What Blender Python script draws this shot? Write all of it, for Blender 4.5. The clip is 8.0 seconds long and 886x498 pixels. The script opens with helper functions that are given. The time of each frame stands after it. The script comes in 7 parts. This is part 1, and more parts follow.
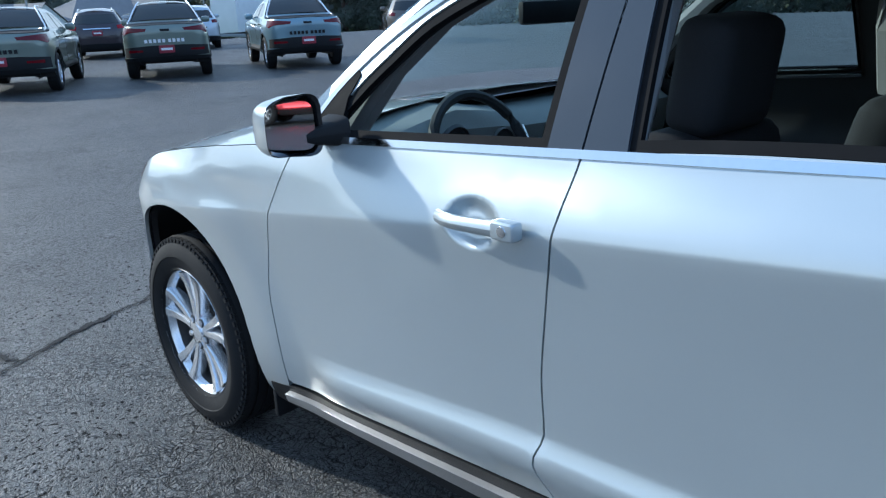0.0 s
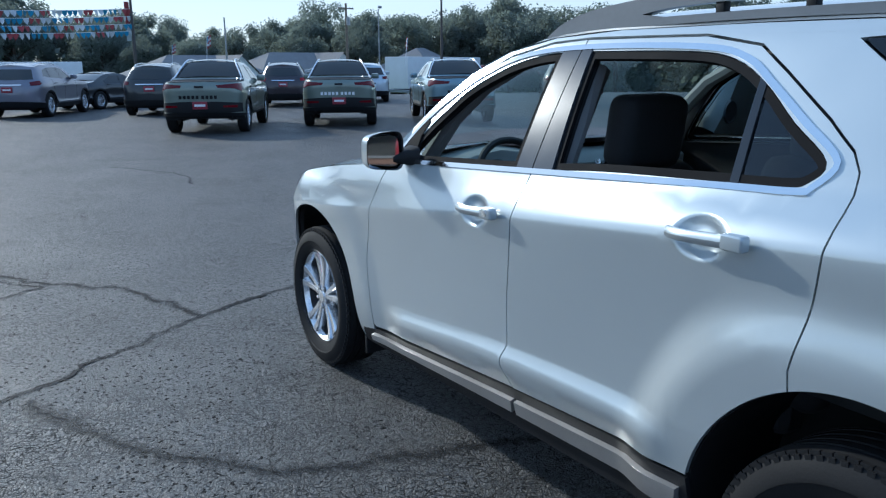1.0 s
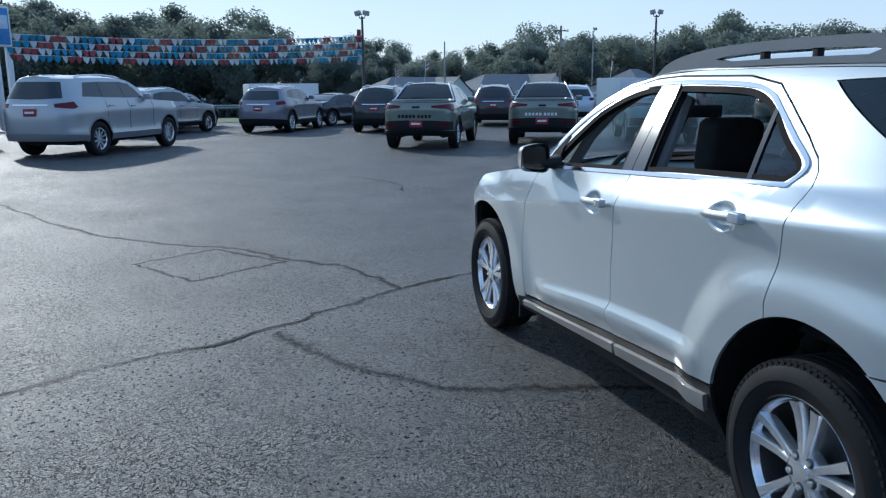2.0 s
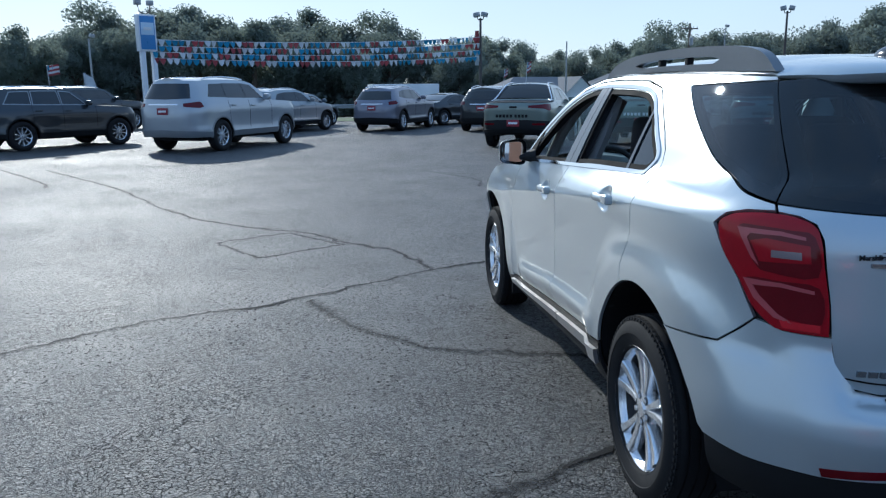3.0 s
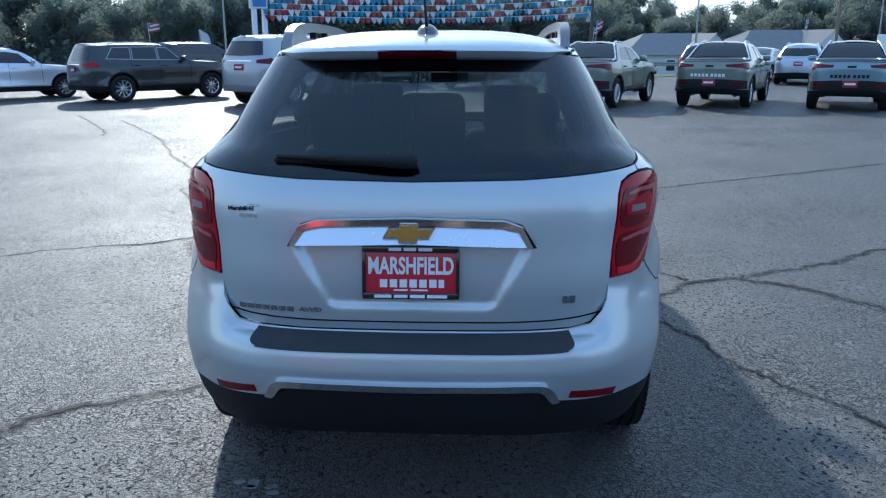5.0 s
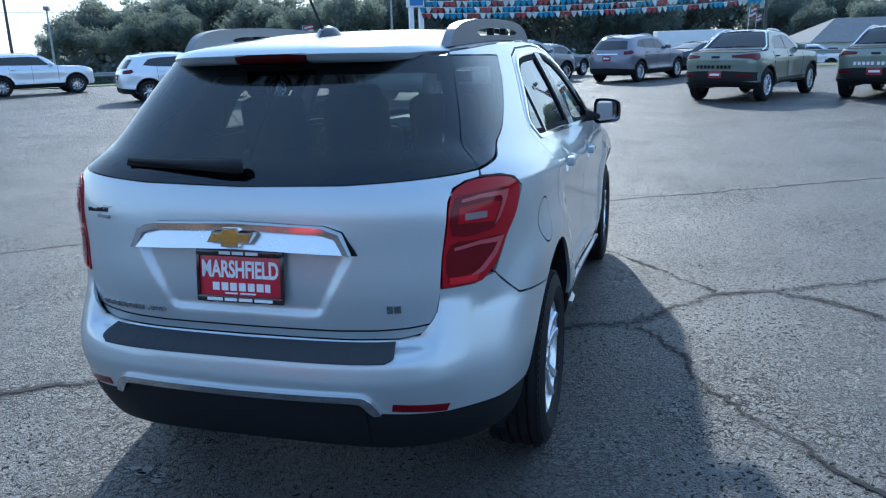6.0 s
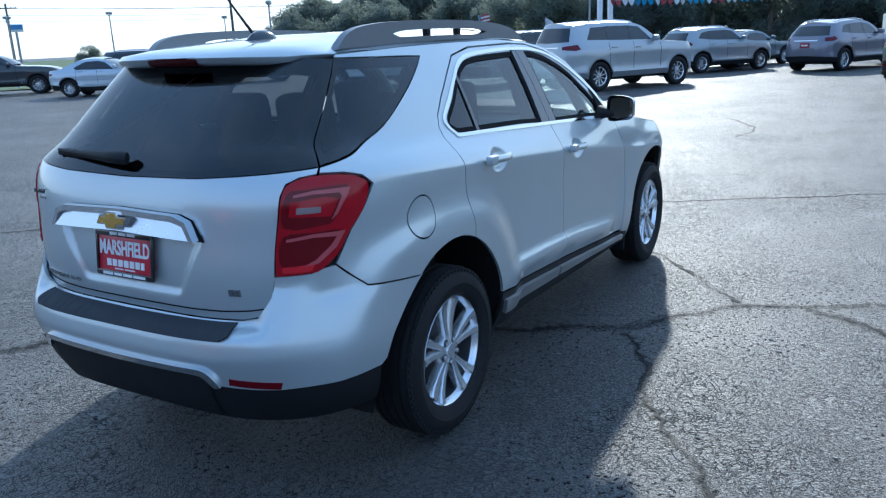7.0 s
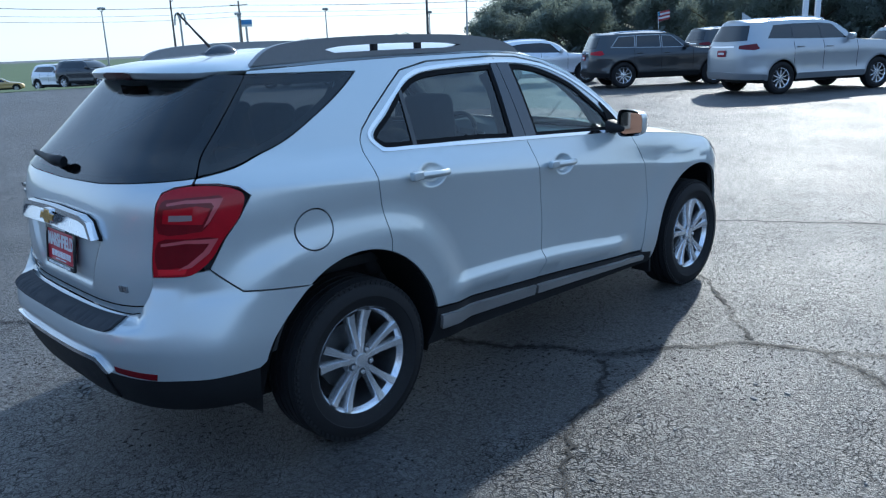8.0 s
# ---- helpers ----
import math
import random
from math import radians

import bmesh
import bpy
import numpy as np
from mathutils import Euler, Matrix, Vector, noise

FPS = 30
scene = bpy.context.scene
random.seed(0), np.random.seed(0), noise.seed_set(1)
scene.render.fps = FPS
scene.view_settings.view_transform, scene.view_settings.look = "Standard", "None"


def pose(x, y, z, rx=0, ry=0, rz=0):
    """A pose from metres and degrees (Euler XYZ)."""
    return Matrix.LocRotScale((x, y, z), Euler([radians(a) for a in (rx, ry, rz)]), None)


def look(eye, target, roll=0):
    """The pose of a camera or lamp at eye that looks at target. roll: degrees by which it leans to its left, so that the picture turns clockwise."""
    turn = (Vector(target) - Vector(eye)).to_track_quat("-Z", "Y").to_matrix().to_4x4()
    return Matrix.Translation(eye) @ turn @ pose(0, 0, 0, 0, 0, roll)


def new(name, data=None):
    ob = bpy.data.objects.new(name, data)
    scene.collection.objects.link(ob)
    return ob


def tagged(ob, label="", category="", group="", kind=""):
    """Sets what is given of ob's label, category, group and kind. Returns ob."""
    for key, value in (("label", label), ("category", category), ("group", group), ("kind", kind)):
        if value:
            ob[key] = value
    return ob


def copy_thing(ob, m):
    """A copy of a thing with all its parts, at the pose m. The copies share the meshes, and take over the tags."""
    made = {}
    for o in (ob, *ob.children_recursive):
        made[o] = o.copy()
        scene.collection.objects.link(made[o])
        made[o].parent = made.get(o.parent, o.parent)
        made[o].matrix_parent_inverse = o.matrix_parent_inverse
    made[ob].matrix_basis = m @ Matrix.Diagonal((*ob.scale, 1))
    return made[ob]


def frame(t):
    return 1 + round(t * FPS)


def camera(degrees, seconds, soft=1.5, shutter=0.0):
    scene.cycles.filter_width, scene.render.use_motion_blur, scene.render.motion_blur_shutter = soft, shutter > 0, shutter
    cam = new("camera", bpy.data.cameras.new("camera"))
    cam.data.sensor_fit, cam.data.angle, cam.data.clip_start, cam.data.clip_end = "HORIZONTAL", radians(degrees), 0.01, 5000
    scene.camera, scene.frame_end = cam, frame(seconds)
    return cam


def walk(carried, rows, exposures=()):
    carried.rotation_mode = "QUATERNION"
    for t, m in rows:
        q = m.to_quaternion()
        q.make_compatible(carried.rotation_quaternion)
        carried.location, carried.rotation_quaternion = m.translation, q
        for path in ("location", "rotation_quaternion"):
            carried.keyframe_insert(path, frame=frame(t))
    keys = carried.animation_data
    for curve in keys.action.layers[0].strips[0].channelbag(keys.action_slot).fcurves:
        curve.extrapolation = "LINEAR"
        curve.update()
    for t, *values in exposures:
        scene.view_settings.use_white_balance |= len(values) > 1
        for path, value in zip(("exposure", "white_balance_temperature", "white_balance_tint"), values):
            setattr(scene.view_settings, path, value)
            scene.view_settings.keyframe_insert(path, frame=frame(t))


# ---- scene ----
cam = camera(59.0, 8.0, 1.25)
PATH = [
    (0, (2.538, -2.005, 1.464), (1.142, -0.709, 0.856), -2.6),
    (0.5, (3.078, -2.229, 1.488), (1.539, -1.058, 0.975), -1.5),
    (1, (3.642, -2.391, 1.508), (1.985, -1.367, 1.052), -0.4),
    (1.5, (4.194, -2.534, 1.52), (2.418, -1.718, 1.096), -0.2),
    (2, (4.721, -2.602, 1.547), (2.843, -2.046, 1.144), -0.4),
    (2.2, (4.924, -2.542, 1.543), (3.013, -2.102, 1.149), -0.4),
    (3.3, (5.723, -1.688, 1.579), (3.779, -1.451, 1.173), -0.5),
    (3.5, (5.817, -1.473, 1.596), (3.875, -1.232, 1.181), -0.2),
    (4, (5.973, -0.906, 1.619), (4.033, -0.697, 1.178), 0.3),
    (4.5, (6.13, -0.338, 1.632), (4.189, -0.252, 1.158), 0.4),
    (5, (6.129, 0.237, 1.615), (4.196, 0.131, 1.111), -0.2),
    (5.2, (6.106, 0.472, 1.628), (4.182, 0.279, 1.119), -0.4),
    (6.3, (5.804, 1.671, 1.617), (3.995, 0.992, 1.101), -2.1),
    (6.5, (5.762, 1.938, 1.628), (3.997, 1.156, 1.103), -2.1),
    (7, (5.514, 2.465, 1.632), (3.861, 1.468, 1.112), -2.5),
    (7.5, (5.149, 2.917, 1.649), (3.635, 1.717, 1.133), -2.5),
    (8, (4.795, 3.399, 1.676), (3.446, 2.015, 1.162), -2.3),
]
SHOTS = [(0.0, 0.92, 5000, 6), (0.5, 0.78, 4950, 6), (2.0, 0.42, 4950, 7), (4.0, 0.52, 5000, 7), (5.0, 0.98, 5000, 7), (6.5, 1.10, 4900, 6), (8.0, 0.88, 5000, 7)]
walk(cam, [(t, look(eye, target, roll)) for t, eye, target, roll in PATH], SHOTS)

# ---- daylight: hazy morning sun low ahead of the parked car ----
SUN_WAY = Vector((-1.9, -0.62, 1.0)).normalized()
world = bpy.data.worlds.new("hazy_sky")
scene.world = world
world.use_nodes = True
wn = world.node_tree.nodes
sky = wn.new("ShaderNodeTexSky")
sky.sky_type = "NISHITA"
sky.sun_disc = False
sky.sun_elevation = math.asin(SUN_WAY.z)
sky.sun_rotation = math.atan2(SUN_WAY.x, SUN_WAY.y)
sky.air_density, sky.dust_density, sky.ozone_density, sky.altitude = 1.0, 0.5, 1.5, 200
SKY = 0.022
HAZE_LOW, HAZE_HIGH = (0.455, 0.445, 0.395), (0.26, 0.34, 0.43)  # towards the sun: at the horizon, overhead
CLEAR_LOW, CLEAR_HIGH = (0.32, 0.37, 0.43), (0.13, 0.21, 0.345)  # away from the sun
wn["Background"].inputs["Strength"].default_value = SKY


def world_node(kind, **settings):
    q = wn.new(kind)
    for key, v in settings.items():
        if key == "operation":
            q.operation = v
        elif key == "blend":
            q.data_type = v
    return q


wl = world.node_tree.links
ray_way, rise = wn.new("ShaderNodeTexCoord"), wn.new("ShaderNodeSeparateXYZ")
wl.new(ray_way.outputs["Generated"], rise.inputs[0])
climb = wn.new("ShaderNodeMapRange")  # pale at the horizon, bluer overhead
climb.interpolation_type = "SMOOTHSTEP"
climb.inputs["From Min"].default_value, climb.inputs["From Max"].default_value = 0.0, 0.7
wl.new(rise.outputs["Z"], climb.inputs["Value"])
toward = world_node("ShaderNodeVectorMath", operation="DOT_PRODUCT")  # the haze scatters forwards
toward.inputs[1].default_value = SUN_WAY
wl.new(ray_way.outputs["Generated"], toward.inputs[0])
glow = wn.new("ShaderNodeMapRange")
glow.interpolation_type = "SMOOTHSTEP"
glow.inputs["From Min"].default_value, glow.inputs["From Max"].default_value = -0.55, 0.80
wl.new(toward.outputs["Value"], glow.inputs["Value"])
tints = []
for low_c, high_c in ((CLEAR_LOW, CLEAR_HIGH), (HAZE_LOW, HAZE_HIGH)):
    q = world_node("ShaderNodeMix", blend="RGBA")
    q.inputs["A"].default_value = [c / SKY for c in low_c] + [1]
    q.inputs["B"].default_value = [c / SKY for c in high_c] + [1]
    wl.new(climb.outputs[0], q.inputs["Factor"])
    tints.append(q)
tint = world_node("ShaderNodeMix", blend="RGBA")
wl.new(glow.outputs[0], tint.inputs["Factor"])
wl.new(tints[0].outputs["Result"], tint.inputs["A"])
wl.new(tints[1].outputs["Result"], tint.inputs["B"])
stretch_c = world_node("ShaderNodeVectorMath", operation="MULTIPLY")  # thin broken cloud
stretch_c.inputs[1].default_value = (1.6, 1.6, 4.5)
wl.new(ray_way.outputs["Generated"], stretch_c.inputs[0])
puffs = wn.new("ShaderNodeTexNoise")
puffs.inputs["Scale"].default_value, puffs.inputs["Detail"].default_value = 2.2, 7
wl.new(stretch_c.outputs[0], puffs.inputs["Vector"])
thin = wn.new("ShaderNodeMapRange")
thin.inputs["From Min"].default_value, thin.inputs["From Max"].default_value = 0.48, 0.72
thin.inputs["To Min"].default_value, thin.inputs["To Max"].default_value = 0.0, 0.42
wl.new(puffs.outputs["Fac"], thin.inputs["Value"])
cloud = world_node("ShaderNodeMix", blend="RGBA")
cloud.inputs["B"].default_value = (0.47 / SKY, 0.49 / SKY, 0.50 / SKY, 1)
wl.new(thin.outputs[0], cloud.inputs["Factor"])
wl.new(tint.outputs["Result"], cloud.inputs["A"])
veil = world_node("ShaderNodeVectorMath", operation="ADD")  # morning haze over the clear sky
wl.new(cloud.outputs["Result"], veil.inputs[1])
wl.new(sky.outputs["Color"], veil.inputs[0])
wl.new(veil.outputs[0], wn["Background"].inputs["Color"])
sun = new("sun", bpy.data.lights.new("sun", "SUN"))
sun.data.energy, sun.data.angle, sun.data.color = 2.3, radians(1.5), (1.0, 0.85, 0.63)
sun.matrix_world = look(SUN_WAY * 60, (0, 0, 0))


# ---- materials ----
def mat(name, color, rough=0.5, metal=0.0, coat=0.0, vary=0.12, scale=6.0, fine=60.0, bump=0.0, spec=0.5, random_tint=0.0):
    """A Principled material with colour and roughness varied at two scales, and fine relief."""
    m = bpy.data.materials.new(name)
    m.use_nodes = True
    nt = m.node_tree
    n, l = nt.nodes, nt.links
    p = n["Principled BSDF"]
    p.inputs["Roughness"].default_value, p.inputs["Metallic"].default_value = rough, metal
    p.inputs["Coat Weight"].default_value, p.inputs["Coat Roughness"].default_value = coat, 0.04
    p.inputs["Specular IOR Level"].default_value = spec
    tc = n.new("ShaderNodeTexCoord")
    big, small, mixf = n.new("ShaderNodeTexNoise"), n.new("ShaderNodeTexNoise"), n.new("ShaderNodeMath")
    big.inputs["Scale"].default_value, small.inputs["Scale"].default_value = scale, fine
    big.inputs["Detail"].default_value = 4
    for q in (big, small):
        l.new(tc.outputs["Object"], q.inputs["Vector"])
    mixf.operation = "ADD"
    l.new(big.outputs["Fac"], mixf.inputs[0])
    l.new(small.outputs["Fac"], mixf.inputs[1])
    ramp = n.new("ShaderNodeMapRange")
    ramp.inputs["From Min"].default_value, ramp.inputs["From Max"].default_value = 0.6, 1.4
    ramp.inputs["To Min"].default_value, ramp.inputs["To Max"].default_value = 1 - vary, 1 + vary
    l.new(mixf.outputs[0], ramp.inputs["Value"])
    fac = ramp.outputs[0]
    if random_tint:
        info, rr, mul = n.new("ShaderNodeObjectInfo"), n.new("ShaderNodeMapRange"), n.new("ShaderNodeMath")
        rr.inputs["To Min"].default_value, rr.inputs["To Max"].default_value = 1 - random_tint, 1 + random_tint
        l.new(info.outputs["Random"], rr.inputs["Value"])
        mul.operation = "MULTIPLY"
        l.new(fac, mul.inputs[0])
        l.new(rr.outputs[0], mul.inputs[1])
        fac = mul.outputs[0]
    sc = n.new("ShaderNodeVectorMath")
    sc.operation = "SCALE"
    sc.inputs[0].default_value = color[:3]
    l.new(fac, sc.inputs["Scale"])
    l.new(sc.outputs[0], p.inputs["Base Color"])
    rm = n.new("ShaderNodeMapRange")
    rm.inputs["To Min"].default_value, rm.inputs["To Max"].default_value = max(0.02, rough * 0.8), min(1, rough * 1.2)
    l.new(big.outputs["Fac"], rm.inputs["Value"])
    l.new(rm.outputs[0], p.inputs["Roughness"])
    if bump:
        b = n.new("ShaderNodeBump")
        b.inputs["Strength"].default_value, b.inputs["Distance"].default_value = 0.6, bump
        l.new(small.outputs["Fac"], b.inputs["Height"])
        l.new(b.outputs[0], p.inputs["Normal"])
    return m


def paint(name, color, metal=0.6, rough=0.38):
    return mat(name, color, rough, metal, 1.0, 0.03, 3.0, 900.0)


def glass(name, tint, gloss=0.03, ior=1.52):
    """Thin window glass: tinted see-through, mirror gloss by Fresnel."""
    m = bpy.data.materials.new(name)
    m.use_nodes = True
    n, l = m.node_tree.nodes, m.node_tree.links
    n.remove(n["Principled BSDF"])
    tr, gl, mx, fr = n.new("ShaderNodeBsdfTransparent"), n.new("ShaderNodeBsdfGlossy"), n.new("ShaderNodeMixShader"), n.new("ShaderNodeFresnel")
    tr.inputs["Color"].default_value = (*tint, 1)
    gl.inputs["Roughness"].default_value, gl.inputs["Color"].default_value = gloss, (0.9, 0.95, 1, 1)
    fr.inputs["IOR"].default_value = ior
    l.new(fr.outputs[0], mx.inputs[0])
    l.new(tr.outputs[0], mx.inputs[1])
    l.new(gl.outputs[0], mx.inputs[2])
    l.new(mx.outputs[0], n["Material Output"].inputs["Surface"])
    return m


def asphalt(name, base, rough, crackle):
    """Sealed asphalt: stone grain, worn pale patches, hairline crazing and a damp sheen."""
    m = bpy.data.materials.new(name)
    m.use_nodes = True
    n, l = m.node_tree.nodes, m.node_tree.links
    p = n["Principled BSDF"]
    geo = n.new("ShaderNodeNewGeometry")

    def noise_tex(scale, detail=4.0):
        q = n.new("ShaderNodeTexNoise")
        q.inputs["Scale"].default_value, q.inputs["Detail"].default_value = scale, detail
        l.new(geo.outputs["Position"], q.inputs["Vector"])
        return q.outputs["Fac"]

    def ranged(value, a, b, c, d):
        q = n.new("ShaderNodeMapRange")
        for key, v in (("From Min", a), ("From Max", b), ("To Min", c), ("To Max", d)):
            q.inputs[key].default_value = v
        l.new(value, q.inputs["Value"])
        return q.outputs[0]

    def maths(op, a, b):
        q = n.new("ShaderNodeMath")
        q.operation = op
        for i, v in enumerate((a, b)):
            if isinstance(v, (int, float)):
                q.inputs[i].default_value = v
            else:
                l.new(v, q.inputs[i])
        return q.outputs[0]

    blotch, mid, grain, flake, part_of = noise_tex(0.35, 6), noise_tex(4.0, 5), noise_tex(210.0, 2), noise_tex(38.0, 3), noise_tex(0.9, 3)
    stones = n.new("ShaderNodeTexVoronoi")
    stones.inputs["Scale"].default_value = 95
    l.new(geo.outputs["Position"], stones.inputs["Vector"])
    warp = n.new("ShaderNodeTexNoise")
    warp.inputs["Scale"].default_value, warp.inputs["Detail"].default_value = 3.0, 5
    l.new(geo.outputs["Position"], warp.inputs["Vector"])
    addv, sclv = n.new("ShaderNodeVectorMath"), n.new("ShaderNodeVectorMath")
    sclv.operation, sclv.inputs["Scale"].default_value = "SCALE", 0.5
    l.new(warp.outputs["Color"], sclv.inputs[0])
    l.new(geo.outputs["Position"], addv.inputs[0])
    l.new(sclv.outputs[0], addv.inputs[1])

    def crazing(scale, width):
        q = n.new("ShaderNodeTexVoronoi")
        q.feature = "DISTANCE_TO_EDGE"
        q.inputs["Scale"].default_value = scale
        l.new(addv.outputs[0], q.inputs["Vector"])
        return ranged(q.outputs["Distance"], 0.0, width, 1.0, 0.0)
    line = maths("MULTIPLY", crazing(3.4, 0.012), ranged(blotch, 0.52, 0.60, 0.0, crackle))
    fine = maths("MULTIPLY", crazing(24.0, 0.085), ranged(part_of, 0.38, 0.58, 0.15, 1.0))
    pits = maths("MULTIPLY", ranged(flake, 0.58, 0.64, 0.0, 1.0), ranged(part_of, 0.58, 0.44, 0.0, 1.0))
    wear = maths("MAXIMUM", maths("MAXIMUM", line, fine), pits)
    lump, worm = noise_tex(26.0, 5), noise_tex(75.0, 3)
    gaps = maths("MULTIPLY", crazing(58.0, 0.11), ranged(worm, 0.42, 0.58, 0.15, 1.0))
    tone = maths("MULTIPLY", ranged(blotch, 0.35, 0.68, 0.74, 1.28), ranged(mid, 0.3, 0.7, 0.72, 1.28))
    tone = maths("MULTIPLY", tone, ranged(grain, 0.3, 0.7, 0.62, 1.38))
    tone = maths("MULTIPLY", tone, ranged(stones.outputs["Distance"], 0.0, 0.8, 1.2, 0.72))
    tone = maths("MULTIPLY", tone, maths("SUBTRACT", 1.0, maths("MULTIPLY", maths("MAXIMUM", wear, gaps), 0.75)))
    sc = n.new("ShaderNodeVectorMath")
    sc.operation = "SCALE"
    sc.inputs[0].default_value = base
    l.new(tone, sc.inputs["Scale"])
    l.new(sc.outputs[0], p.inputs["Base Color"])
    dull = maths("ADD", maths("MULTIPLY", wear, 0.15), maths("MULTIPLY", gaps, 0.12))
    broad = maths("ADD", ranged(blotch, 0.3, 0.7, rough - 0.11, rough + 0.11), ranged(mid, 0.3, 0.7, -0.08, 0.08))
    l.new(maths("ADD", maths("ADD", broad, ranged(lump, 0.3, 0.7, -0.10, 0.10)), dull), p.inputs["Roughness"])
    # open pores between the stones hold no sheen: cavity shade put into the gloss
    l.new(maths("MULTIPLY", ranged(lump, 0.34, 0.62, 0.60, 1.0), maths("SUBTRACT", 1.0, maths("MULTIPLY", maths("MAXIMUM", gaps, wear), 0.85))), p.inputs["Specular IOR Level"])
    damp = maths("MULTIPLY", ranged(mid, 0.32, 0.68, 0.55, 1.0), ranged(blotch, 0.35, 0.65, 0.62, 1.0))
    l.new(maths("MULTIPLY", maths("MULTIPLY", damp, ranged(lump, 0.32, 0.60, 0.5, 1.0)), maths("SUBTRACT", 1.0, maths("MAXIMUM", gaps, wear))), p.inputs["Coat Weight"])
    p.inputs["Coat Roughness"].default_value, p.inputs["Coat IOR"].default_value = 0.57, 1.6
    height = maths("ADD", maths("MULTIPLY", stones.outputs["Distance"], -0.7), maths("MULTIPLY", grain, 0.7))
    height = maths("ADD", height, maths("ADD", maths("MULTIPLY", mid, 0.2), maths("MULTIPLY", lump, 0.8)))
    height = maths("SUBTRACT", height, maths("MULTIPLY", maths("MAXIMUM", wear, gaps), 1.2))
    b = n.new("ShaderNodeBump")
    b.inputs["Strength"].default_value, b.inputs["Distance"].default_value = 1.0, 0.0075
    l.new(height, b.inputs["Height"])
    l.new(b.outputs[0], p.inputs["Normal"])
    l.new(b.outputs[0], p.inputs["Coat Normal"])
    return m


ASPHALT = asphalt("sealed_asphalt", (0.052, 0.052, 0.052), 0.54, 0.9)
TAR = mat("tar_filler", (0.014, 0.014, 0.015), 0.75, vary=0.4, scale=9, fine=140, bump=0.004, spec=0.25)
def ragged(m, low, high, amount):
    """Lets a filler thin out unevenly towards its edges (u runs across the strip)."""
    n, l = m.node_tree.nodes, m.node_tree.links
    uv, sep, geo = n.new("ShaderNodeUVMap"), n.new("ShaderNodeSeparateXYZ"), n.new("ShaderNodeNewGeometry")
    coarse, fade, mx, tr = n.new("ShaderNodeTexNoise"), n.new("ShaderNodeMapRange"), n.new("ShaderNodeMixShader"), n.new("ShaderNodeBsdfTransparent")
    coarse.inputs["Scale"].default_value, coarse.inputs["Detail"].default_value = 22.0, 6
    l.new(geo.outputs["Position"], coarse.inputs["Vector"])
    l.new(uv.outputs[0], sep.inputs[0])
    both_ = n.new("ShaderNodeMath")
    both_.operation = "MULTIPLY_ADD"
    both_.inputs[1].default_value = 1.6
    l.new(coarse.outputs["Fac"], both_.inputs[0])
    l.new(sep.outputs["X"], both_.inputs[2])
    fade.inputs["From Min"].default_value, fade.inputs["From Max"].default_value = low, high
    fade.inputs["To Max"].default_value = amount
    l.new(both_.outputs[0], fade.inputs["Value"])
    l.new(fade.outputs[0], mx.inputs[0])
    l.new(tr.outputs[0], mx.inputs[1])
    l.new(n["Principled BSDF"].outputs[0], mx.inputs[2])
    l.new(mx.outputs[0], n["Material Output"].inputs["Surface"])
    return m


SMEAR = ragged(mat("worn_tar_smear", (0.022, 0.0225, 0.024), 0.60, vary=0.4, scale=9, fine=140, bump=0.006, spec=0.30), 0.95, 1.85, 0.68)
ROAD = mat("road_surface", (0.11, 0.11, 0.115), 0.7, vary=0.2, scale=0.4, fine=30)
GRASS = mat("mown_grass", (0.075, 0.115, 0.035), 0.8, vary=0.35, scale=0.5, fine=9, bump=0.05)
SILVER = paint("silver_ice_paint", (0.535, 0.58, 0.595), 0.48, 0.31)
BLACKP = mat("black_plastic", (0.012, 0.0125, 0.014), 0.58, vary=0.2, scale=8, fine=500, bump=0.0005, spec=0.28)
GLOSSB = mat("gloss_black", (0.01, 0.01, 0.012), 0.12, coat=0.6, vary=0.1)
GREYTRIM = mat("dark_pillar_paint", (0.045, 0.052, 0.064), 0.18, 0.0, coat=0.2, vary=0.05, fine=500)
RAILM = mat("satin_rail_alloy", (0.20, 0.21, 0.225), 0.38, 0.5, vary=0.05)
GAPM = mat("seal_rubber", (0.008, 0.008, 0.009), 0.8, spec=0.15)
CHROME = mat("chrome", (0.78, 0.79, 0.80), 0.09, 1.0, vary=0.03)
ALLOY = mat("machined_alloy", (0.80, 0.81, 0.83), 0.24, 0.8, vary=0.05, scale=12, fine=200)
ALLOYD = mat("painted_alloy", (0.10, 0.105, 0.11), 0.45, 0.6, vary=0.15)
SILLM = mat("brushed_sill_metal", (0.56, 0.545, 0.53), 0.38, 0.8, vary=0.12, scale=5, fine=300)
DASHM = mat("grey_dash_plastic", (0.26, 0.275, 0.265), 0.6, vary=0.12, fine=300, bump=0.0006)
# dark tone with the shade inside the wheel painted in
BARREL = mat("shade_painted_barrel", (0.05, 0.052, 0.055), 0.5, 0.4, vary=0.2)
SCRAP = mat("dry_leaf_scraps", (0.20, 0.20, 0.19), 0.8, vary=0.4, scale=9)
PADM = mat("grained_pad_plastic", (0.040, 0.043, 0.048), 0.7, vary=0.15, scale=8, fine=400, bump=0.0008, spec=0.3)
RUBBER = mat("tyre_rubber", (0.011, 0.011, 0.012), 0.72, spec=0.3, vary=0.25, scale=10, fine=150, bump=0.0008)
REDLENS = mat("red_lens", (0.34, 0.003, 0.012), 0.10, coat=0.0, spec=0.35, vary=0.12, scale=20, fine=220)
DARKRED = mat("dark_red_lens", (0.13, 0.002, 0.007), 0.10, coat=0.0, spec=0.35, vary=0.2, scale=25, fine=300)
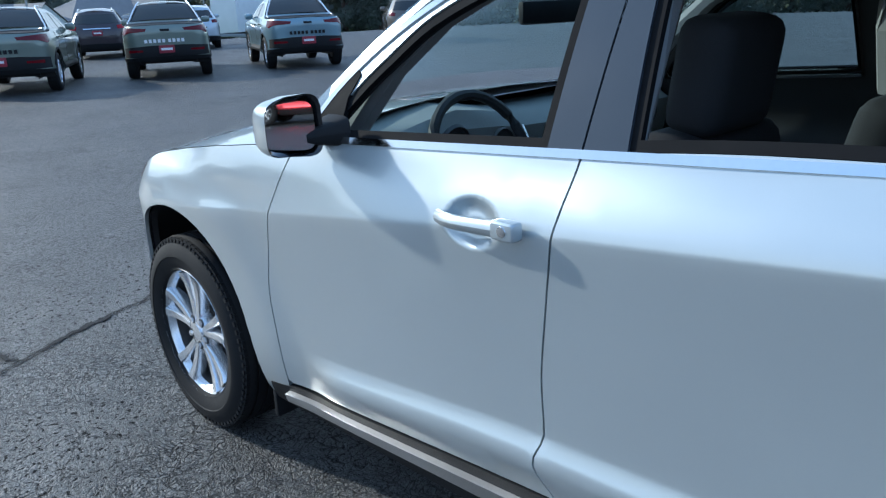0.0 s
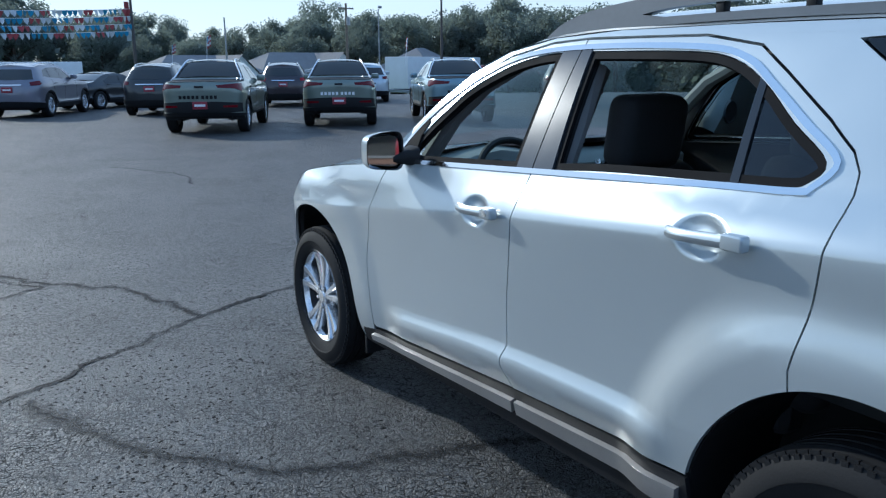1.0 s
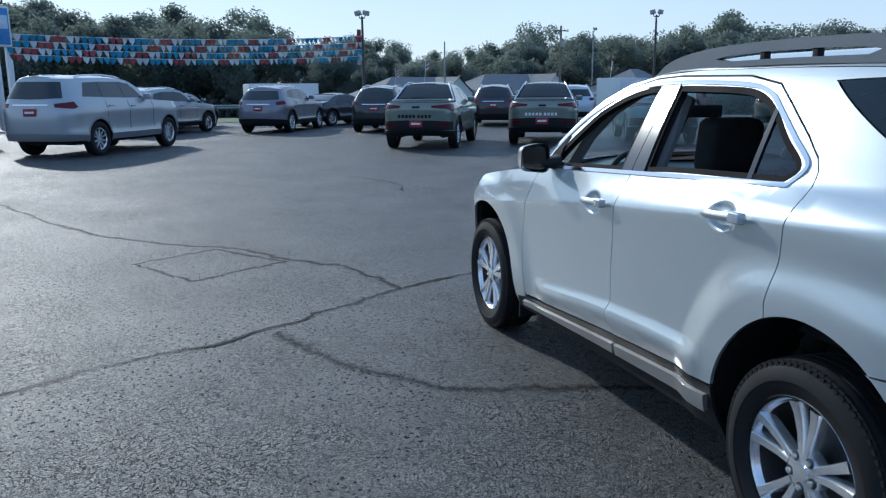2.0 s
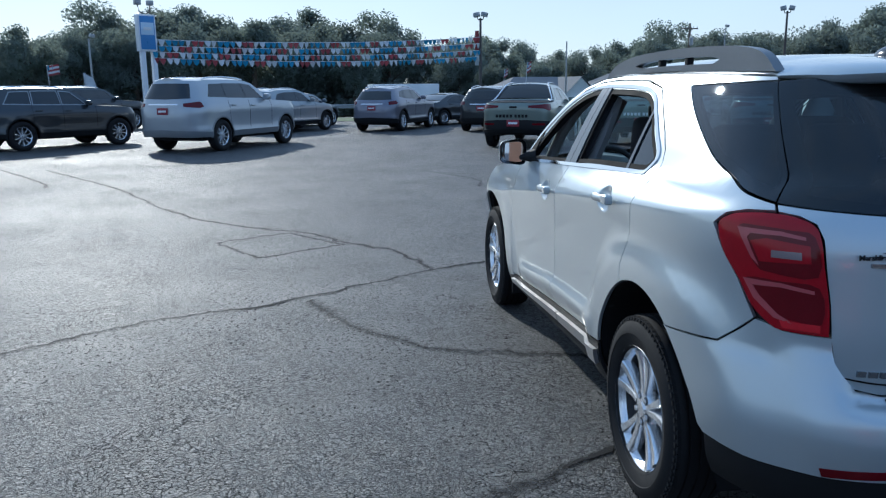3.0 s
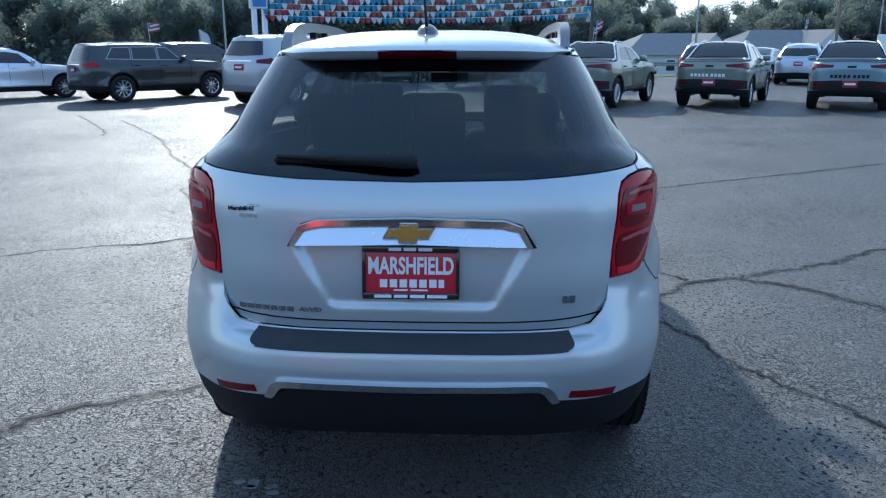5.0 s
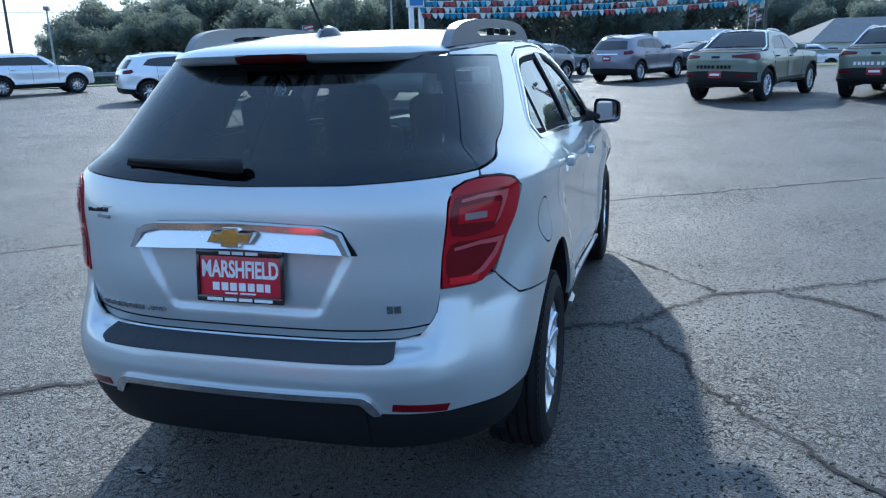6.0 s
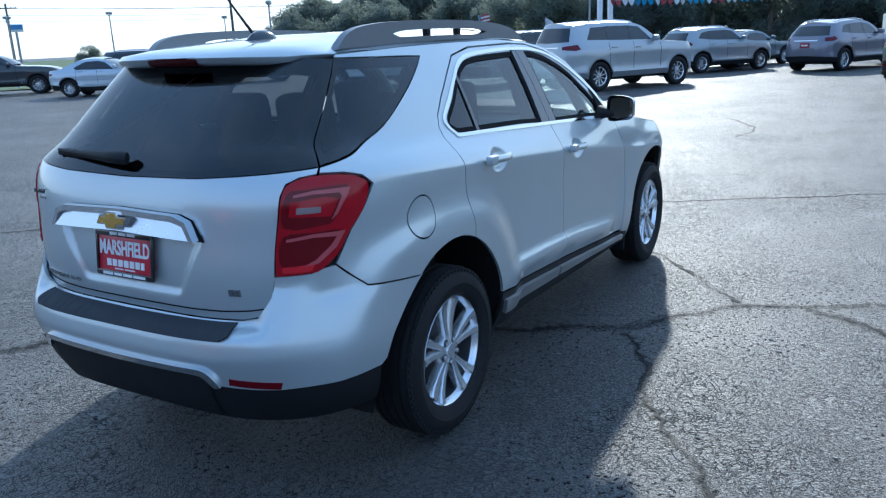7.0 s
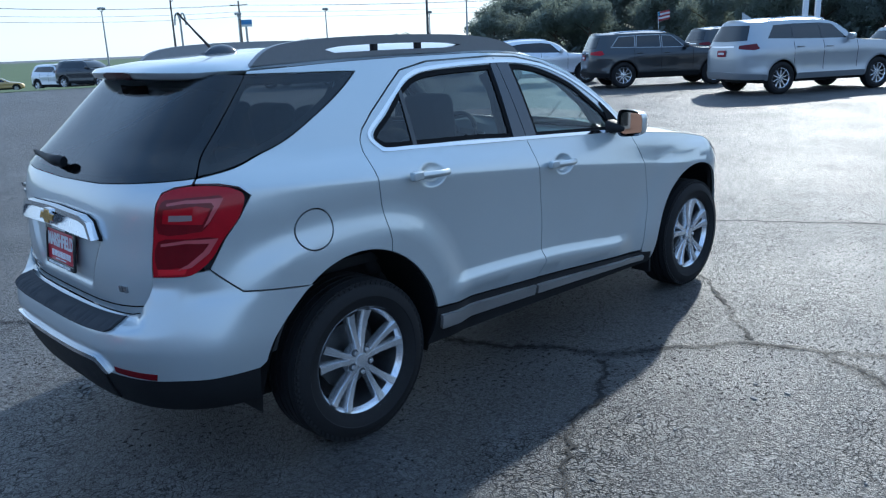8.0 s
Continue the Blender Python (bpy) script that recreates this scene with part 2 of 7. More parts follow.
CARRED = mat("dull_red_lens", (0.11, 0.003, 0.008), 0.12, vary=0.15, spec=0.4)
BRAKER = mat("unlit_brake_lens", (0.045, 0.002, 0.004), 0.12, vary=0.15, spec=0.3)
REDBAR = mat("bright_red_lens", (0.60, 0.008, 0.02), 0.15, coat=0.4, vary=0.1)
PINKBAR = mat("clear_light_guide", (0.44, 0.085, 0.095), 0.16, coat=0.0, vary=0.08)
CLEARL = mat("clear_lamp_lens", (0.24, 0.18, 0.18), 0.12, coat=1.0, vary=0.1, fine=300)
# bluish base colour carries some of the sky's reflection in the pull bar
SATINB = mat("sky_tinted_satin_chrome", (0.72, 0.75, 0.80), 0.26, 1.0, vary=0.03)
GOLD = mat("gold_badge", (0.66, 0.43, 0.11), 0.28, 0.85, vary=0.12, fine=90)
PLATER = mat("red_plate", (0.50, 0.012, 0.035), 0.35, coat=0.3, vary=0.06)
CARPLATE = mat("dull_red_plate", (0.26, 0.022, 0.04), 0.4, vary=0.1)
WHITEP = mat("white_print", (0.82, 0.82, 0.82), 0.5, vary=0.04)
BADGE = mat("badge_chrome", (0.35, 0.36, 0.38), 0.2, 0.9)
FABRIC = mat("dark_seat_cloth", (0.026, 0.027, 0.03), 0.9, vary=0.25, scale=14, fine=400, bump=0.001)
TRIMD = mat("dark_cabin_plastic", (0.024, 0.025, 0.027), 0.6, vary=0.15, fine=300, bump=0.0006)
TRIML = mat("grey_headliner", (0.30, 0.30, 0.29), 0.9, vary=0.08, fine=300)
CLEAR = glass("clear_window_glass", (0.66, 0.76, 0.73))
PRIVACY = glass("privacy_glass", (0.20, 0.225, 0.235), 0.02, 1.56)
MIRRORG = mat("mirror_glass", (0.62, 0.64, 0.66), 0.015, 1.0, vary=0.01)
STEEL = mat("galvanised_steel", (0.33, 0.34, 0.35), 0.5, 0.6, vary=0.15)
POLEM = mat("brown_pole_paint", (0.075, 0.065, 0.06), 0.6, vary=0.2)
WOODP = mat("weathered_pole_wood", (0.17, 0.14, 0.115), 0.85, vary=0.25, scale=4, fine=30, bump=0.004)
WHITEM = mat("white_painted_metal", (0.74, 0.75, 0.76), 0.45, vary=0.07, scale=1.5)
SIGNB = mat("blue_sign_face", (0.08, 0.24, 0.52), 0.3, vary=0.15, scale=2)
SIGNL = mat("pale_sign_face", (0.55, 0.68, 0.80), 0.3, vary=0.08)
PENR = mat("red_pennant", (0.28, 0.045, 0.05), 0.7, vary=0.15, random_tint=0.2)
PENW = mat("white_pennant", (0.55, 0.57, 0.58), 0.7, vary=0.1, random_tint=0.1)
PENB = mat("blue_pennant", (0.04, 0.22, 0.36), 0.7, vary=0.15, random_tint=0.2)
BARK = mat("bark", (0.10, 0.078, 0.06), 0.9, vary=0.3, scale=3, fine=25, bump=0.02)
def leafy(name, color):
    """Leaves: matt, and letting some light through."""
    m = mat(name, color, 0.9, vary=0.3, scale=0.6, fine=6, random_tint=0.25, spec=0.1)
    n, l = m.node_tree.nodes, m.node_tree.links
    tl, mx = n.new("ShaderNodeBsdfTranslucent"), n.new("ShaderNodeMixShader")
    # tint raised above the leaf colour to lift the far, hazed tree line
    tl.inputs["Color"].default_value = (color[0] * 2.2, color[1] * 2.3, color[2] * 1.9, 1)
    mx.inputs[0].default_value = 0.48
    l.new(n["Principled BSDF"].outputs[0], mx.inputs[1])
    l.new(tl.outputs[0], mx.inputs[2])
    l.new(mx.outputs[0], n["Material Output"].inputs["Surface"])
    return m


# distance haze is put into these greyed, lifted leaf colours
LEAF = leafy("hazed_broad_leaves", (0.142, 0.158, 0.150))
LEAFD = leafy("hazed_dark_leaves", (0.128, 0.143, 0.137))
SIDING = mat("pale_siding", (0.60, 0.61, 0.60), 0.7, vary=0.06)
SHINGLE = mat("grey_shingles", (0.19, 0.19, 0.195), 0.85, vary=0.2, scale=1.5, fine=20)
BRICKM = mat("brown_brick", (0.20, 0.12, 0.09), 0.85, vary=0.2, scale=2, fine=18)
PALEWALL = mat("pale_block_wall", (0.50, 0.50, 0.48), 0.8, vary=0.1, scale=1)
DARKPANE = mat("dark_window_pane", (0.012, 0.014, 0.016), 0.06, coat=0.5, vary=0.1)
TRUCKRED = paint("dark_red_cab_paint", (0.22, 0.03, 0.035), 0.2, 0.4)
TEXTBLUE = mat("blue_print", (0.02, 0.10, 0.34), 0.5)


# ---- mesh helpers ----
class Skin(list):
    """Vertices with the true surface normal of each one that lies on the outer skin."""
    ways = ()


def mesh_ob(name, verts, faces, material, parent=None, label="", smooth=True, angle=35):
    me = bpy.data.meshes.new(name)
    me.from_pydata([tuple(v) for v in verts], [], [tuple(f) for f in faces])
    me.materials.append(material)
    if smooth:
        me.shade_smooth()
        me.set_sharp_from_angle(angle=radians(angle))
        if isinstance(verts, Skin):
            loops = []
            for f in me.polygons:
                on_skin = all(verts.ways[i] for i in f.vertices)
                loops += [tuple(verts.ways[i]) if on_skin else tuple(f.normal) for i in f.vertices]
            me.normals_split_custom_set(loops)
    ob = new(name, me)
    ob.parent = parent
    return tagged(ob, label)


def part(name, geo, material, parent, label="", smooth=True, angle=35):
    """Links geometry (verts, faces) or a bmesh as ONE mesh object under a thing or a part."""
    if isinstance(geo, bmesh.types.BMesh):
        geo.verts.index_update()
        geo = ([v.co.copy() for v in geo.verts], [[v.index for v in f.verts] for f in geo.faces])
    return mesh_ob(name, geo[0], geo[1], material, parent, label, smooth, angle)


def thing(name, label, category, m=None, group="", kind=""):
    ob = new(name)
    ob.empty_display_size = 0.2
    if m is not None:
        ob.matrix_world = m
    return tagged(ob, label, category, group, kind)


def join(*geos):
    verts, faces = [], []
    if geos and all(isinstance(g[0], Skin) for g in geos):
        verts = Skin()
        verts.ways = [w for g in geos for w in g[0].ways]
    for v, f in geos:
        k = len(verts)
        verts += [Vector(q) for q in v]
        faces += [[i + k for i in g] for g in f]
    return verts, faces


def moved(geo, m):
    return [m @ Vector(v) for v in geo[0]], geo[1]


def box(cx, cy, cz, sx, sy, sz, bevel=0.0, seg=2):
    bm = bmesh.new()
    bmesh.ops.create_cube(bm, size=1)
    for v in bm.verts:
        v.co = Vector((cx + v.co.x * sx, cy + v.co.y * sy, cz + v.co.z * sz))
    if bevel:
        bmesh.ops.bevel(bm, geom=bm.edges[:], offset=min(bevel, 0.49 * min(sx, sy, sz)), segments=seg, profile=0.6, affect="EDGES", clamp_overlap=True)
    bm.verts.index_update()
    out = [v.co.copy() for v in bm.verts], [[v.index for v in f.verts] for f in bm.faces]
    bm.free()
    return out


def tube(points, radii, n=8, cap=True):
    """A tube along a line of points with a radius at each."""
    verts, faces = [], []
    pts = [Vector(p) for p in points]
    for i, p in enumerate(pts):
        d = (pts[min(i + 1, len(pts) - 1)] - pts[max(i - 1, 0)]).normalized()
        a = d.orthogonal().normalized() if abs(d.z) > 0.9 else d.cross(Vector((0, 0, 1))).normalized()
        b = d.cross(a)
        r = radii[i] if isinstance(radii, (list, tuple)) else radii
        verts += [p + r * (math.cos(2 * math.pi * k / n) * a + math.sin(2 * math.pi * k / n) * b) for k in range(n)]
    for i in range(len(pts) - 1):
        faces += [[i * n + k, i * n + (k + 1) % n, (i + 1) * n + (k + 1) % n, (i + 1) * n + k] for k in range(n)]
    if cap:
        faces += [list(range(n))[::-1], [(len(pts) - 1) * n + k for k in range(n)]]
    return verts, faces


def lathe(profile, n=48, closed=False):
    """Turns (radius, y) round the y axis."""
    verts, faces = [], []
    k = len(profile)
    for i in range(n):
        a = 2 * math.pi * i / n
        verts += [Vector((r * math.cos(a), y, r * math.sin(a))) for r, y in profile]
    for i in range(n):
        j = (i + 1) % n
        for q in range(k if closed else k - 1):
            w = (q + 1) % k
            faces.append([i * k + q, i * k + w, j * k + w, j * k + q])
    return verts, faces


def ribbon(rows):
    """A sheet through rows of equally many points."""
    n = len(rows[0])
    verts = [Vector(p) for r in rows for p in r]
    faces = [[i * n + k, i * n + k + 1, (i + 1) * n + k + 1, (i + 1) * n + k] for i in range(len(rows) - 1) for k in range(n - 1)]
    return verts, faces


def curve(pts):
    """A monotone smooth function through (x, y) pairs."""
    xs, ys = [p[0] for p in pts], [p[1] for p in pts]
    n = len(xs)
    d = [(ys[i + 1] - ys[i]) / (xs[i + 1] - xs[i]) for i in range(n - 1)]
    m = [d[0]] + [0 if d[i - 1] * d[i] <= 0 else 2 * d[i - 1] * d[i] / (d[i - 1] + d[i]) for i in range(1, n - 1)] + [d[-1]]

    def f(x):
        if x <= xs[0]:
            return ys[0] + m[0] * (x - xs[0])
        if x >= xs[-1]:
            return ys[-1] + m[-1] * (x - xs[-1])
        i = int(np.searchsorted(xs, x, side="right")) - 1
        h = xs[i + 1] - xs[i]
        t = (x - xs[i]) / h
        return ys[i] * (1 + 2 * t) * (1 - t) ** 2 + h * m[i] * t * (1 - t) ** 2 + ys[i + 1] * t * t * (3 - 2 * t) + h * m[i + 1] * t * t * (t - 1)
    return f


def smooth(a, b, x):
    t = min(1.0, max(0.0, (x - a) / (b - a)))
    return t * t * (3 - 2 * t)


def rounded(pts, closed=True, seg=6):
    """A Catmull-Rom curve through points; a point given with a third value stays a corner."""
    out, n = [], len(pts)
    for i in range(n if closed else n - 1):
        p1, p2 = pts[i], pts[(i + 1) % n]
        p0 = p1 if len(p1) > 2 else pts[(i - 1) % n] if closed or i else p1
        p3 = p2 if len(p2) > 2 else pts[(i + 2) % n] if closed or i + 2 < n else p2
        for k in range(seg):
            t = k / seg
            out.append(tuple(0.5 * (2 * p1[j] + (p2[j] - p0[j]) * t + (2 * p0[j] - 5 * p1[j] + 4 * p2[j] - p3[j]) * t * t + (3 * p1[j] - p0[j] - 3 * p2[j] + p3[j]) * t ** 3) for j in (0, 1)))
    if not closed:
        out.append(tuple(pts[-1][:2]))
    return out


def dense(poly, step):
    out = []
    for i, p in enumerate(poly):
        q = poly[(i + 1) % len(poly)]
        k = max(1, int(math.dist(p[:2], q[:2]) / step))
        out += [(p[0] + (q[0] - p[0]) * j / k, p[1] + (q[1] - p[1]) * j / k) for j in range(k)]
    return out


def shrunk(poly, g):
    """The outline moved inwards by g."""
    n = len(poly)
    area = sum(poly[i][0] * poly[(i + 1) % n][1] - poly[(i + 1) % n][0] * poly[i][1] for i in range(n))
    s = 1 if area > 0 else -1
    out = []
    for i in range(n):
        a, b, c = poly[i - 1], poly[i], poly[(i + 1) % n]
        d1, d2 = Vector((b[0] - a[0], b[1] - a[1])), Vector((c[0] - b[0], c[1] - b[1]))
        if d1.length < 1e-6 or d2.length < 1e-6:
            out.append(b)
            continue
        d1.normalize()
        d2.normalize()
        nn = Vector((-(d1.y + d2.y), d1.x + d2.x))
        if nn.length < 1e-3:
            nn = Vector((-d1.y, d1.x))
        nn.normalize()
        k = g / max(0.4, abs(nn.dot(Vector((-d1.y, d1.x)))))
        out.append((b[0] + s * nn.x * k, b[1] + s * nn.y * k))
    return out


def inside(poly, q):
    x, y = q[:, 0], q[:, 1]
    r = np.zeros(len(q), bool)
    a = np.array(poly)
    b = np.roll(a, -1, 0)
    for (x1, y1), (x2, y2) in zip(a, b):
        if y1 != y2:
            r ^= ((y1 > y) != (y2 > y)) & (x < (x2 - x1) * (y - y1) / (y2 - y1) + x1)
    return r


def fill(outline, step, holes=(), extra=()):
    """Triangles over an outline with holes, with inner points about step apart. Returns 2D points, triangles."""
    from mathutils.geometry import delaunay_2d_cdt
    loops = [outline, *holes]
    pts, edges = [], []
    for lp in loops:
        k = len(pts)
        pts += [Vector(p[:2]) for p in lp]
        edges += [(k + i, k + (i + 1) % len(lp)) for i in range(len(lp))]
    o = np.array([p[:2] for p in outline])
    gx = np.arange(o[:, 0].min() + step * 0.5, o[:, 0].max(), step)
    gy = np.arange(o[:, 1].min() + step * 0.5, o[:, 1].max(), step)
    g = np.array([(x + (0.5 * step if j % 2 else 0), y) for j, y in enumerate(gy) for x in gx] + [tuple(e) for e in extra]).reshape(-1, 2)
    if extra:
        ne = len(extra)
        gg, ee = g[:-ne], g[-ne:]
        far = np.array([np.min(np.hypot(ee[:, 0] - p[0], ee[:, 1] - p[1])) > 0.028 for p in gg], dtype=bool) if len(gg) else np.zeros(0, bool)
        g = np.concatenate([gg[far], ee])
    if len(g):
        ok = inside(outline, g)
        for h in holes:
            ok &= ~inside(h, g)
        g = g[ok]
        rim = np.array([tuple(p) for p in pts])
        if len(g):
            d = np.min(np.hypot(g[:, None, 0] - rim[None, :, 0], g[:, None, 1] - rim[None, :, 1]), 1)
            g = g[d > step * 0.42] if not extra else g[d > 0.006]
        pts += [Vector((float(x), float(y))) for x, y in g]
    v, _, f, *_ = delaunay_2d_cdt(pts, edges, [], 0, 1e-5)
    c = np.array([[sum(v[i][k] for i in t) / 3 for k in (0, 1)] for t in f])
    ok = inside(outline, c)
    for h in holes:
        ok &= ~inside(h, c)
    tris = []
    for t, y in zip(f, ok):
        if y:
            a, b, c = (v[i] for i in t)
            tris.append(list(t) if (b.x - a.x) * (c.y - a.y) - (b.y - a.y) * (c.x - a.x) >= 0 else list(t)[::-1])
    return [(p.x, p.y) for p in v], tris


def crossed(outline, lines):
    """The outline with a point added wherever it crosses a crease line z = f(u)."""
    for f in lines:
        got = []
        for p, q in zip(outline, list(outline[1:]) + [outline[0]]):
            got.append(p)
            a, b = p[1] - f(p[0]), q[1] - f(q[0])
            if a * b < 0:
                t = a / (a - b)
                if min(t, 1 - t) * math.hypot(q[0] - p[0], q[1] - p[1]) > 0.0012:
                    got.append((p[0] + (q[0] - p[0]) * t, p[1] + (q[1] - p[1]) * t))
        outline = got
    return outline


class Shell:
    """A car's outer skin. u runs along the flank as x, and as arc length round tail and nose; z is height."""

    def __init__(s, width, rear, front, xc=2.6, xf=-0.15, n=4.0, w=0.9, n2=3.0):
        s.width, s.rear, s.front, s.xc, s.xf, s.n, s.n2, s.w = width, rear, front, xc, xf, n, n2, w
        s.rear_u = None
        s.tail = s.arc(rear(0.9) - xc, n)
        s.nose = s.arc(xf - front(0.7), n2)
        s.umax, s.umin = xc + s.tail[0][-1], xf - s.nose[0][-1]

    def arc(s, a, n):
        q = np.linspace(0, 1, 401)
        th = math.pi / 2 * q ** 4 / (q ** 4 + (1 - q) ** 4)
        x, y = a * np.sin(th) ** (2 / n), s.w * np.clip(np.cos(th), 0, 1) ** (2 / n)
        return np.concatenate([[0], np.cumsum(np.hypot(np.diff(x), np.diff(y)))]), th

    def xy(s, u, z):
        if s.xf <= u <= s.xc:
            return u, s.width(u, z)
        if u > s.xc:
            th = float(np.interp(u - s.xc, *s.tail))
            e = s.rear_u(u, z) if s.rear_u else s.rear(z)
            x = s.xc + (e - s.xc) * math.sin(th) ** (2 / s.n)
            return x, s.width(s.xc + 0.9 * (x - s.xc), z) * max(0.0, math.cos(th)) ** (2 / s.n)
        th = float(np.interp(s.xf - u, *s.nose))
        x = s.xf - (s.xf - s.front(z)) * math.sin(th) ** (2 / s.n2)
        return x, s.width(s.xf, z) * max(0.0, math.cos(th)) ** (2 / s.n2)

    def at(s, u, z, sgn, off=0.0):
        x, y = s.xy(u, z)
        p = Vector((x, sgn * y, z))
        if off:
            p += off * s.way(u, z, sgn)
        return p

    def way(s, u, z, sgn):
        """The outward normal of the skin."""
        x, y = s.xy(u, z)
        h = 0.004
        a, b = s.xy(u + h, z), s.xy(u - h, z)
        c, d = s.xy(u, z + h), s.xy(u, z - h)
        du, dz = Vector((a[0] - b[0], a[1] - b[1], 0)), Vector((c[0] - d[0], c[1] - d[1], 2 * h))
        nn = du.cross(dz).normalized()
        if nn.dot(Vector((x - 1.5, y + 0.3, 0))) < 0:
            nn = -nn
        return Vector((nn.x, sgn * nn.y, nn.z))

    def panel(s, outline, sgn, step=0.05, holes=(), off=0.0, thick=0.014, gap=0.0, extra=(), rim=0.02):
        """A sheet metal panel over the outline with its edges folded inwards."""
        o = dense(outline, rim)
        if gap:
            o = shrunk(o, gap)
        if extra:
            o = crossed(o, [lambda u, k=k: shoulder(u) + k for k in (-0.006, 0.005)] + [lambda u, k=k: k + LIFT(u) for k in (0.453, 0.464, 0.518, 0.528)])
        hs = [shrunk(dense(h, rim), -gap) if gap else dense(h, rim) for h in holes]
        if extra:
            rims = np.array([p[:2] for p in o] + [p[:2] for h in hs for p in h])
            extra = [e for e in extra if np.min(np.hypot(rims[:, 0] - e[0], rims[:, 1] - e[1])) > 0.0045]
            kept = []
            for e in extra:
                if all(abs(e[0] - k[0]) + abs(e[1] - k[1]) > 0.010 for k in kept[-260:]):
                    kept.append(e)
            extra = kept
        v2, tris = fill(o, step, hs, extra)
        verts = Skin(s.at(u, z, sgn, off) for u, z in v2)
        verts.ways = [s.way(u, z, sgn) for u, z in v2]
        faces = [t if sgn < 0 else t[::-1] for t in tris]
        count = {}
        for t in faces:
            for i in range(3):
                e = (t[i], t[(i + 1) % 3])
                count[e] = 1
        inner = {}
        for a, b in [e for e in count if (e[1], e[0]) not in count]:
            for i in (a, b):
                if i not in inner:
                    inner[i] = len(verts)
                    verts.append(s.at(*v2[i], sgn, off - thick))
                    verts.ways.append(None)
            faces.append([b, a, inner[a], inner[b]])
        return verts, faces

    def top(s, us, zf, crown, m=8, bow=0.0, off=0.0, flat=2.6):
        """A sheet across the car between both flanks' upper edges."""
        rows = []
        for u in us:
            z = zf(u)
            x, y = s.xy(u, z)
            rows.append([Vector((x - bow(u) * (1 - q * q) if bow else x, -y * q, z + off + crown(u) * (1 - abs(q) ** flat))) for q in [1 - 2 * k / m for k in range(m + 1)]])
        return ribbon(rows)


def circle(cx, cz, rx, rz, a0, a1, n=24):
    return [(cx + rx * math.cos(radians(a0 + (a1 - a0) * i / n)), cz + rz * math.sin(radians(a0 + (a1 - a0) * i / n))) for i in range(n + 1)]


# ---- ground ----
def fall(x, y):
    """The land drops a little beyond the lot."""
    return -1.7 * smooth(44, 72, math.hypot(x - 5, y)) if x < 30 else 0.0


n = 90


def spread(i):
    q = i / n * 2 - 1
    return math.copysign(abs(q) ** 3, q) * 900


ground = mesh_ob("ground", *ribbon([[Vector((spread(i), spread(j), fall(spread(i), spread(j)) - 0.25 * smooth(46, 60, math.hypot(spread(i) - 5, spread(j))))) for j in range(n + 1)] for i in range(n + 1)]), ASPHALT, smooth=False)
tagged(ground, "dark damp sealed asphalt lot with fine cracks", "ground", kind="structure")


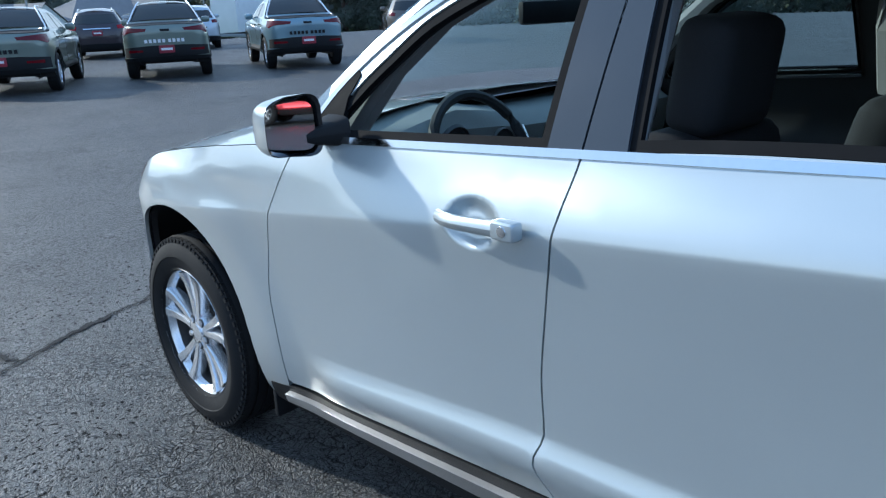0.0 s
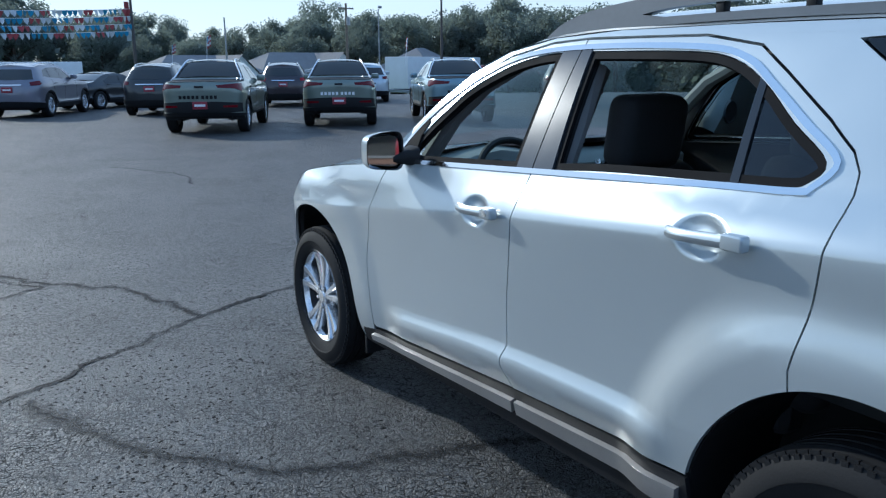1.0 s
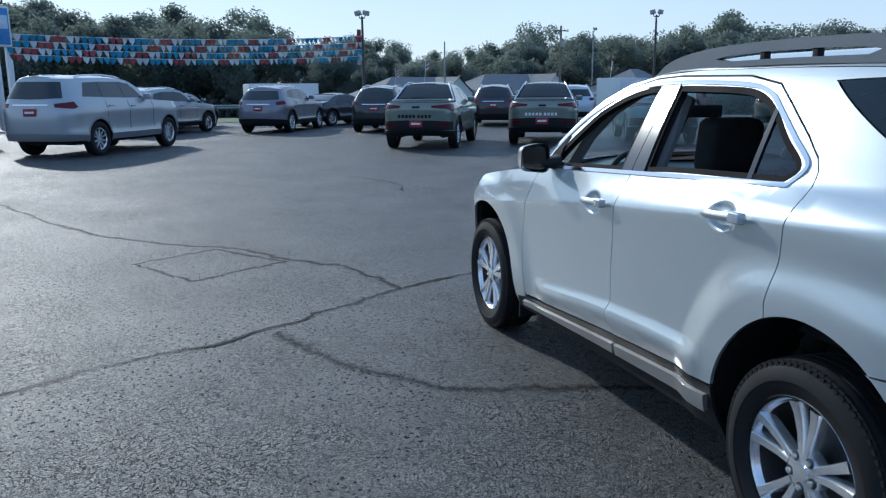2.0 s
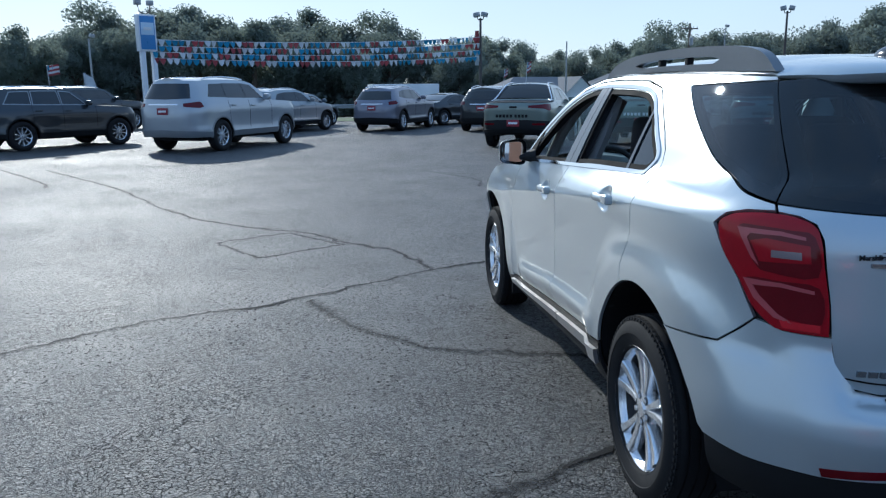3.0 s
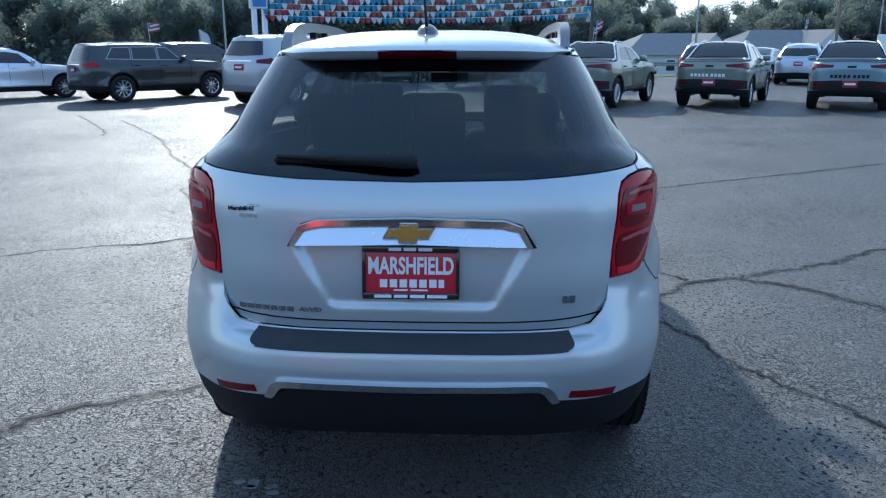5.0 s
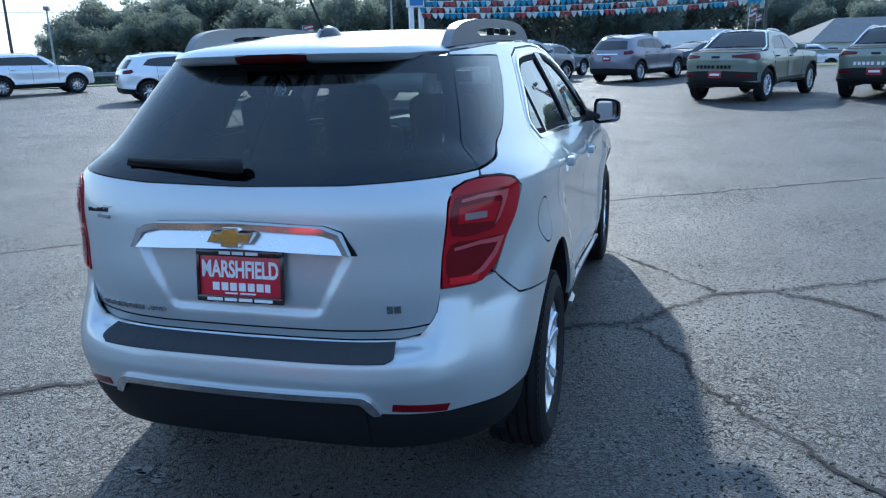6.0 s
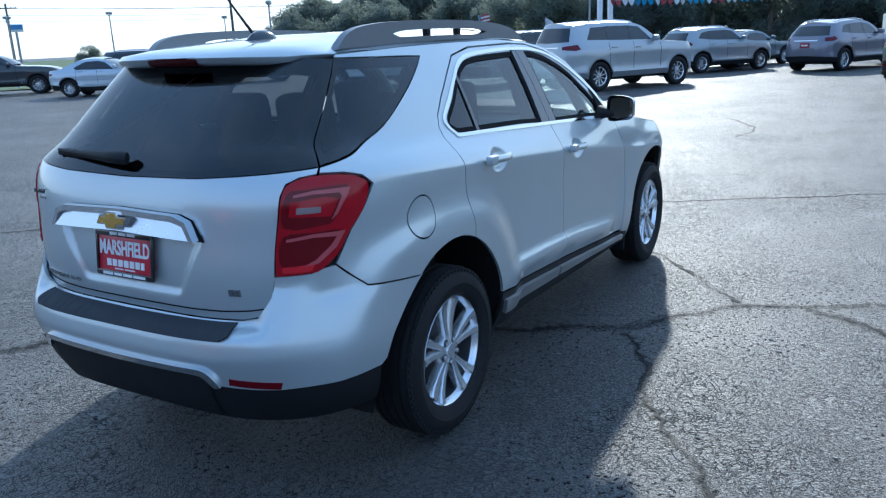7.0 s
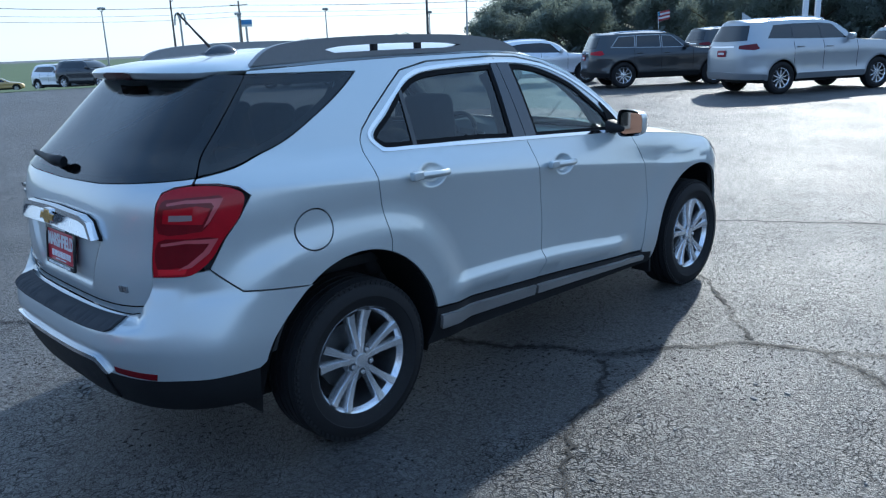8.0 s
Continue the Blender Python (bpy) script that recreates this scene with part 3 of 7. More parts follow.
# ---- wheels ----
def wheel(parent, x, y, z, side, r=0.362, rim=0.238, wide=0.225, style="split", cap=ALLOY, dark=ALLOYD, spokes=5, blocks=True):
    """A road wheel as a part: tyre, rim, spokes, hub. side: +1 faces +y."""
    hub = new("wheel")
    hub.parent = parent
    hub.matrix_basis = pose(x, y, z, 0, 0, 0 if side > 0 else 180)
    h = wide / 2
    prof = [(rim - 0.004, -h * 0.86), (rim + 0.012, -h * 0.98), (r * 0.5 + rim * 0.5, -h * 1.08), (r - 0.03, -h * 0.98), (r - 0.008, -h * 0.84)]
    for k in range(4):
        c = (-0.54 + 0.36 * k) * h
        prof += [(r, c - h * 0.14), (r, c - h * 0.045), (r - 0.008, c - h * 0.035), (r - 0.008, c + h * 0.035), (r, c + h * 0.045), (r, c + h * 0.14)]
    prof += [(r - 0.008, h * 0.84), (r - 0.03, h * 0.98), (r * 0.5 + rim * 0.5, h * 1.08), (r * 0.42 + rim * 0.58, h * 1.085), (r * 0.4 + rim * 0.6, h * 1.06), (rim + 0.012, h * 0.98), (rim - 0.004, h * 0.86)]
    part("tyre", lathe(prof, 56), RUBBER, hub, angle=30)
    if blocks:
        bl = []
        for k in range(76):
            bl.append(moved(box(r - 0.0115, h * 0.80, 0, 0.012, h * 0.20, 0.0255), Matrix.Rotation(2 * math.pi * k / 76, 4, "Y")))
            bl.append(moved(box(r - 0.024, h * 0.915, 0, 0.020, h * 0.08, 0.016), Matrix.Rotation(2 * math.pi * (k + 0.5) / 76, 4, "Y")))
        part("shoulder_tread", join(*bl), RUBBER, hub, smooth=False)
    face = h * 0.72
    part("rim", lathe([(rim + 0.004, h * 0.96), (rim + 0.008, h * 0.90), (rim - 0.006, h * 0.84), (rim - 0.013, h * 0.72), (rim - 0.020, h * 0.62)], 56), cap, hub, angle=40)
    # shade behind the spokes is put into the dark barrel and disc colours
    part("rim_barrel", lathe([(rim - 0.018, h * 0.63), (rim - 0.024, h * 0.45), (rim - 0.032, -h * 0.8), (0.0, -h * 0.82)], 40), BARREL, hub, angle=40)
    part("brake_disc", lathe([(0.0, h * 0.0), (rim * 0.30, -h * 0.1), (rim * 0.62, -h * 0.12), (rim * 0.62, -h * 0.3)], 32), dark, hub)
    sp = []
    for k in range(spokes):
        base = 2 * math.pi * k / spokes + math.pi / 2
        for q in ((-1, 1) if style == "split" else (0,)):
            a0, a1 = base + q * 0.17, base + q * 0.205
            if style != "split":
                a0 = a1 = base
            w0, w1 = (0.0115, 0.0195) if style == "split" else (0.018, 0.02 if spokes < 9 else 0.012)
            rows = []
            for t, d in ((0, 0.0), (0.35, -0.002), (0.75, 0.004), (1.0, 0.016)):
                rr, a = 0.062 + (rim - 0.074) * t, a0 + (a1 - a0) * t
                er, et = Vector((math.cos(a), 0, math.sin(a))), Vector((-math.sin(a), 0, math.cos(a)))
                w = w0 + (w1 - w0) * t
                c = er * rr + Vector((0, face + d, 0))
                rows.append([c + et * w * 1.1 - Vector((0, 0.035, 0)), c + et * w, c + et * w * 0.75 + Vector((0, 0.006, 0)), c - et * w * 0.75 + Vector((0, 0.006, 0)), c - et * w, c - et * w * 1.1 - Vector((0, 0.035, 0))])
            sp.append(ribbon(rows))
    for g in sp:
        part("spoke", g, cap, hub, angle=40)
    part("hub", lathe([(0.0, face + 0.014), (0.03, face + 0.013), (0.033, face + 0.006), (0.062, face + 0.004), (0.07, face - 0.01), (0.074, face - 0.04)], 32), cap, hub, angle=30)
    for k in range(5):
        a = 2 * math.pi * (k + 0.5) / 5 + math.pi / 2
        # flat dark disc laid on as the shade of the lug recess
        part("lug_pocket_shade", moved(lathe([(0.0175, 0.0), (0.0165, 0.003), (0.0, 0.0025)], 12), Matrix.Translation((0.052 * math.cos(a), face + 0.003, 0.052 * math.sin(a)))), BARREL, hub)
        part("lug_nut", moved(lathe([(0.011, 0.0), (0.010, 0.0115), (0.0, 0.013)], 8), Matrix.Translation((0.052 * math.cos(a), face + 0.003, 0.052 * math.sin(a)))), cap, hub)
    return hub


# ---- the silver crossover ----
WB = 2.857
SEC = curve([(0.15, 0.80), (0.25, 0.845), (0.33, 0.868), (0.395, 0.889), (0.455, 0.9110), (0.463, 0.9114), (0.519, 0.8900), (0.527, 0.8880), (0.60, 0.8875), (0.70, 0.889), (0.85, 0.898), (0.945, 0.9066), (0.951, 0.9070), (0.958, 0.9062), (0.967, 0.9037), (1.05, 0.8780), (1.12, 0.852), (1.30, 0.768), (1.45, 0.688), (1.55, 0.628), (1.62, 0.575)])
PLAIN = curve([(0.33, 0.868), (0.40, 0.877), (0.46, 0.884), (0.53, 0.888)])
LIFT = curve([(-1.0, -0.022), (0.5, -0.022), (0.7, -0.018), (1.6, 0.062), (2.2, 0.086), (4.5, 0.086)])
HANDLES = [(1.458, 1.018), (2.425, 1.100)]


def hero_width(x, z):
    lift = 0.05 + (0.09 if x > 1.4 else 0.12) * (x - 1.4)  # the shoulder climbs towards the tail
    belt = 0.25 * (0.05 + 0.045 * (x - 1.4))
    rise = (lift + (belt - lift) * smooth(0.0, 0.12, z - 0.964 - lift)) * smooth(0.6, 0.9, z)
    low = LIFT(x) * (1 - smooth(0.62, 0.82, z)) * smooth(0.2, 0.34, z)
    y = SEC(z - rise - low)
    if 0.33 < z - low < 0.53:
        y += (PLAIN(z - low) - SEC(z - low)) * (1 - smooth(0.70, 0.92, x) * (1 - smooth(2.18, 2.40, x)))
    for cx in (0, WB):
        r = math.hypot(x - cx, (z - 0.345) * 0.95)
        y += (0.036 * (1 - smooth(0.56, 0.72, r)) if cx else 0.017 * (1 - smooth(0.54, 0.74, r))) * smooth(0.2, 0.4, z) * (1 - smooth(0.86, 1.05, z))
    y -= 0.03 * smooth(2.2, 3.2, x) * smooth(1.05, 1.3, z)
    y -= 0.05 * smooth(0.45, -0.3, x) * smooth(0.8, 1.05, z)
    for hx, hz in HANDLES:
        d = math.hypot((x - hx + 0.025) / 0.088, (z - hz) / 0.056)
        y -= 0.018 * (1 - smooth(0.55, 1.0, d))
    return y


hero = Shell(hero_width, curve([(0.15, 3.55), (0.4, 3.66), (0.62, 3.69), (0.75, 3.705), (0.85, 3.713), (1.0, 3.700), (1.1, 3.690), (1.17, 3.672), (1.215, 3.648), (1.3, 3.573), (1.45, 3.425), (1.56, 3.31), (1.65, 3.22)]),
             curve([(0.15, -0.68), (0.3, -0.80), (0.5, -0.83), (0.75, -0.765), (0.85, -0.69), (0.92, -0.585), (1.0, -0.43), (1.1, -0.28)]), n2=2.1)


def shoulder(u):
    """Height of the shoulder crease along the flank."""
    x = u if u < 2.6 else 2.6 + 0.9 * (hero.xy(u, 1.1)[0] - 2.6)
    return 1.006 + (0.09 if x > 1.4 else 0.12) * (x - 1.4)


CREASE = [(x, z) for x in [0.65 + 0.03 * i for i in range(60)] for z in (0.453, 0.464, 0.49, 0.518, 0.528, 0.55)]
CREASE = [(x, z + LIFT(x)) for x, z in CREASE]
CREASE += [(x, shoulder(x) + dz) for x in [-0.1 + 0.03 * i for i in range(118)] for dz in (-0.025, -0.006, 0.005, 0.025)]
CREASE += [(cx + (0.55 + 0.035 * k) * math.cos(radians(t + 2 * (k % 2))), 0.345 + (0.55 + 0.035 * k) * math.sin(radians(t + 2 * (k % 2))) / 0.95) for cx in (0, WB) for k in range(6) for t in range(20, 161, 4)]
CREASE = CREASE[:832] + [e for e in CREASE[832:] if 0.67 < e[1] < shoulder(e[0]) - 0.045]
CREASE = [e for e in CREASE if min(math.hypot((e[0] - hx + 0.02) / 0.115, (e[1] - hz) / 0.072) for hx, hz in HANDLES) > 1]
BUMPER_REAR = curve([(0.2, 3.60), (0.33, 3.72), (0.43, 3.772), (0.50, 3.793), (0.585, 3.8150), (0.592, 3.8158), (0.600, 3.8148), (0.64, 3.808), (0.664, 3.800), (0.680, 3.780), (0.691, 3.748), (0.700, 3.712), (0.706, 3.706), (0.75, 3.704), (0.95, 3.69)])
BUMPER_CORNER = curve([(0.2, 3.60), (0.33, 3.72), (0.43, 3.772), (0.50, 3.793), (0.585, 3.8150), (0.592, 3.8158), (0.600, 3.8148), (0.64, 3.806), (0.70, 3.778), (0.78, 3.738), (0.87, 3.705), (0.95, 3.69)])
rear_skin = Shell(hero_width, BUMPER_REAR, hero.front, n2=2.1)
rear_skin.tail, rear_skin.umax = hero.tail, hero.umax


def bumper_end(u, z):
    corner = hero.rear(z) + (BUMPER_CORNER(z) - hero.rear(z)) * smooth(3.10, 3.40, u) * (1 - smooth(0.74, 0.80, z) * (1 - smooth(3.50, 3.62, u))) * (1 - smooth(0.80, 0.868, z))
    return corner + (BUMPER_REAR(z) - corner) * smooth(3.68, 3.80, u)


rear_skin.rear_u = bumper_end
UM = hero.umax


def leant(pts):
    """Moves an outline's inner edge outwards towards the top, as the lamp's inner edge leans."""
    return [(p[0] - 0.018 * smooth(0.90, 1.17, p[1]) * smooth(3.56, 3.62, p[0]), *p[1:]) for p in pts]


F_GAP = [(0.745, 1.115), (0.70, 1.03), (0.645, 0.93), (0.60, 0.80), (0.575, 0.66), (0.60, 0.50), (0.612, 0.375)]
B_GAP = [(1.667, 1.172), (1.655, 1.05), (1.628, 0.87), (1.612, 0.72), (1.618, 0.59), (1.606, 0.525), (1.645, 0.437)]
R_GAP = [(2.718, 1.282), (2.726, 1.17), (2.710, 1.02), (2.682, 0.86)]
ARCH_R = lambda a0, a1: circle(WB, 0.345, 0.455, 0.502, a0, a1)
ARCH_F = lambda a0, a1: circle(0, 0.345, 0.45, 0.487, a0, a1)
DLO = [(2.668, 1.300), (2.560, 1.374), (2.43, 1.462), (2.318, 1.529), (2.153, 1.560), (1.72, 1.570), (1.407, 1.551), (1.2, 1.491), (1.03, 1.397), (0.887, 1.282), (0.80, 1.18), (0.765, 1.120, 1), (1.04, 1.133), (1.72, 1.172), (2.35, 1.208), (2.585, 1.219), (2.625, 1.234)]
Z_TOP = curve([(-1.0, 0.93), (-0.6, 0.95), (-0.2, 1.02), (0.2, 1.075), (0.55, 1.105), (0.70, 1.150), (0.80, 1.235), (0.95, 1.372), (1.10, 1.480), (1.28, 1.556), (1.5, 1.598), (1.8, 1.613), (2.3, 1.612), (2.8, 1.604), (3.2, 1.595), (3.5, 1.588), (4.4, 1.588)])
HOOD_EDGE = curve([(-1.0, 0.80), (-0.6, 0.868), (-0.4, 0.928), (-0.2, 0.982), (0.2, 1.05), (0.55, 1.092), (0.74, 1.112)])

suv = thing("crossover_suv", "silver five-door crossover parked on dark damp asphalt", "car")
SIDE_BOTTOM = 0.36


def hero_side(g):
    S = hero
    fg, bg, rg = rounded(F_GAP, False, 4), rounded(B_GAP, False, 4), rounded(R_GAP, False, 4)
    # front wing
    out = fg + [(0.60, 0.30), (0.47, 0.27)] + ARCH_F(8, 180) + [(-0.47, 0.33), (-0.60, 0.33), (-0.60, 0.66)]
    out += [(-0.52, 0.74), (-0.36, 0.90), (-0.28, HOOD_EDGE(-0.28))] + [(u, HOOD_EDGE(u)) for u in (-0.1, 0.1, 0.3, 0.5, 0.66)]
    part("front_wing", S.panel(out, g, 0.045, gap=0.0022, extra=[e for e in CREASE if e[0] < 0.72 and e[1] > 0.5]), SILVER, suv)
    # doors with framed windows
    seal_f = rounded([(0.85, 1.152), (0.945, 1.262), (1.03, 1.338), (1.14, 1.425), (1.318, 1.503), (1.47, 1.537), (1.575, 1.545, 1), (1.584, 1.178, 1), (1.2, 1.156), (0.89, 1.138, 1)], True, 4)
    seal_q = rounded([(1.762, 1.192, 1), (1.718, 1.548, 1), (2.12, 1.541), (2.28, 1.518), (2.40, 1.458), (2.515, 1.372), (2.628, 1.295), (2.602, 1.250), (2.55, 1.236), (2.35, 1.228), (2.0, 1.212)], True, 4)
    roof_f = [(1.668, 1.588), (1.5, 1.578), (1.30, 1.537), (1.12, 1.46), (0.97, 1.355), (0.83, 1.225), (0.76, 1.145)]
    out = [(1.668, 1.40)] + bg + [(0.63, SIDE_BOTTOM + 0.005)] + fg[::-1] + roof_f[::-1]
    extra = [(hx - 0.02 + 0.12 * math.cos(a) * k, hz + 0.075 * math.sin(a) * k) for hx, hz in HANDLES for k in (0.25, 0.5, 0.65, 0.8, 0.95, 1.1) for a in [i * math.pi / 14 for i in range(28)]]
    door = part("front_door", S.panel(out, g, 0.045, [seal_f], gap=0.0025, extra=[e for e in extra + CREASE if e[0] < 1.73]), SILVER, suv)
    out2 = bg[::-1] + [(1.668, 1.40), (1.668, 1.588)] + [(2.15, 1.583), (2.34, 1.553), (2.445, 1.487), (2.58, 1.396), (2.690, 1.322)] + rg + [q for q in ARCH_R(112, 164)] + [(1.652, 0.435)]
    rdoor = part("rear_door", S.panel(out2, g, 0.045, [seal_q], gap=0.0025, extra=[e for e in extra + CREASE if e[0] > 1.6]), SILVER, suv)
    # glass, seals and bright trim
    if g > 0:
        part("window_pane", S.panel(shrunk(seal_f, 0.012), g, 0.12, off=-0.010, thick=0.004), CLEAR, door)
    part("window_seal", S.panel(seal_f, g, 0.2, [shrunk(seal_f, 0.022)], off=-0.004), GAPM, door)
    bar = [(2.428, 1.235), (2.408, 1.235), (2.395, 1.47), (2.412, 1.46)]
    back = [(2.415, 1.235), (2.39, 1.470), (2.40, 1.458), (2.515, 1.372), (2.623, 1.295), (2.599, 1.254), (2.55, 1.240)]
    part("quarter_pane", S.panel(back, g, 0.12, off=-0.008, thick=0.004), PRIVACY, rdoor, "fixed dark quarter pane")
    if g > 0:
        fwd = [(1.78, 1.208), (1.735, 1.540), (2.12, 1.533), (2.27, 1.512), (2.385, 1.466), (2.41, 1.235)]
        part("window_pane", S.panel(fwd, g, 0.12, off=-0.010, thick=0.004), PRIVACY, rdoor)
    part("window_seal", S.panel(seal_q, g, 0.2, [shrunk(seal_q, 0.020)], off=-0.004), GAPM, rdoor)
    part("window_divider", S.panel([(2.430, 1.228), (2.405, 1.228), (2.375, 1.476), (2.398, 1.466)], g, 0.1, off=-0.002), GLOSSB, rdoor)
    dlo = rounded(DLO, True, 4)
    part("bright_window_trim", S.panel(dlo, g, 0.2, [shrunk(dlo, 0.016)], off=0.005, thick=0.008), CHROME, suv, "polished bright window surround")
    part("door_pillar_trim", S.panel([(1.764, 1.186), (1.6705, 1.179), (1.6705, 1.556), (1.716, 1.556)], g, 0.1, off=0.003), GREYTRIM, rdoor)
    part("door_pillar_trim", S.panel([(1.586, 1.173), (1.6655, 1.177), (1.6655, 1.556), (1.577, 1.556)], g, 0.1, off=0.003), GREYTRIM, door)
    # roof side rail above the doors, and rear quarter with fuel flap
    quarter_glass = rounded([(3.40, 1.572, 1), (2.60, 1.560, 1), (2.78, 1.480), (2.96, 1.400), (3.128, 1.322), (3.255, 1.281), (3.37, 1.250), (3.522, 1.229, 1)], True, 5)
    tail = rounded(leant(TAIL), True, 4)
    seam = [(3.477, 0.890), (3.416, 0.832), (3.377, 0.795), (3.25, 0.78), (3.105, 0.763)]
    out = rg[::-1] + [(2.690, 1.324), (2.58, 1.398), (2.445, 1.489), (2.34, 1.555), (2.15, 1.586), (1.69, 1.592), (1.5, 1.582), (1.30, 1.541), (1.12, 1.464), (0.97, 1.359), (0.83, 1.229)]
    out += [(u, Z_TOP(u)) for u in (0.83, 0.95, 1.10, 1.28, 1.5, 1.8, 2.3, 2.8, 3.2)] + [(3.388, 1.590), (3.408, 1.572)]
    out += [(3.527, 1.224), (3.538, 1.206), (3.515, 1.205)] + [(3.44, 1.200), (3.367, 1.183), (3.322, 1.148), (3.364, 1.075), (3.420, 1.0), (3.455, 0.93)] + seam + ARCH_R(55, 112)
    flap = circle(3.06, 0.978, 0.087, 0.082, 0, 360, 32)[:-1]
    q = part("rear_quarter", S.panel(out, g, 0.045, [shrunk(quarter_glass, -0.004)] + ([flap] if g > 0 else []), gap=0.0025, extra=[e for e in CREASE if e[0] > 2.6 and e[1] > 0.6]), SILVER, suv)
    part("quarter_window", S.panel(quarter_glass, g, 0.08, off=0.001), PRIVACY, suv)
    part("window_frit", S.panel(quarter_glass, g, 0.2, [shrunk(quarter_glass, 0.03)], off=-0.004), GLOSSB, suv)
    if g > 0:
        part("fuel_flap", S.panel(shrunk(flap, 0.004), g, 0.03, off=0.001), SILVER, q)
    # sill: black cladding with a bright lower strip
    part("sill_cladding", S.panel([(0.48, 0.26), (0.50, 0.33), (0.62, 0.352), (1.64, 0.432), (2.42, 0.475), (2.44, 0.29)], g, 0.05, off=0.002), BLACKP, suv)
    for a, b in ((0.60, 1.640), (1.656, 2.40)):
        part("sill_strip", S.panel([(a, 0.282 + 0.038 * a), (a, 0.292 + 0.062 * a), (b, 0.292 + 0.062 * b), (b - 0.01, 0.282 + 0.038 * b)], g, 0.05, off=0.020, thick=0.022), SILLM, suv, "brushed silver sill strip")
    # dark inner shell behind the gaps, with the wheel housings
    out = ARCH_R(175, 20) + [(3.40, 0.50), (3.50, 0.9), (3.50, 1.18), (3.40, 1.57)] + [(u, Z_TOP(u) - 0.01) for u in (3.2, 2.8, 2.3, 1.8, 1.5, 1.28, 1.10, 0.95, 0.80)] + [(0.55, 1.07), (-0.2, 0.945), (-0.6, 0.82), (-0.6, 0.40)] + ARCH_F(170, 5) + [(0.5, 0.26), (2.40, 0.28)]
    part("inner_shell", S.panel(out, g, 0.09, [shrunk(seal_f, 0.0), shrunk(seal_q, 0.0), quarter_glass], off=-0.026, thick=0.02, rim=0.04), TRIMD, suv)
    for cx, rx, rz in ((0, 0.45, 0.487), (WB, 0.455, 0.502)):
        rows = [[Vector((cx + rx * math.cos(a), g * (yy or hero.xy(cx + rx * math.cos(a), 0.345 + rz * math.sin(a))[1] - 0.02), 0.345 + rz * math.sin(a))) for yy in (0, 0.5)] for a in [radians(-12 + 204 * i / 20) for i in range(21)]]
        part("wheel_housing", ribbon(rows), BLACKP, suv)
        part("wheel_housing_wall", fill_disc(cx, 0.345, rx, rz, g * 0.52), BLACKP, suv)
    # mudflap behind the front wheel
    part("mud_flap", box(0.475, g * 0.80, 0.235, 0.02, 0.13, 0.10, 0.006), BLACKP, suv)
    # lamps
    part("headlight", S.panel([(-0.62, 0.70), (-0.52, 0.745), (-0.36, 0.895), (-0.31, 0.945), (-0.5, 0.885), (-0.68, 0.82), (-0.80, 0.74), (-0.78, 0.69)], g, 0.05, off=0.002), CLEARL, suv)
    lamp = part("tail_light", S.panel(tail, g, 0.03, off=0.004, thick=0.03), REDLENS, suv, "red wraparound tail light with pale light guides")
    for pts, m, nm in (
        ([(3.668, 1.145), (3.60, 1.158), (3.49, 1.162), (3.430, 1.156), (3.452, 1.10), (3.492, 1.045), (3.53, 1.035), (3.668, 1.036)], DARKRED, "upper_lamp"),
        ([(3.668, 1.005), (3.56, 1.012), (3.455, 1.008), (3.49, 0.955), (3.545, 0.915), (3.60, 0.905), (3.668, 0.905)], DARKRED, "lower_lamp"),
    ):
        part(nm, S.panel(rounded(leant(pts), True, 3), g, 0.03, off=0.0065, thick=0.003), m, lamp)
    part("light_guide", S.panel(leant([(3.645, 1.143), (3.56, 1.153), (3.425, 1.152), (3.436, 1.128), (3.475, 1.068), (3.497, 1.050), (3.478, 1.085), (3.458, 1.125), (3.468, 1.138), (3.56, 1.141), (3.645, 1.134)]), g, 0.03, off=0.0085, thick=0.003), PINKBAR, lamp)
    part("light_guide", S.panel(leant([(3.655, 0.997), (3.56, 1.008), (3.445, 1.006), (3.478, 0.952), (3.54, 0.905), (3.60, 0.895), (3.55, 0.918), (3.497, 0.962), (3.476, 0.990), (3.56, 0.996), (3.655, 0.987)]), g, 0.03, off=0.0085, thick=0.003), PINKBAR, lamp)
    part("red_segment", S.panel(leant([(3.655, 1.072), (3.50, 1.062), (3.470, 1.118), (3.52, 1.130), (3.655, 1.120)]), g, 0.03, off=0.0085, thick=0.003), REDLENS, lamp)
    part("reversing_lamp", S.panel(leant([(3.632, 1.080), (3.535, 1.079), (3.535, 1.099), (3.632, 1.101)]), g, 0.03, off=0.0105, thick=0.003), CLEARL, lamp)
    part("red_segment", S.panel([(3.665, 0.880), (3.565, 0.880), (3.555, 0.902), (3.665, 0.902)], g, 0.03, off=0.0085, thick=0.003), REDBAR, lamp)
    # door handles and mirror
    for (hx, hz), dd in zip(HANDLES, (door, rdoor)):
        rows = []
        for i in range(13):
            t = i / 12
            u = hx - 0.115 + 0.235 * t
            out_ = 0.008 + 0.024 * (1 - max(0.0, 1 - 2.2 * t) ** 2.6)
            hh = 0.0150 + 0.003 * t
            c = S.at(u, hz + 0.004 + 0.012 * t, g, 0)
            y0 = g * (hero_width(hx - 0.16, hz) + out_)
            rows.append([Vector((c.x, y0 + g * 0.013 * math.cos(a), c.z + hh * math.sin(a))) for a in [2 * math.pi * k / 10 for k in range(11)]])
        part("door_handle", ribbon(rows), SILVER, dd, "silver pull handle in a dished recess")
        c = S.at(hx + 0.085, hz + 0.012, g, 0)
        yy = g * (hero_width(hx - 0.16, hz) + 0.030)
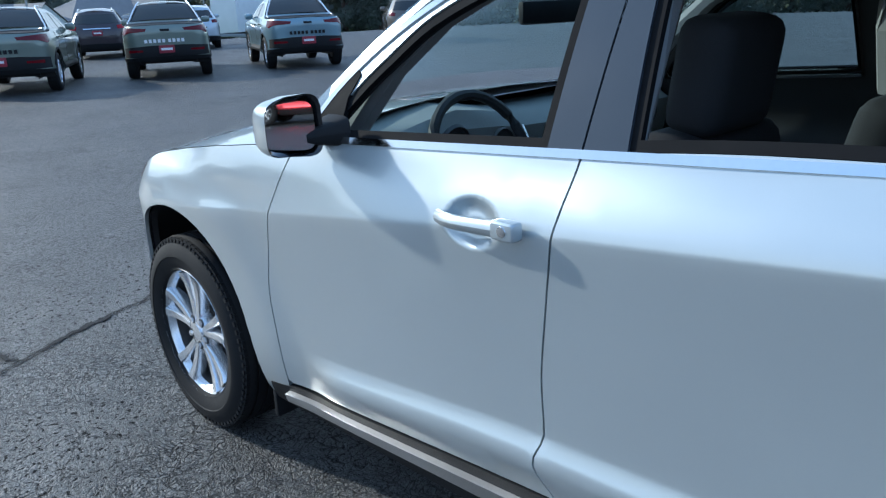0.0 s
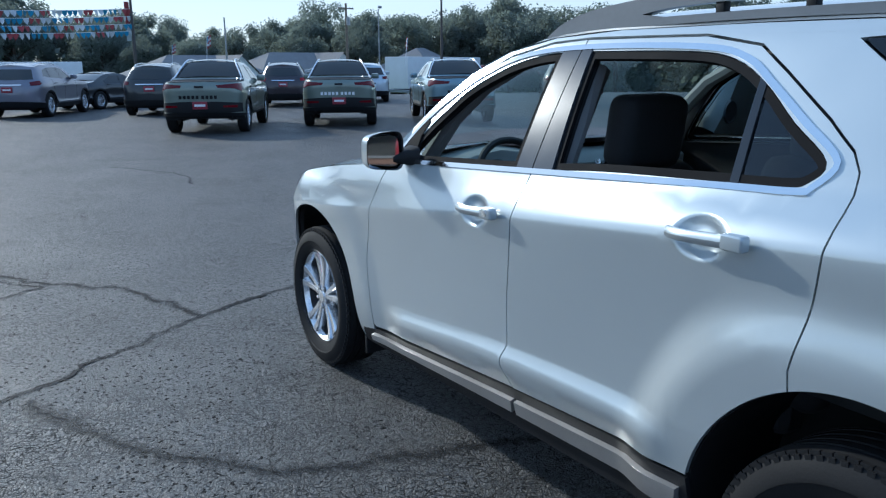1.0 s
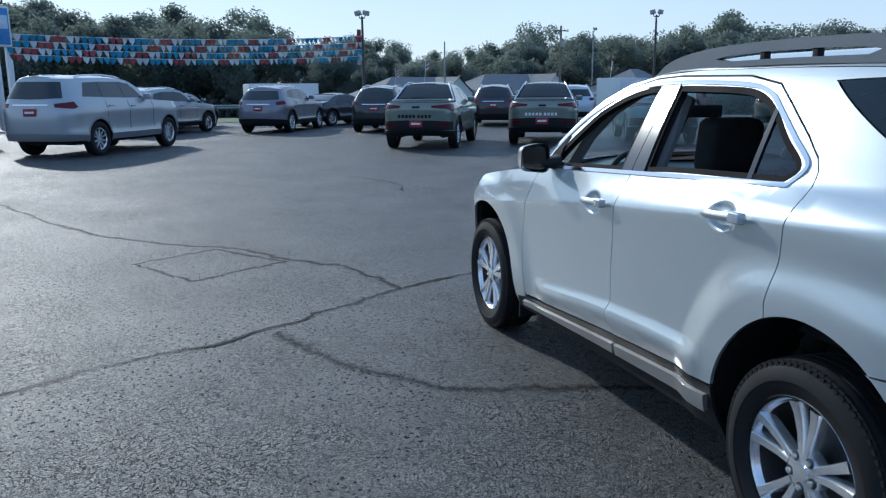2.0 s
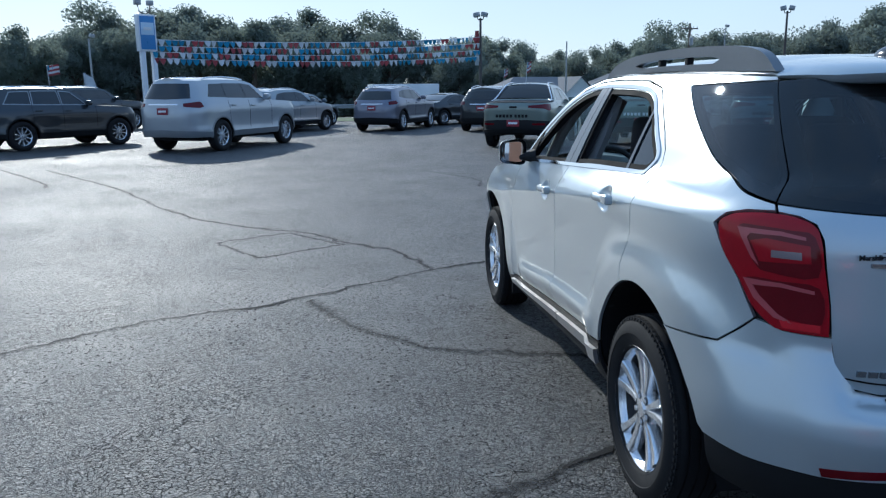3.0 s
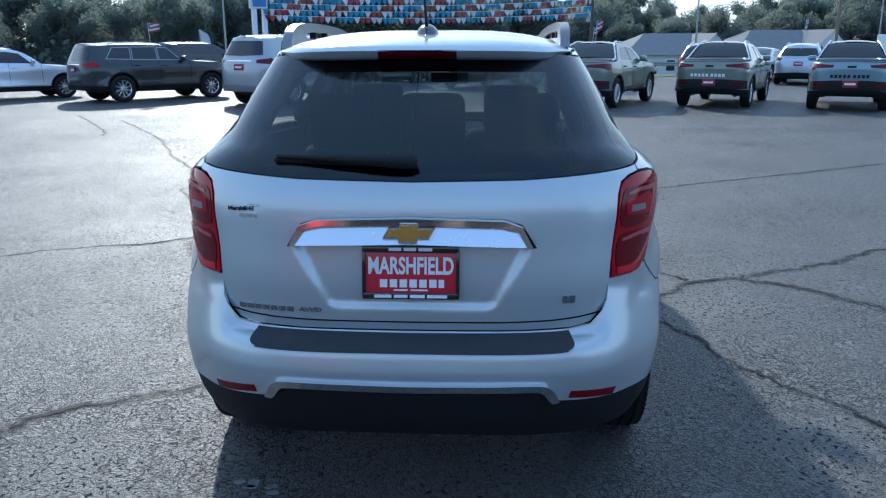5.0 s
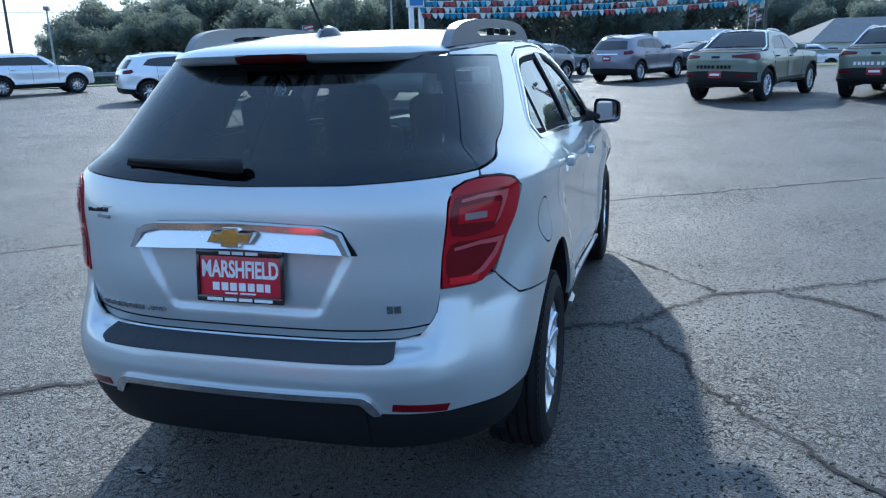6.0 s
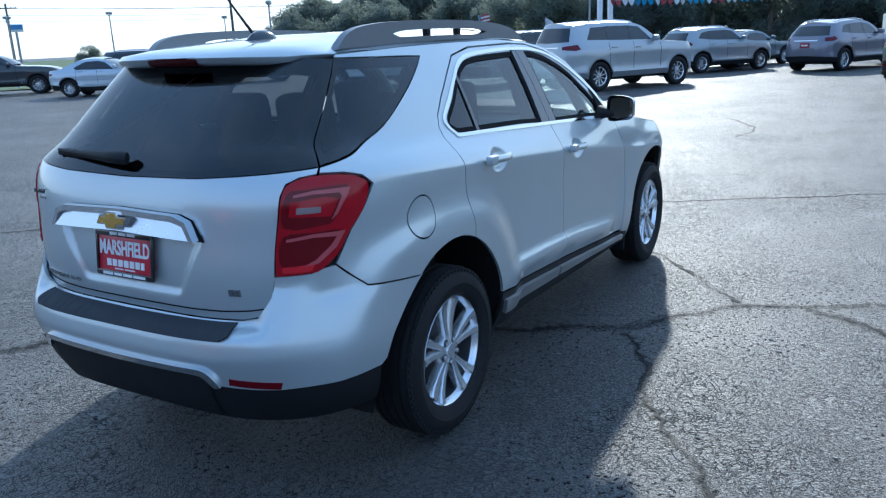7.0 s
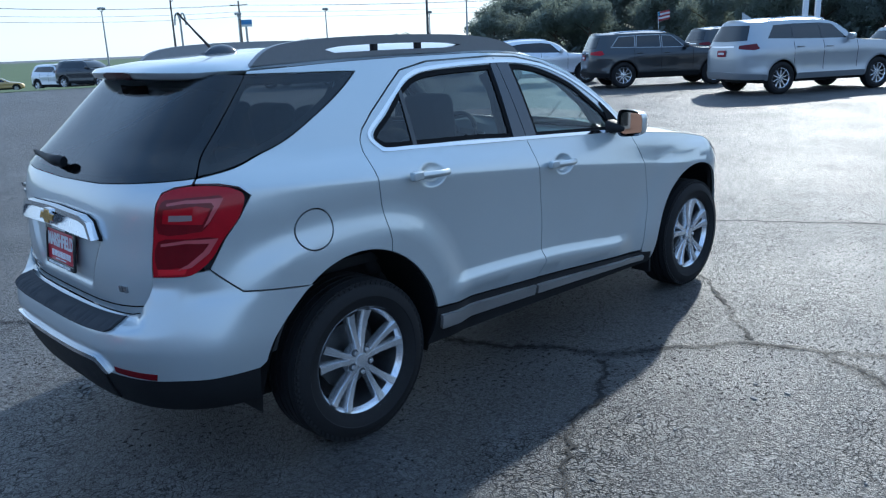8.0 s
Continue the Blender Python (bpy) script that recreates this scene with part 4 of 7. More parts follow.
        part("handle_end", moved(box(0, 0, 0, 0.062, 0.034, 0.039, 0.010, 3), Matrix.Translation((hx + 0.102, yy, hz + 0.015))), SILVER, dd)
        if hx < 2 and g < 0:
            part("lock_barrel", moved(lathe([(0.0, 0.003), (0.011, 0.002), (0.012, 0.0)], 16), pose(hx + 0.104, yy - 0.0165, hz + 0.016, 0, 0, 180)), CHROME, dd)
    door_mirror(g)


def fill_disc(cx, cz, rx, rz, y):
    pts = circle(cx, cz, rx, rz, -15, 195, 24)
    return [Vector((u, y, z)) for u, z in pts], [list(range(len(pts)))]


TAIL = [(3.686, 0.872, 1), (3.688, 0.96), (3.687, 1.06), (3.684, 1.135), (3.668, 1.175), (3.615, 1.194), (3.53, 1.198), (3.45, 1.192), (3.390, 1.179), (3.347, 1.148), (3.368, 1.075), (3.426, 1.0), (3.468, 0.93), (3.525, 0.884), (3.565, 0.872)]


def door_mirror(g):
    m = new("door_mirror")
    m.parent = suv
    tagged(m, "silver-capped door mirror on a black foot")
    cx, cy, cz = 0.86, g * 0.962, 1.184
    rings = []
    for i in range(11):
        t = i / 10
        s = (1 - (1 - t) ** 2.6) ** 0.5
        x = cx - 0.10 + 0.115 * t
        ring = []
        for k in range(24):
            a = 2 * math.pi * k / 24
            ca, sa = math.cos(a), math.sin(a)
            py = 0.082 * s * math.copysign(abs(ca) ** 0.45, ca)
            pz = 0.074 * s * math.copysign(abs(sa) ** 0.45, sa) * (1 - 1.6 * py) - 0.004
            ring.append(Vector((x + 0.03 * abs(py) / 0.082, cy + g * py, cz + pz)))
        rings.append(ring + [ring[0]])
    part("mirror_cap", ribbon(rings), SILVER, m)
    last = rings[-1][:-1]
    c = sum(last, Vector()) / 24
    inner = [c + (v - c) * 0.88 + Vector((-0.012, 0, 0)) for v in last]
    deep = [c + (v - c) * 0.80 + Vector((-0.05, 0, 0)) for v in last]
    part("mirror_bezel", ribbon([last + [last[0]], inner + [inner[0]], deep + [deep[0]]]), GLOSSB, m)
    part("mirror_glass", ([Vector((c.x - 0.030 - g * 0.36 * (v.y - c.y) - 0.035 * (v.z - c.z), c.y + (v.y - c.y) * 0.78, c.z + (v.z - c.z) * 0.78)) for v in last], [list(range(24)) if g > 0 else list(range(24))[::-1]]), MIRRORG, m)
    rows = []
    for t in (0, 0.35, 0.7, 1.0):
        c0 = Vector((0.905 - 0.05 * t, g * (0.835 + 0.085 * t), 1.158 - 0.012 * t))
        rows.append([c0 + Vector(((0.055 - 0.020 * t) * math.copysign(abs(math.cos(a)) ** 0.5, math.cos(a)), 0, (0.016 + 0.024 * (1 - t)) * math.copysign(abs(math.sin(a)) ** 0.5, math.sin(a)))) for a in [2 * math.pi * k / 16 for k in range(17)]])
    part("mirror_foot", ribbon(rows), BLACKP, m)
    part("mirror_sail", hero.panel([(0.782, 1.150), (0.81, 1.195), (0.875, 1.262), (0.925, 1.306), (0.945, 1.290), (0.920, 1.235), (0.925, 1.152), (0.86, 1.147)], g, 0.06, off=0.0035), GAPM, m)


for g in (-1, 1):
    hero_side(g)

# bonnet, windscreen, roof
us = [hero.umin + (0.74 - hero.umin) * i / 36 for i in range(37)]
part("bonnet", hero.top(us, HOOD_EDGE, lambda u: 0.035 + 0.03 * smooth(-0.9, 0.2, u), 14), SILVER, suv)
bow = lambda u: 0.30 * (1 - smooth(0.7, 1.5, u)) + 0.05
us = [0.73 + 0.62 * i / 16 for i in range(17)]
part("windscreen", hero.top(us, Z_TOP, lambda u: 0.02 + 0.03 * smooth(0.7, 1.35, u), 12, bow), CLEAR, suv)
us = [1.35 + 1.76 * i / 36 for i in range(37)]
part("roof", hero.top(us, Z_TOP, lambda u: 0.05 + 0.022 * smooth(1.35, 1.9, u) - 0.02 * smooth(2.8, 3.4, u), 18, bow, 0.0, 3.6), SILVER, suv)
part("headliner", hero.top(us, lambda u: Z_TOP(u) - 0.03, lambda u: 0.045, 8, bow), TRIML, suv)
part("cowl_panel", box(0.62, 0, 1.09, 0.34, 1.36, 0.02, 0.008), BLACKP, suv)

# tailgate with its glass
def both(f):
    a, b = f(-1), f(1)
    return join(a, b)


gate = [(3.546, 1.206), (3.610, 1.200), (3.656, 1.182), (3.674, 1.140), (3.681, 1.06), (3.690, 0.96), (3.694, 0.862), (3.712, 0.775), (3.76, 0.726), (3.83, 0.712), (4.0, 0.7075), (UM, 0.706), (UM, 1.190), (4.0, 1.197), (3.75, 1.211), (3.534, 1.222)]
gate_skin = Shell(hero_width, hero.rear, hero.front, n2=2.1)


def recess(u, z):
    """Depth profile of the tailgate: a shallow dish behind the plate, open upwards under the bar."""
    y = hero.xy(u, z)[1]
    half = 0.29 + 0.11 * (z - 0.79) / 0.2
    return hero.rear(z) - 0.015 * smooth(0.0, 0.045, half - abs(y)) * smooth(0.770, 0.805, z) * (1 - smooth(0.998, 1.012, z))


gate_skin.rear_u = recess
dish = [(3.88 + 0.018 * k, 0.762 + 0.0125 * j) for k in range(int((UM - 3.88) / 0.018)) for j in range(24)]
tailgate = part("tailgate", both(lambda g: gate_skin.panel(gate, g, 0.045, gap=0.0, extra=dish)), SILVER, suv, "silver tailgate with a bright bar and red dealer plate")
glass_out = [(3.530, 1.226), (3.75, 1.214), (4.0, 1.200), (UM, 1.193), (UM, 1.580), (3.6, 1.580), (3.406, 1.572)]
part("rear_window", both(lambda g: hero.panel(glass_out, g, 0.06, off=0.002)), PRIVACY, tailgate, "dark privacy rear window")
part("window_frit", both(lambda g: hero.panel(glass_out, g, 0.2, [[(3.60, 1.255), (3.78, 1.242), (4.0, 1.224), (UM - 0.002, 1.216), (UM - 0.002, 1.54), (3.62, 1.535), (3.49, 1.525)]], off=-0.005)), GLOSSB, tailgate)
low = curve([(3.70, 0.762), (3.85, 0.744), (4.05, 0.737), (4.4, 0.735)])
# the lower crease's shade, laid on the paint as a thin dark strip
part("tailgate_crease_shade", both(lambda g: hero.panel([(u, low(u)) for u in (3.73, 3.8, 3.9, 4.05, UM)] + [(u, low(u) - 0.005) for u in (UM, 4.05, 3.9, 3.8, 3.73)], g, 0.05, off=0.0015, thick=0.003)), GAPM, tailgate)


def on_gate(y, z, off=0.0):
    """A place on the tailgate's skin at that y and height."""
    lo, hi = 3.5, UM
    for _ in range(30):
        mid = (lo + hi) / 2
        lo, hi = (mid, hi) if hero.xy(mid, z)[1] > abs(y) else (lo, mid)
    x = hero.xy(lo, z)[0]
    return Vector((x + off, y, z))


def gate_strip(outline, off, thick, step=0.05):
    """A raised plate on the tailgate from an outline in (y, z)."""
    o = dense(outline, 0.03)
    v2, tris = fill(o, step)
    n = len(o)
    verts = [on_gate(y, z, off) for y, z in v2]
    back = {}
    faces = []
    edges = set()
    for t in tris:
        faces.append(t)
        edges |= {(t[i], t[(i + 1) % 3]) for i in range(3)}
    for a, b in [e for e in edges if (e[1], e[0]) not in edges]:
        for i in (a, b):
            if i not in back:
                back[i] = len(verts)
                verts.append(verts[i] - Vector((thick, 0, 0)))
        faces.append([b, a, back[a], back[b]])
    return verts, faces


bar = [(-0.388, 0.995), (-0.352, 1.052), (-0.30, 1.068), (0, 1.076), (0.30, 1.068), (0.352, 1.052), (0.388, 0.995), (0, 1.004)]
# dark sheet a little larger than the bar, standing in for its edge shadow
part("bar_shadow_gap", gate_strip(shrunk(bar, -0.009), 0.008, 0.02), GAPM, tailgate)
verts, faces = gate_strip(bar, 0.040, 0.035)
part("pull_bar", ([v - Vector((0.28 * (v.z - 0.995), 0, 0)) for v in verts], faces), SATINB, tailgate, "chrome pull bar with an up-tilted face")
part("bright_bar", gate_strip([(-0.392, 0.992), (-0.358, 1.058), (-0.30, 1.078), (0, 1.086), (0.30, 1.078), (0.358, 1.058), (0.392, 0.992), (0.372, 0.994), (0.345, 1.044), (0.29, 1.058), (0, 1.066), (-0.29, 1.058), (-0.345, 1.044), (-0.372, 0.994)], 0.040, 0.03), CHROME, tailgate, "polished chrome bar above the plate")
# badge
badge_pts = [(-0.086, 1.026), (-0.066, 1.060), (-0.033, 1.060), (-0.029, 1.074), (0.026, 1.074), (0.030, 1.060), (0.082, 1.060), (0.062, 1.026), (0.028, 1.026), (0.024, 1.012), (-0.034, 1.012), (-0.038, 1.026)]
part("badge", gate_strip(badge_pts, 0.052, 0.045), CHROME, tailgate)
part("badge_fill", gate_strip(shrunk(badge_pts, 0.005), 0.0545, 0.004), GOLD, tailgate, "plain gold badge shape")

# dealer plate
px = 3.712
PL = pose(px, 0.0, 0.905, 0, -7, 0)
plate = new("dealer_plate")
plate.parent = suv
tagged(plate, "red dealer plate with white lettering in a black frame")
plate.matrix_basis = PL
part("plate_sheet", box(0, 0, 0, 0.004, 0.296, 0.146, 0.001), PLATER, plate)
fr = [box(0.003, 0, 0.076, 0.012, 0.314, 0.022, 0.004), box(0.003, 0, -0.076, 0.012, 0.314, 0.022, 0.004), box(0.003, -0.152, 0, 0.0115, 0.012, 0.15, 0.004), box(0.003, 0.152, 0, 0.0115, 0.012, 0.15, 0.004)]
part("plate_frame", join(*fr), GLOSSB, plate)


def lettering(name, body, size, wide, m, material, parent, depth=0.001, stretch=1.0):
    cu = bpy.data.curves.new(name, "FONT")
    cu.body, cu.size, cu.align_x, cu.align_y, cu.extrude, cu.offset = body, size, "CENTER", "CENTER", depth, size * 0.028
    tmp = new(name, cu)
    dg = bpy.context.evaluated_depsgraph_get()
    me = bpy.data.meshes.new_from_object(tmp.evaluated_get(dg))
    bpy.data.objects.remove(tmp)
    bpy.data.curves.remove(cu)
    k = wide / max(0.001, max(v.co.x for v in me.vertices) - min(v.co.x for v in me.vertices))
    for v in me.vertices:
        v.co = Vector((v.co.x * k, v.co.y * stretch, v.co.z))
    me.materials.clear()
    me.materials.append(material)
    ob = new(name, me)
    ob.parent = parent
    ob.matrix_basis = m
    return ob


FACE = pose(0.004, 0, 0, 90, 0, 90)
lettering("lettering", "MARSHFIELD", 0.068, 0.276, FACE @ Matrix.Translation((0, 0.020, 0)), WHITEP, plate, stretch=1.12)


def bars(name, spans, h, z, x, material, parent, m=None):
    for a, b in spans:
        part(name, box(x, (a + b) / 2, z, 0.002, b - a, h), material, parent, smooth=False)


bars("print_bar", [(-0.100, -0.076), (-0.068, -0.044), (-0.036, -0.012), (-0.004, 0.020), (0.028, 0.052), (0.060, 0.084), (0.090, 0.108)], 0.026, -0.035, 0.0035, WHITEP, plate)
bars("print_bar", [(-0.07, -0.03), (-0.022, 0.018), (0.026, 0.07)], 0.010, 0.0765, 0.0100, WHITEP, plate)
bars("print_bar", [(-0.118, -0.062), (-0.054, -0.01), (-0.002, 0.046), (0.054, 0.118)], 0.010, -0.0765, 0.0100, WHITEP, plate)
bars("print_bar", [(-0.055, -0.01), (0.0, 0.055)], 0.005, -0.057, 0.0035, WHITEP, plate)


def gate_bars(spans, z, h, material, label=""):
    for a, b in spans:
        part("badge_bar", gate_strip([(a, z - h / 2), (b, z - h / 2), (b, z + h / 2), (a, z + h / 2)], 0.006, 0.006, 0.2), material, tailgate, label, smooth=False)


gate_bars([(-0.585 + 0.0285 * k, -0.585 + 0.0285 * k + 0.021) for k in range(7)], 0.772, 0.017, BADGE, "small chrome model badge")
lettering("awd_badge", "AWD", 0.020, 0.078, pose(*on_gate(-0.335, 0.772, 0.006), 90, 0, 85), BADGE, tailgate, 0.002)
gate_bars([(0.492, 0.508), (0.514, 0.534)], 0.812, 0.024, BADGE)
lettering("dealer_badge", "Marshfield", 0.020, 0.088, pose(*on_gate(-0.562, 1.100, 0.006), 90, 0, 83), GLOSSB, tailgate, 0.002)
gate_bars([(-0.570, -0.508)], 1.078, 0.011, BADGE)
gate_bars([(-0.540, -0.500)], 1.113, 0.003, BADGE)

# wiper
part("rear_wiper", tube([on_gate(0.012, 1.256, 0.036), on_gate(-0.008, 1.258, 0.050), on_gate(-0.07, 1.260, 0.055), on_gate(-0.22, 1.264, 0.045), on_gate(-0.44, 1.266, 0.030)], [0.022, 0.0245, 0.022, 0.014, 0.008], 12), BLACKP, tailgate, "black rear wiper arm")
part("wiper_blade", tube([on_gate(-0.04, 1.243, 0.018), on_gate(-0.24, 1.249, 0.016), on_gate(-0.45, 1.254, 0.014)], 0.008, 6), RUBBER, tailgate)

# tail spoiler with the high brake light
spo = curve([(0.0, 3.385), (0.25, 3.375), (0.42, 3.350), (0.54, 3.29)])
xe, ye = hero.xy(3.388, 1.590)
x0, y0 = hero.xy(3.08, Z_TOP(3.08))
rows = []
for i in range(25):
    q = -1 + 2 * i / 24
    f = 1 - 0.74 * smooth(0.80, 1.0, abs(q))
    y, tip, zt = q * ye, xe + (3.385 - xe) * (1 - abs(q) ** 4.5), 1.611 - 0.016 * q ** 4
    front = Vector((x0 - 0.05 * (1 - q * q), q * y0, Z_TOP(3.08) + 0.0625 * (1 - abs(q) ** 3.6) + 0.001))
    back = Vector((tip - 0.02, y, zt + 0.003 * f))
    rows.append([front] + [front.lerp(back, k) + Vector((0, 0, 0.008 * f * math.sin(math.pi * k))) for k in (0.33, 0.66)] + [back] + [Vector((tip - a, y, zt - b * f)) for a, b in ((0, 0.014), (0.012, 0.034), (0.05, 0.046), (0.12, 0.044), (0.17, 0.03))])
sv, sf = ribbon(rows)
nr = len(rows[0])
sf = list(sf) + [list(range(nr))[::-1], [24 * nr + k for k in range(nr)]]
spoiler = part("tail_spoiler", (sv, sf), SILVER, suv, angle=50)
rows = []
for i in range(11):
    y = -0.135 + 0.27 * i / 10
    tip = spo(abs(y)) + 0.003
    rows.append([Vector((tip, y, 1.599)), Vector((tip - 0.003, y, 1.582)), Vector((tip - 0.014, y, 1.570)), Vector((tip - 0.052, y, 1.563))])
part("high_brake_light", ribbon(rows), BRAKER, spoiler, "dark red high brake light")

# rear bumper
bump = [(3.108, 0.760), (3.25, 0.776), (3.379, 0.791), (3.418, 0.828), (3.479, 0.886), (3.53, 0.880), (3.565, 0.868), (3.694, 0.868), (3.700, 0.80), (3.716, 0.772), (3.764, 0.722), (3.834, 0.708), (4.0, 0.7045), (UM, 0.703), (UM, 0.540), (3.95, 0.540), (3.915, 0.525), (3.885, 0.492), (3.65, 0.474), (3.48, 0.474), (3.312, 0.480)] + ARCH_R(18, 55)
bumper = part("rear_bumper", both(lambda g: rear_skin.panel(bump, g, 0.04, extra=[(3.60 + 0.04 * k, z) for k in range(20) for z in (0.578, 0.588, 0.596, 0.608, 0.635, 0.655, 0.668, 0.678, 0.686, 0.692, 0.698)])), SILVER, suv, "silver rear bumper over dark lower cladding")
lowb = [(3.312, 0.476), (3.48, 0.470), (3.65, 0.470), (3.885, 0.487), (3.915, 0.520), (3.95, 0.536), (UM, 0.536), (UM, 0.335), (4.1, 0.335), (3.7, 0.325), (3.45, 0.325), (3.33, 0.33)]
part("lower_cladding", both(lambda g: rear_skin.panel(lowb, g, 0.05, off=-0.004)), BLACKP, bumper)
part("bright_strip", both(lambda g: rear_skin.panel(rounded([(3.868, 0.492, 1), (3.882, 0.520), (3.905, 0.548), (3.945, 0.562), (4.1, 0.562), (UM, 0.558, 1), (UM, 0.534, 1), (4.1, 0.538), (3.955, 0.538), (3.925, 0.525), (3.905, 0.500), (3.89, 0.488, 1)], True, 4), g, 0.03, off=0.014, thick=0.014)), CHROME, bumper, "bright strip along the bumper's lower edge")
part("tow_recess", both(lambda g: rear_skin.panel([(3.92, 0.505), (3.96, 0.530), (UM, 0.530), (UM, 0.35), (3.92, 0.35)], g, 0.06, off=0.004)), BLACKP, bumper)
for g in (-1, 1):
    part("reflector", rear_skin.panel([(3.645, 0.504), (3.83, 0.526), (3.835, 0.500), (3.655, 0.478)], g, 0.05, off=0.003), DARKRED, bumper)
# step pad on top of the bumper
pad = rounded([(3.842, 0.6985, 1), (3.90, 0.697), (UM, 0.695, 1), (UM, 0.660, 1), (3.90, 0.661), (3.850, 0.665), (3.828, 0.676)], True, 6)
part("step_pad", both(lambda g: rear_skin.panel(pad, g, 0.03, off=0.011, thick=0.014, extra=[(3.80 + 0.04 * k, z) for k in range(16) for z in (0.668, 0.678, 0.686, 0.692)])), PADM, bumper, "dark grained step pad")

# front bumper, floor and underside
fb = [(-0.595, 0.66), (-0.52, 0.735), (-0.62, 0.695), (-0.78, 0.685), (hero.umin, 0.70), (hero.umin, 0.24), (-0.7, 0.24), (-0.55, 0.27), (-0.47, 0.33), (-0.595, 0.335)]
part("front_bumper", both(lambda g: hero.panel(fb, g, 0.06)), SILVER, suv)
part("grille", both(lambda g: hero.panel([(-0.80, 0.70), (hero.umin, 0.71), (hero.umin, 0.90), (-0.87, 0.86)], g, 0.06)), GLOSSB, suv)
part("underbody", box(1.36, 0, 0.29, 3.9, 1.30, 0.10, 0.03), BLACKP, suv)

# roof rails and aerial
for g in (-1, 1):
    def rail_y(x):
        return g * (0.530 + 0.035 * math.sin(math.pi * (x - 1.3) / 1.8))
    outer = rounded([(1.36, 1.585, 1), (1.46, 1.640), (1.62, 1.678), (1.9, 1.703), (2.3, 1.712), (2.65, 1.708), (2.86, 1.695), (2.98, 1.668), (3.06, 1.605, 1), (2.90, 1.610), (2.3, 1.622), (1.7, 1.614)], True, 5)
    hole = rounded([(1.86, 1.654, 1), (2.0, 1.668), (2.3, 1.674), (2.60, 1.670), (2.70, 1.658, 1), (2.65, 1.643, 1), (2.3, 1.645), (1.95, 1.643, 1)], True, 5)
    o, hl = dense(outer, 0.03), dense(hole, 0.03)
    v2, tris = fill(o, 0.06, [hl])
    n = len(v2)
    verts = [Vector((x, rail_y(x) + g * 0.018, z)) for x, z in v2] + [Vector((x, rail_y(x) - g * 0.018, z)) for x, z in v2]
    faces, es = [], set()
    for t in tris:
        t = t if g < 0 else t[::-1]
        faces += [t, [i + n for i in t[::-1]]]
        es |= {(t[i], t[(i + 1) % 3]) for i in range(3)}
    faces += [[b, a, a + n, b + n] for a, b in es if (b, a) not in es]
    rail = part("roof_rail", (verts, faces), RAILM, suv, "satin silver roof rail")
    for x in (2.15, 2.42):
        part("rail_post", box(x, rail_y(x), 1.66, 0.03, 0.03, 0.05, 0.008), BLACKP, rail)
rows = []
for t in [i / 10 for i in range(11)]:
    s = (1 - abs(2 * t - 0.9) ** 2.2) if 0 < t < 0.95 else 0.05
    s = max(0.05, s)
    x = 2.78 + 0.20 * t
    rows.append([Vector((x, 0.045 * s * math.cos(a), 1.652 + 0.046 * s * math.sin(a))) for a in [math.pi * k / 10 for k in range(11)]])
part("aerial_base", ribbon(rows), GREYTRIM, suv)
part("aerial_mast", tube([(2.93, 0, 1.69), (3.0, 0, 1.765), (3.068, 0, 1.842)], [0.007, 0.005, 0.004], 8), BLACKP, suv, "black whip aerial")

for x in (0, WB):
    for g in (-1, 1):
        wheel(suv, x, g * 0.790, 0.352, g)


# ---- cabin ----
def seat(x, y, width=0.50, front=True):
    s = new("seat")
    s.parent = suv
    s.matrix_basis = pose(x, y, 0.0)
    part("cushion", box(0, 0, 0.60, 0.52, width, 0.18, 0.06, 3), FABRIC, s)
    part("backrest", moved(box(0, 0, 0.295, 0.16, width, 0.59, 0.075, 4), pose(0.24, 0, 0.60, 0, 14, 0)), FABRIC, s)
    part("headrest", moved(box(0, 0, 0.09, 0.13, 0.29, 0.25, 0.055, 4), pose(0.39, 0, 1.195, 0, 8, 0)), FABRIC, s)
    for q in (-0.06, 0.06):
        part("headrest_post", tube([(0.375, q, 1.10), (0.39, q, 1.20)], 0.006, 6), CHROME, s)


for x, y in ((1.30, -0.37), (1.50, 0.37)):
    seat(x, y)
for y in (-0.40, 0.0, 0.40):
    seat(2.22, y, 0.40, False)
rows = []
for i in range(13):
    y = -0.74 + 1.48 * i / 12
    hood = 0.05 * math.exp(-((y + 0.37) / 0.2) ** 2)
    rows.append([Vector(q) for q in ((0.42, y, 1.06), (0.54, y, 1.098 + 0.3 * hood), (0.72, y, 1.112 + hood), (0.86, y, 1.098 + hood), (0.905, y, 1.065 + 0.6 * hood), (0.90, y, 1.0), (0.88, y, 0.90), (0.84, y, 0.50))])
part("dashboard", ribbon(rows), DASHM, suv)
for y in (-0.145, 0.145):
    part("stack_trim", tube([(0.915, y, 1.075), (0.945, y * 0.94, 1.0), (0.965, y * 0.86, 0.88)], 0.013, 6), ALLOY, suv, "silver trim beside the centre stack")
for y in (-0.52, -0.22, 0.22, 0.60):
    part("air_vent", moved(lathe([(0.0, 0.004), (0.038, 0.004), (0.046, 0.010), (0.050, 0.0)], 20), pose(0.906, y, 1.03, 0, 0, -90)), ALLOYD, suv)
part("centre_stack", moved(box(0, 0, 0, 0.10, 0.26, 0.42, 0.03), pose(0.89, 0, 0.88, 0, -18, 0)), BLACKP, suv)
part("instrument_dial", moved(lathe([(0.0, 0.0), (0.055, 0.002), (0.06, 0.012), (0.065, 0.0)], 24), pose(0.905, -0.43, 1.055, -12, 0, -90)), ALLOYD, suv)
sw = new("steering_wheel")
sw.parent = suv
sw.matrix_basis = pose(0.97, -0.37, 1.025, 0, -24, 0)
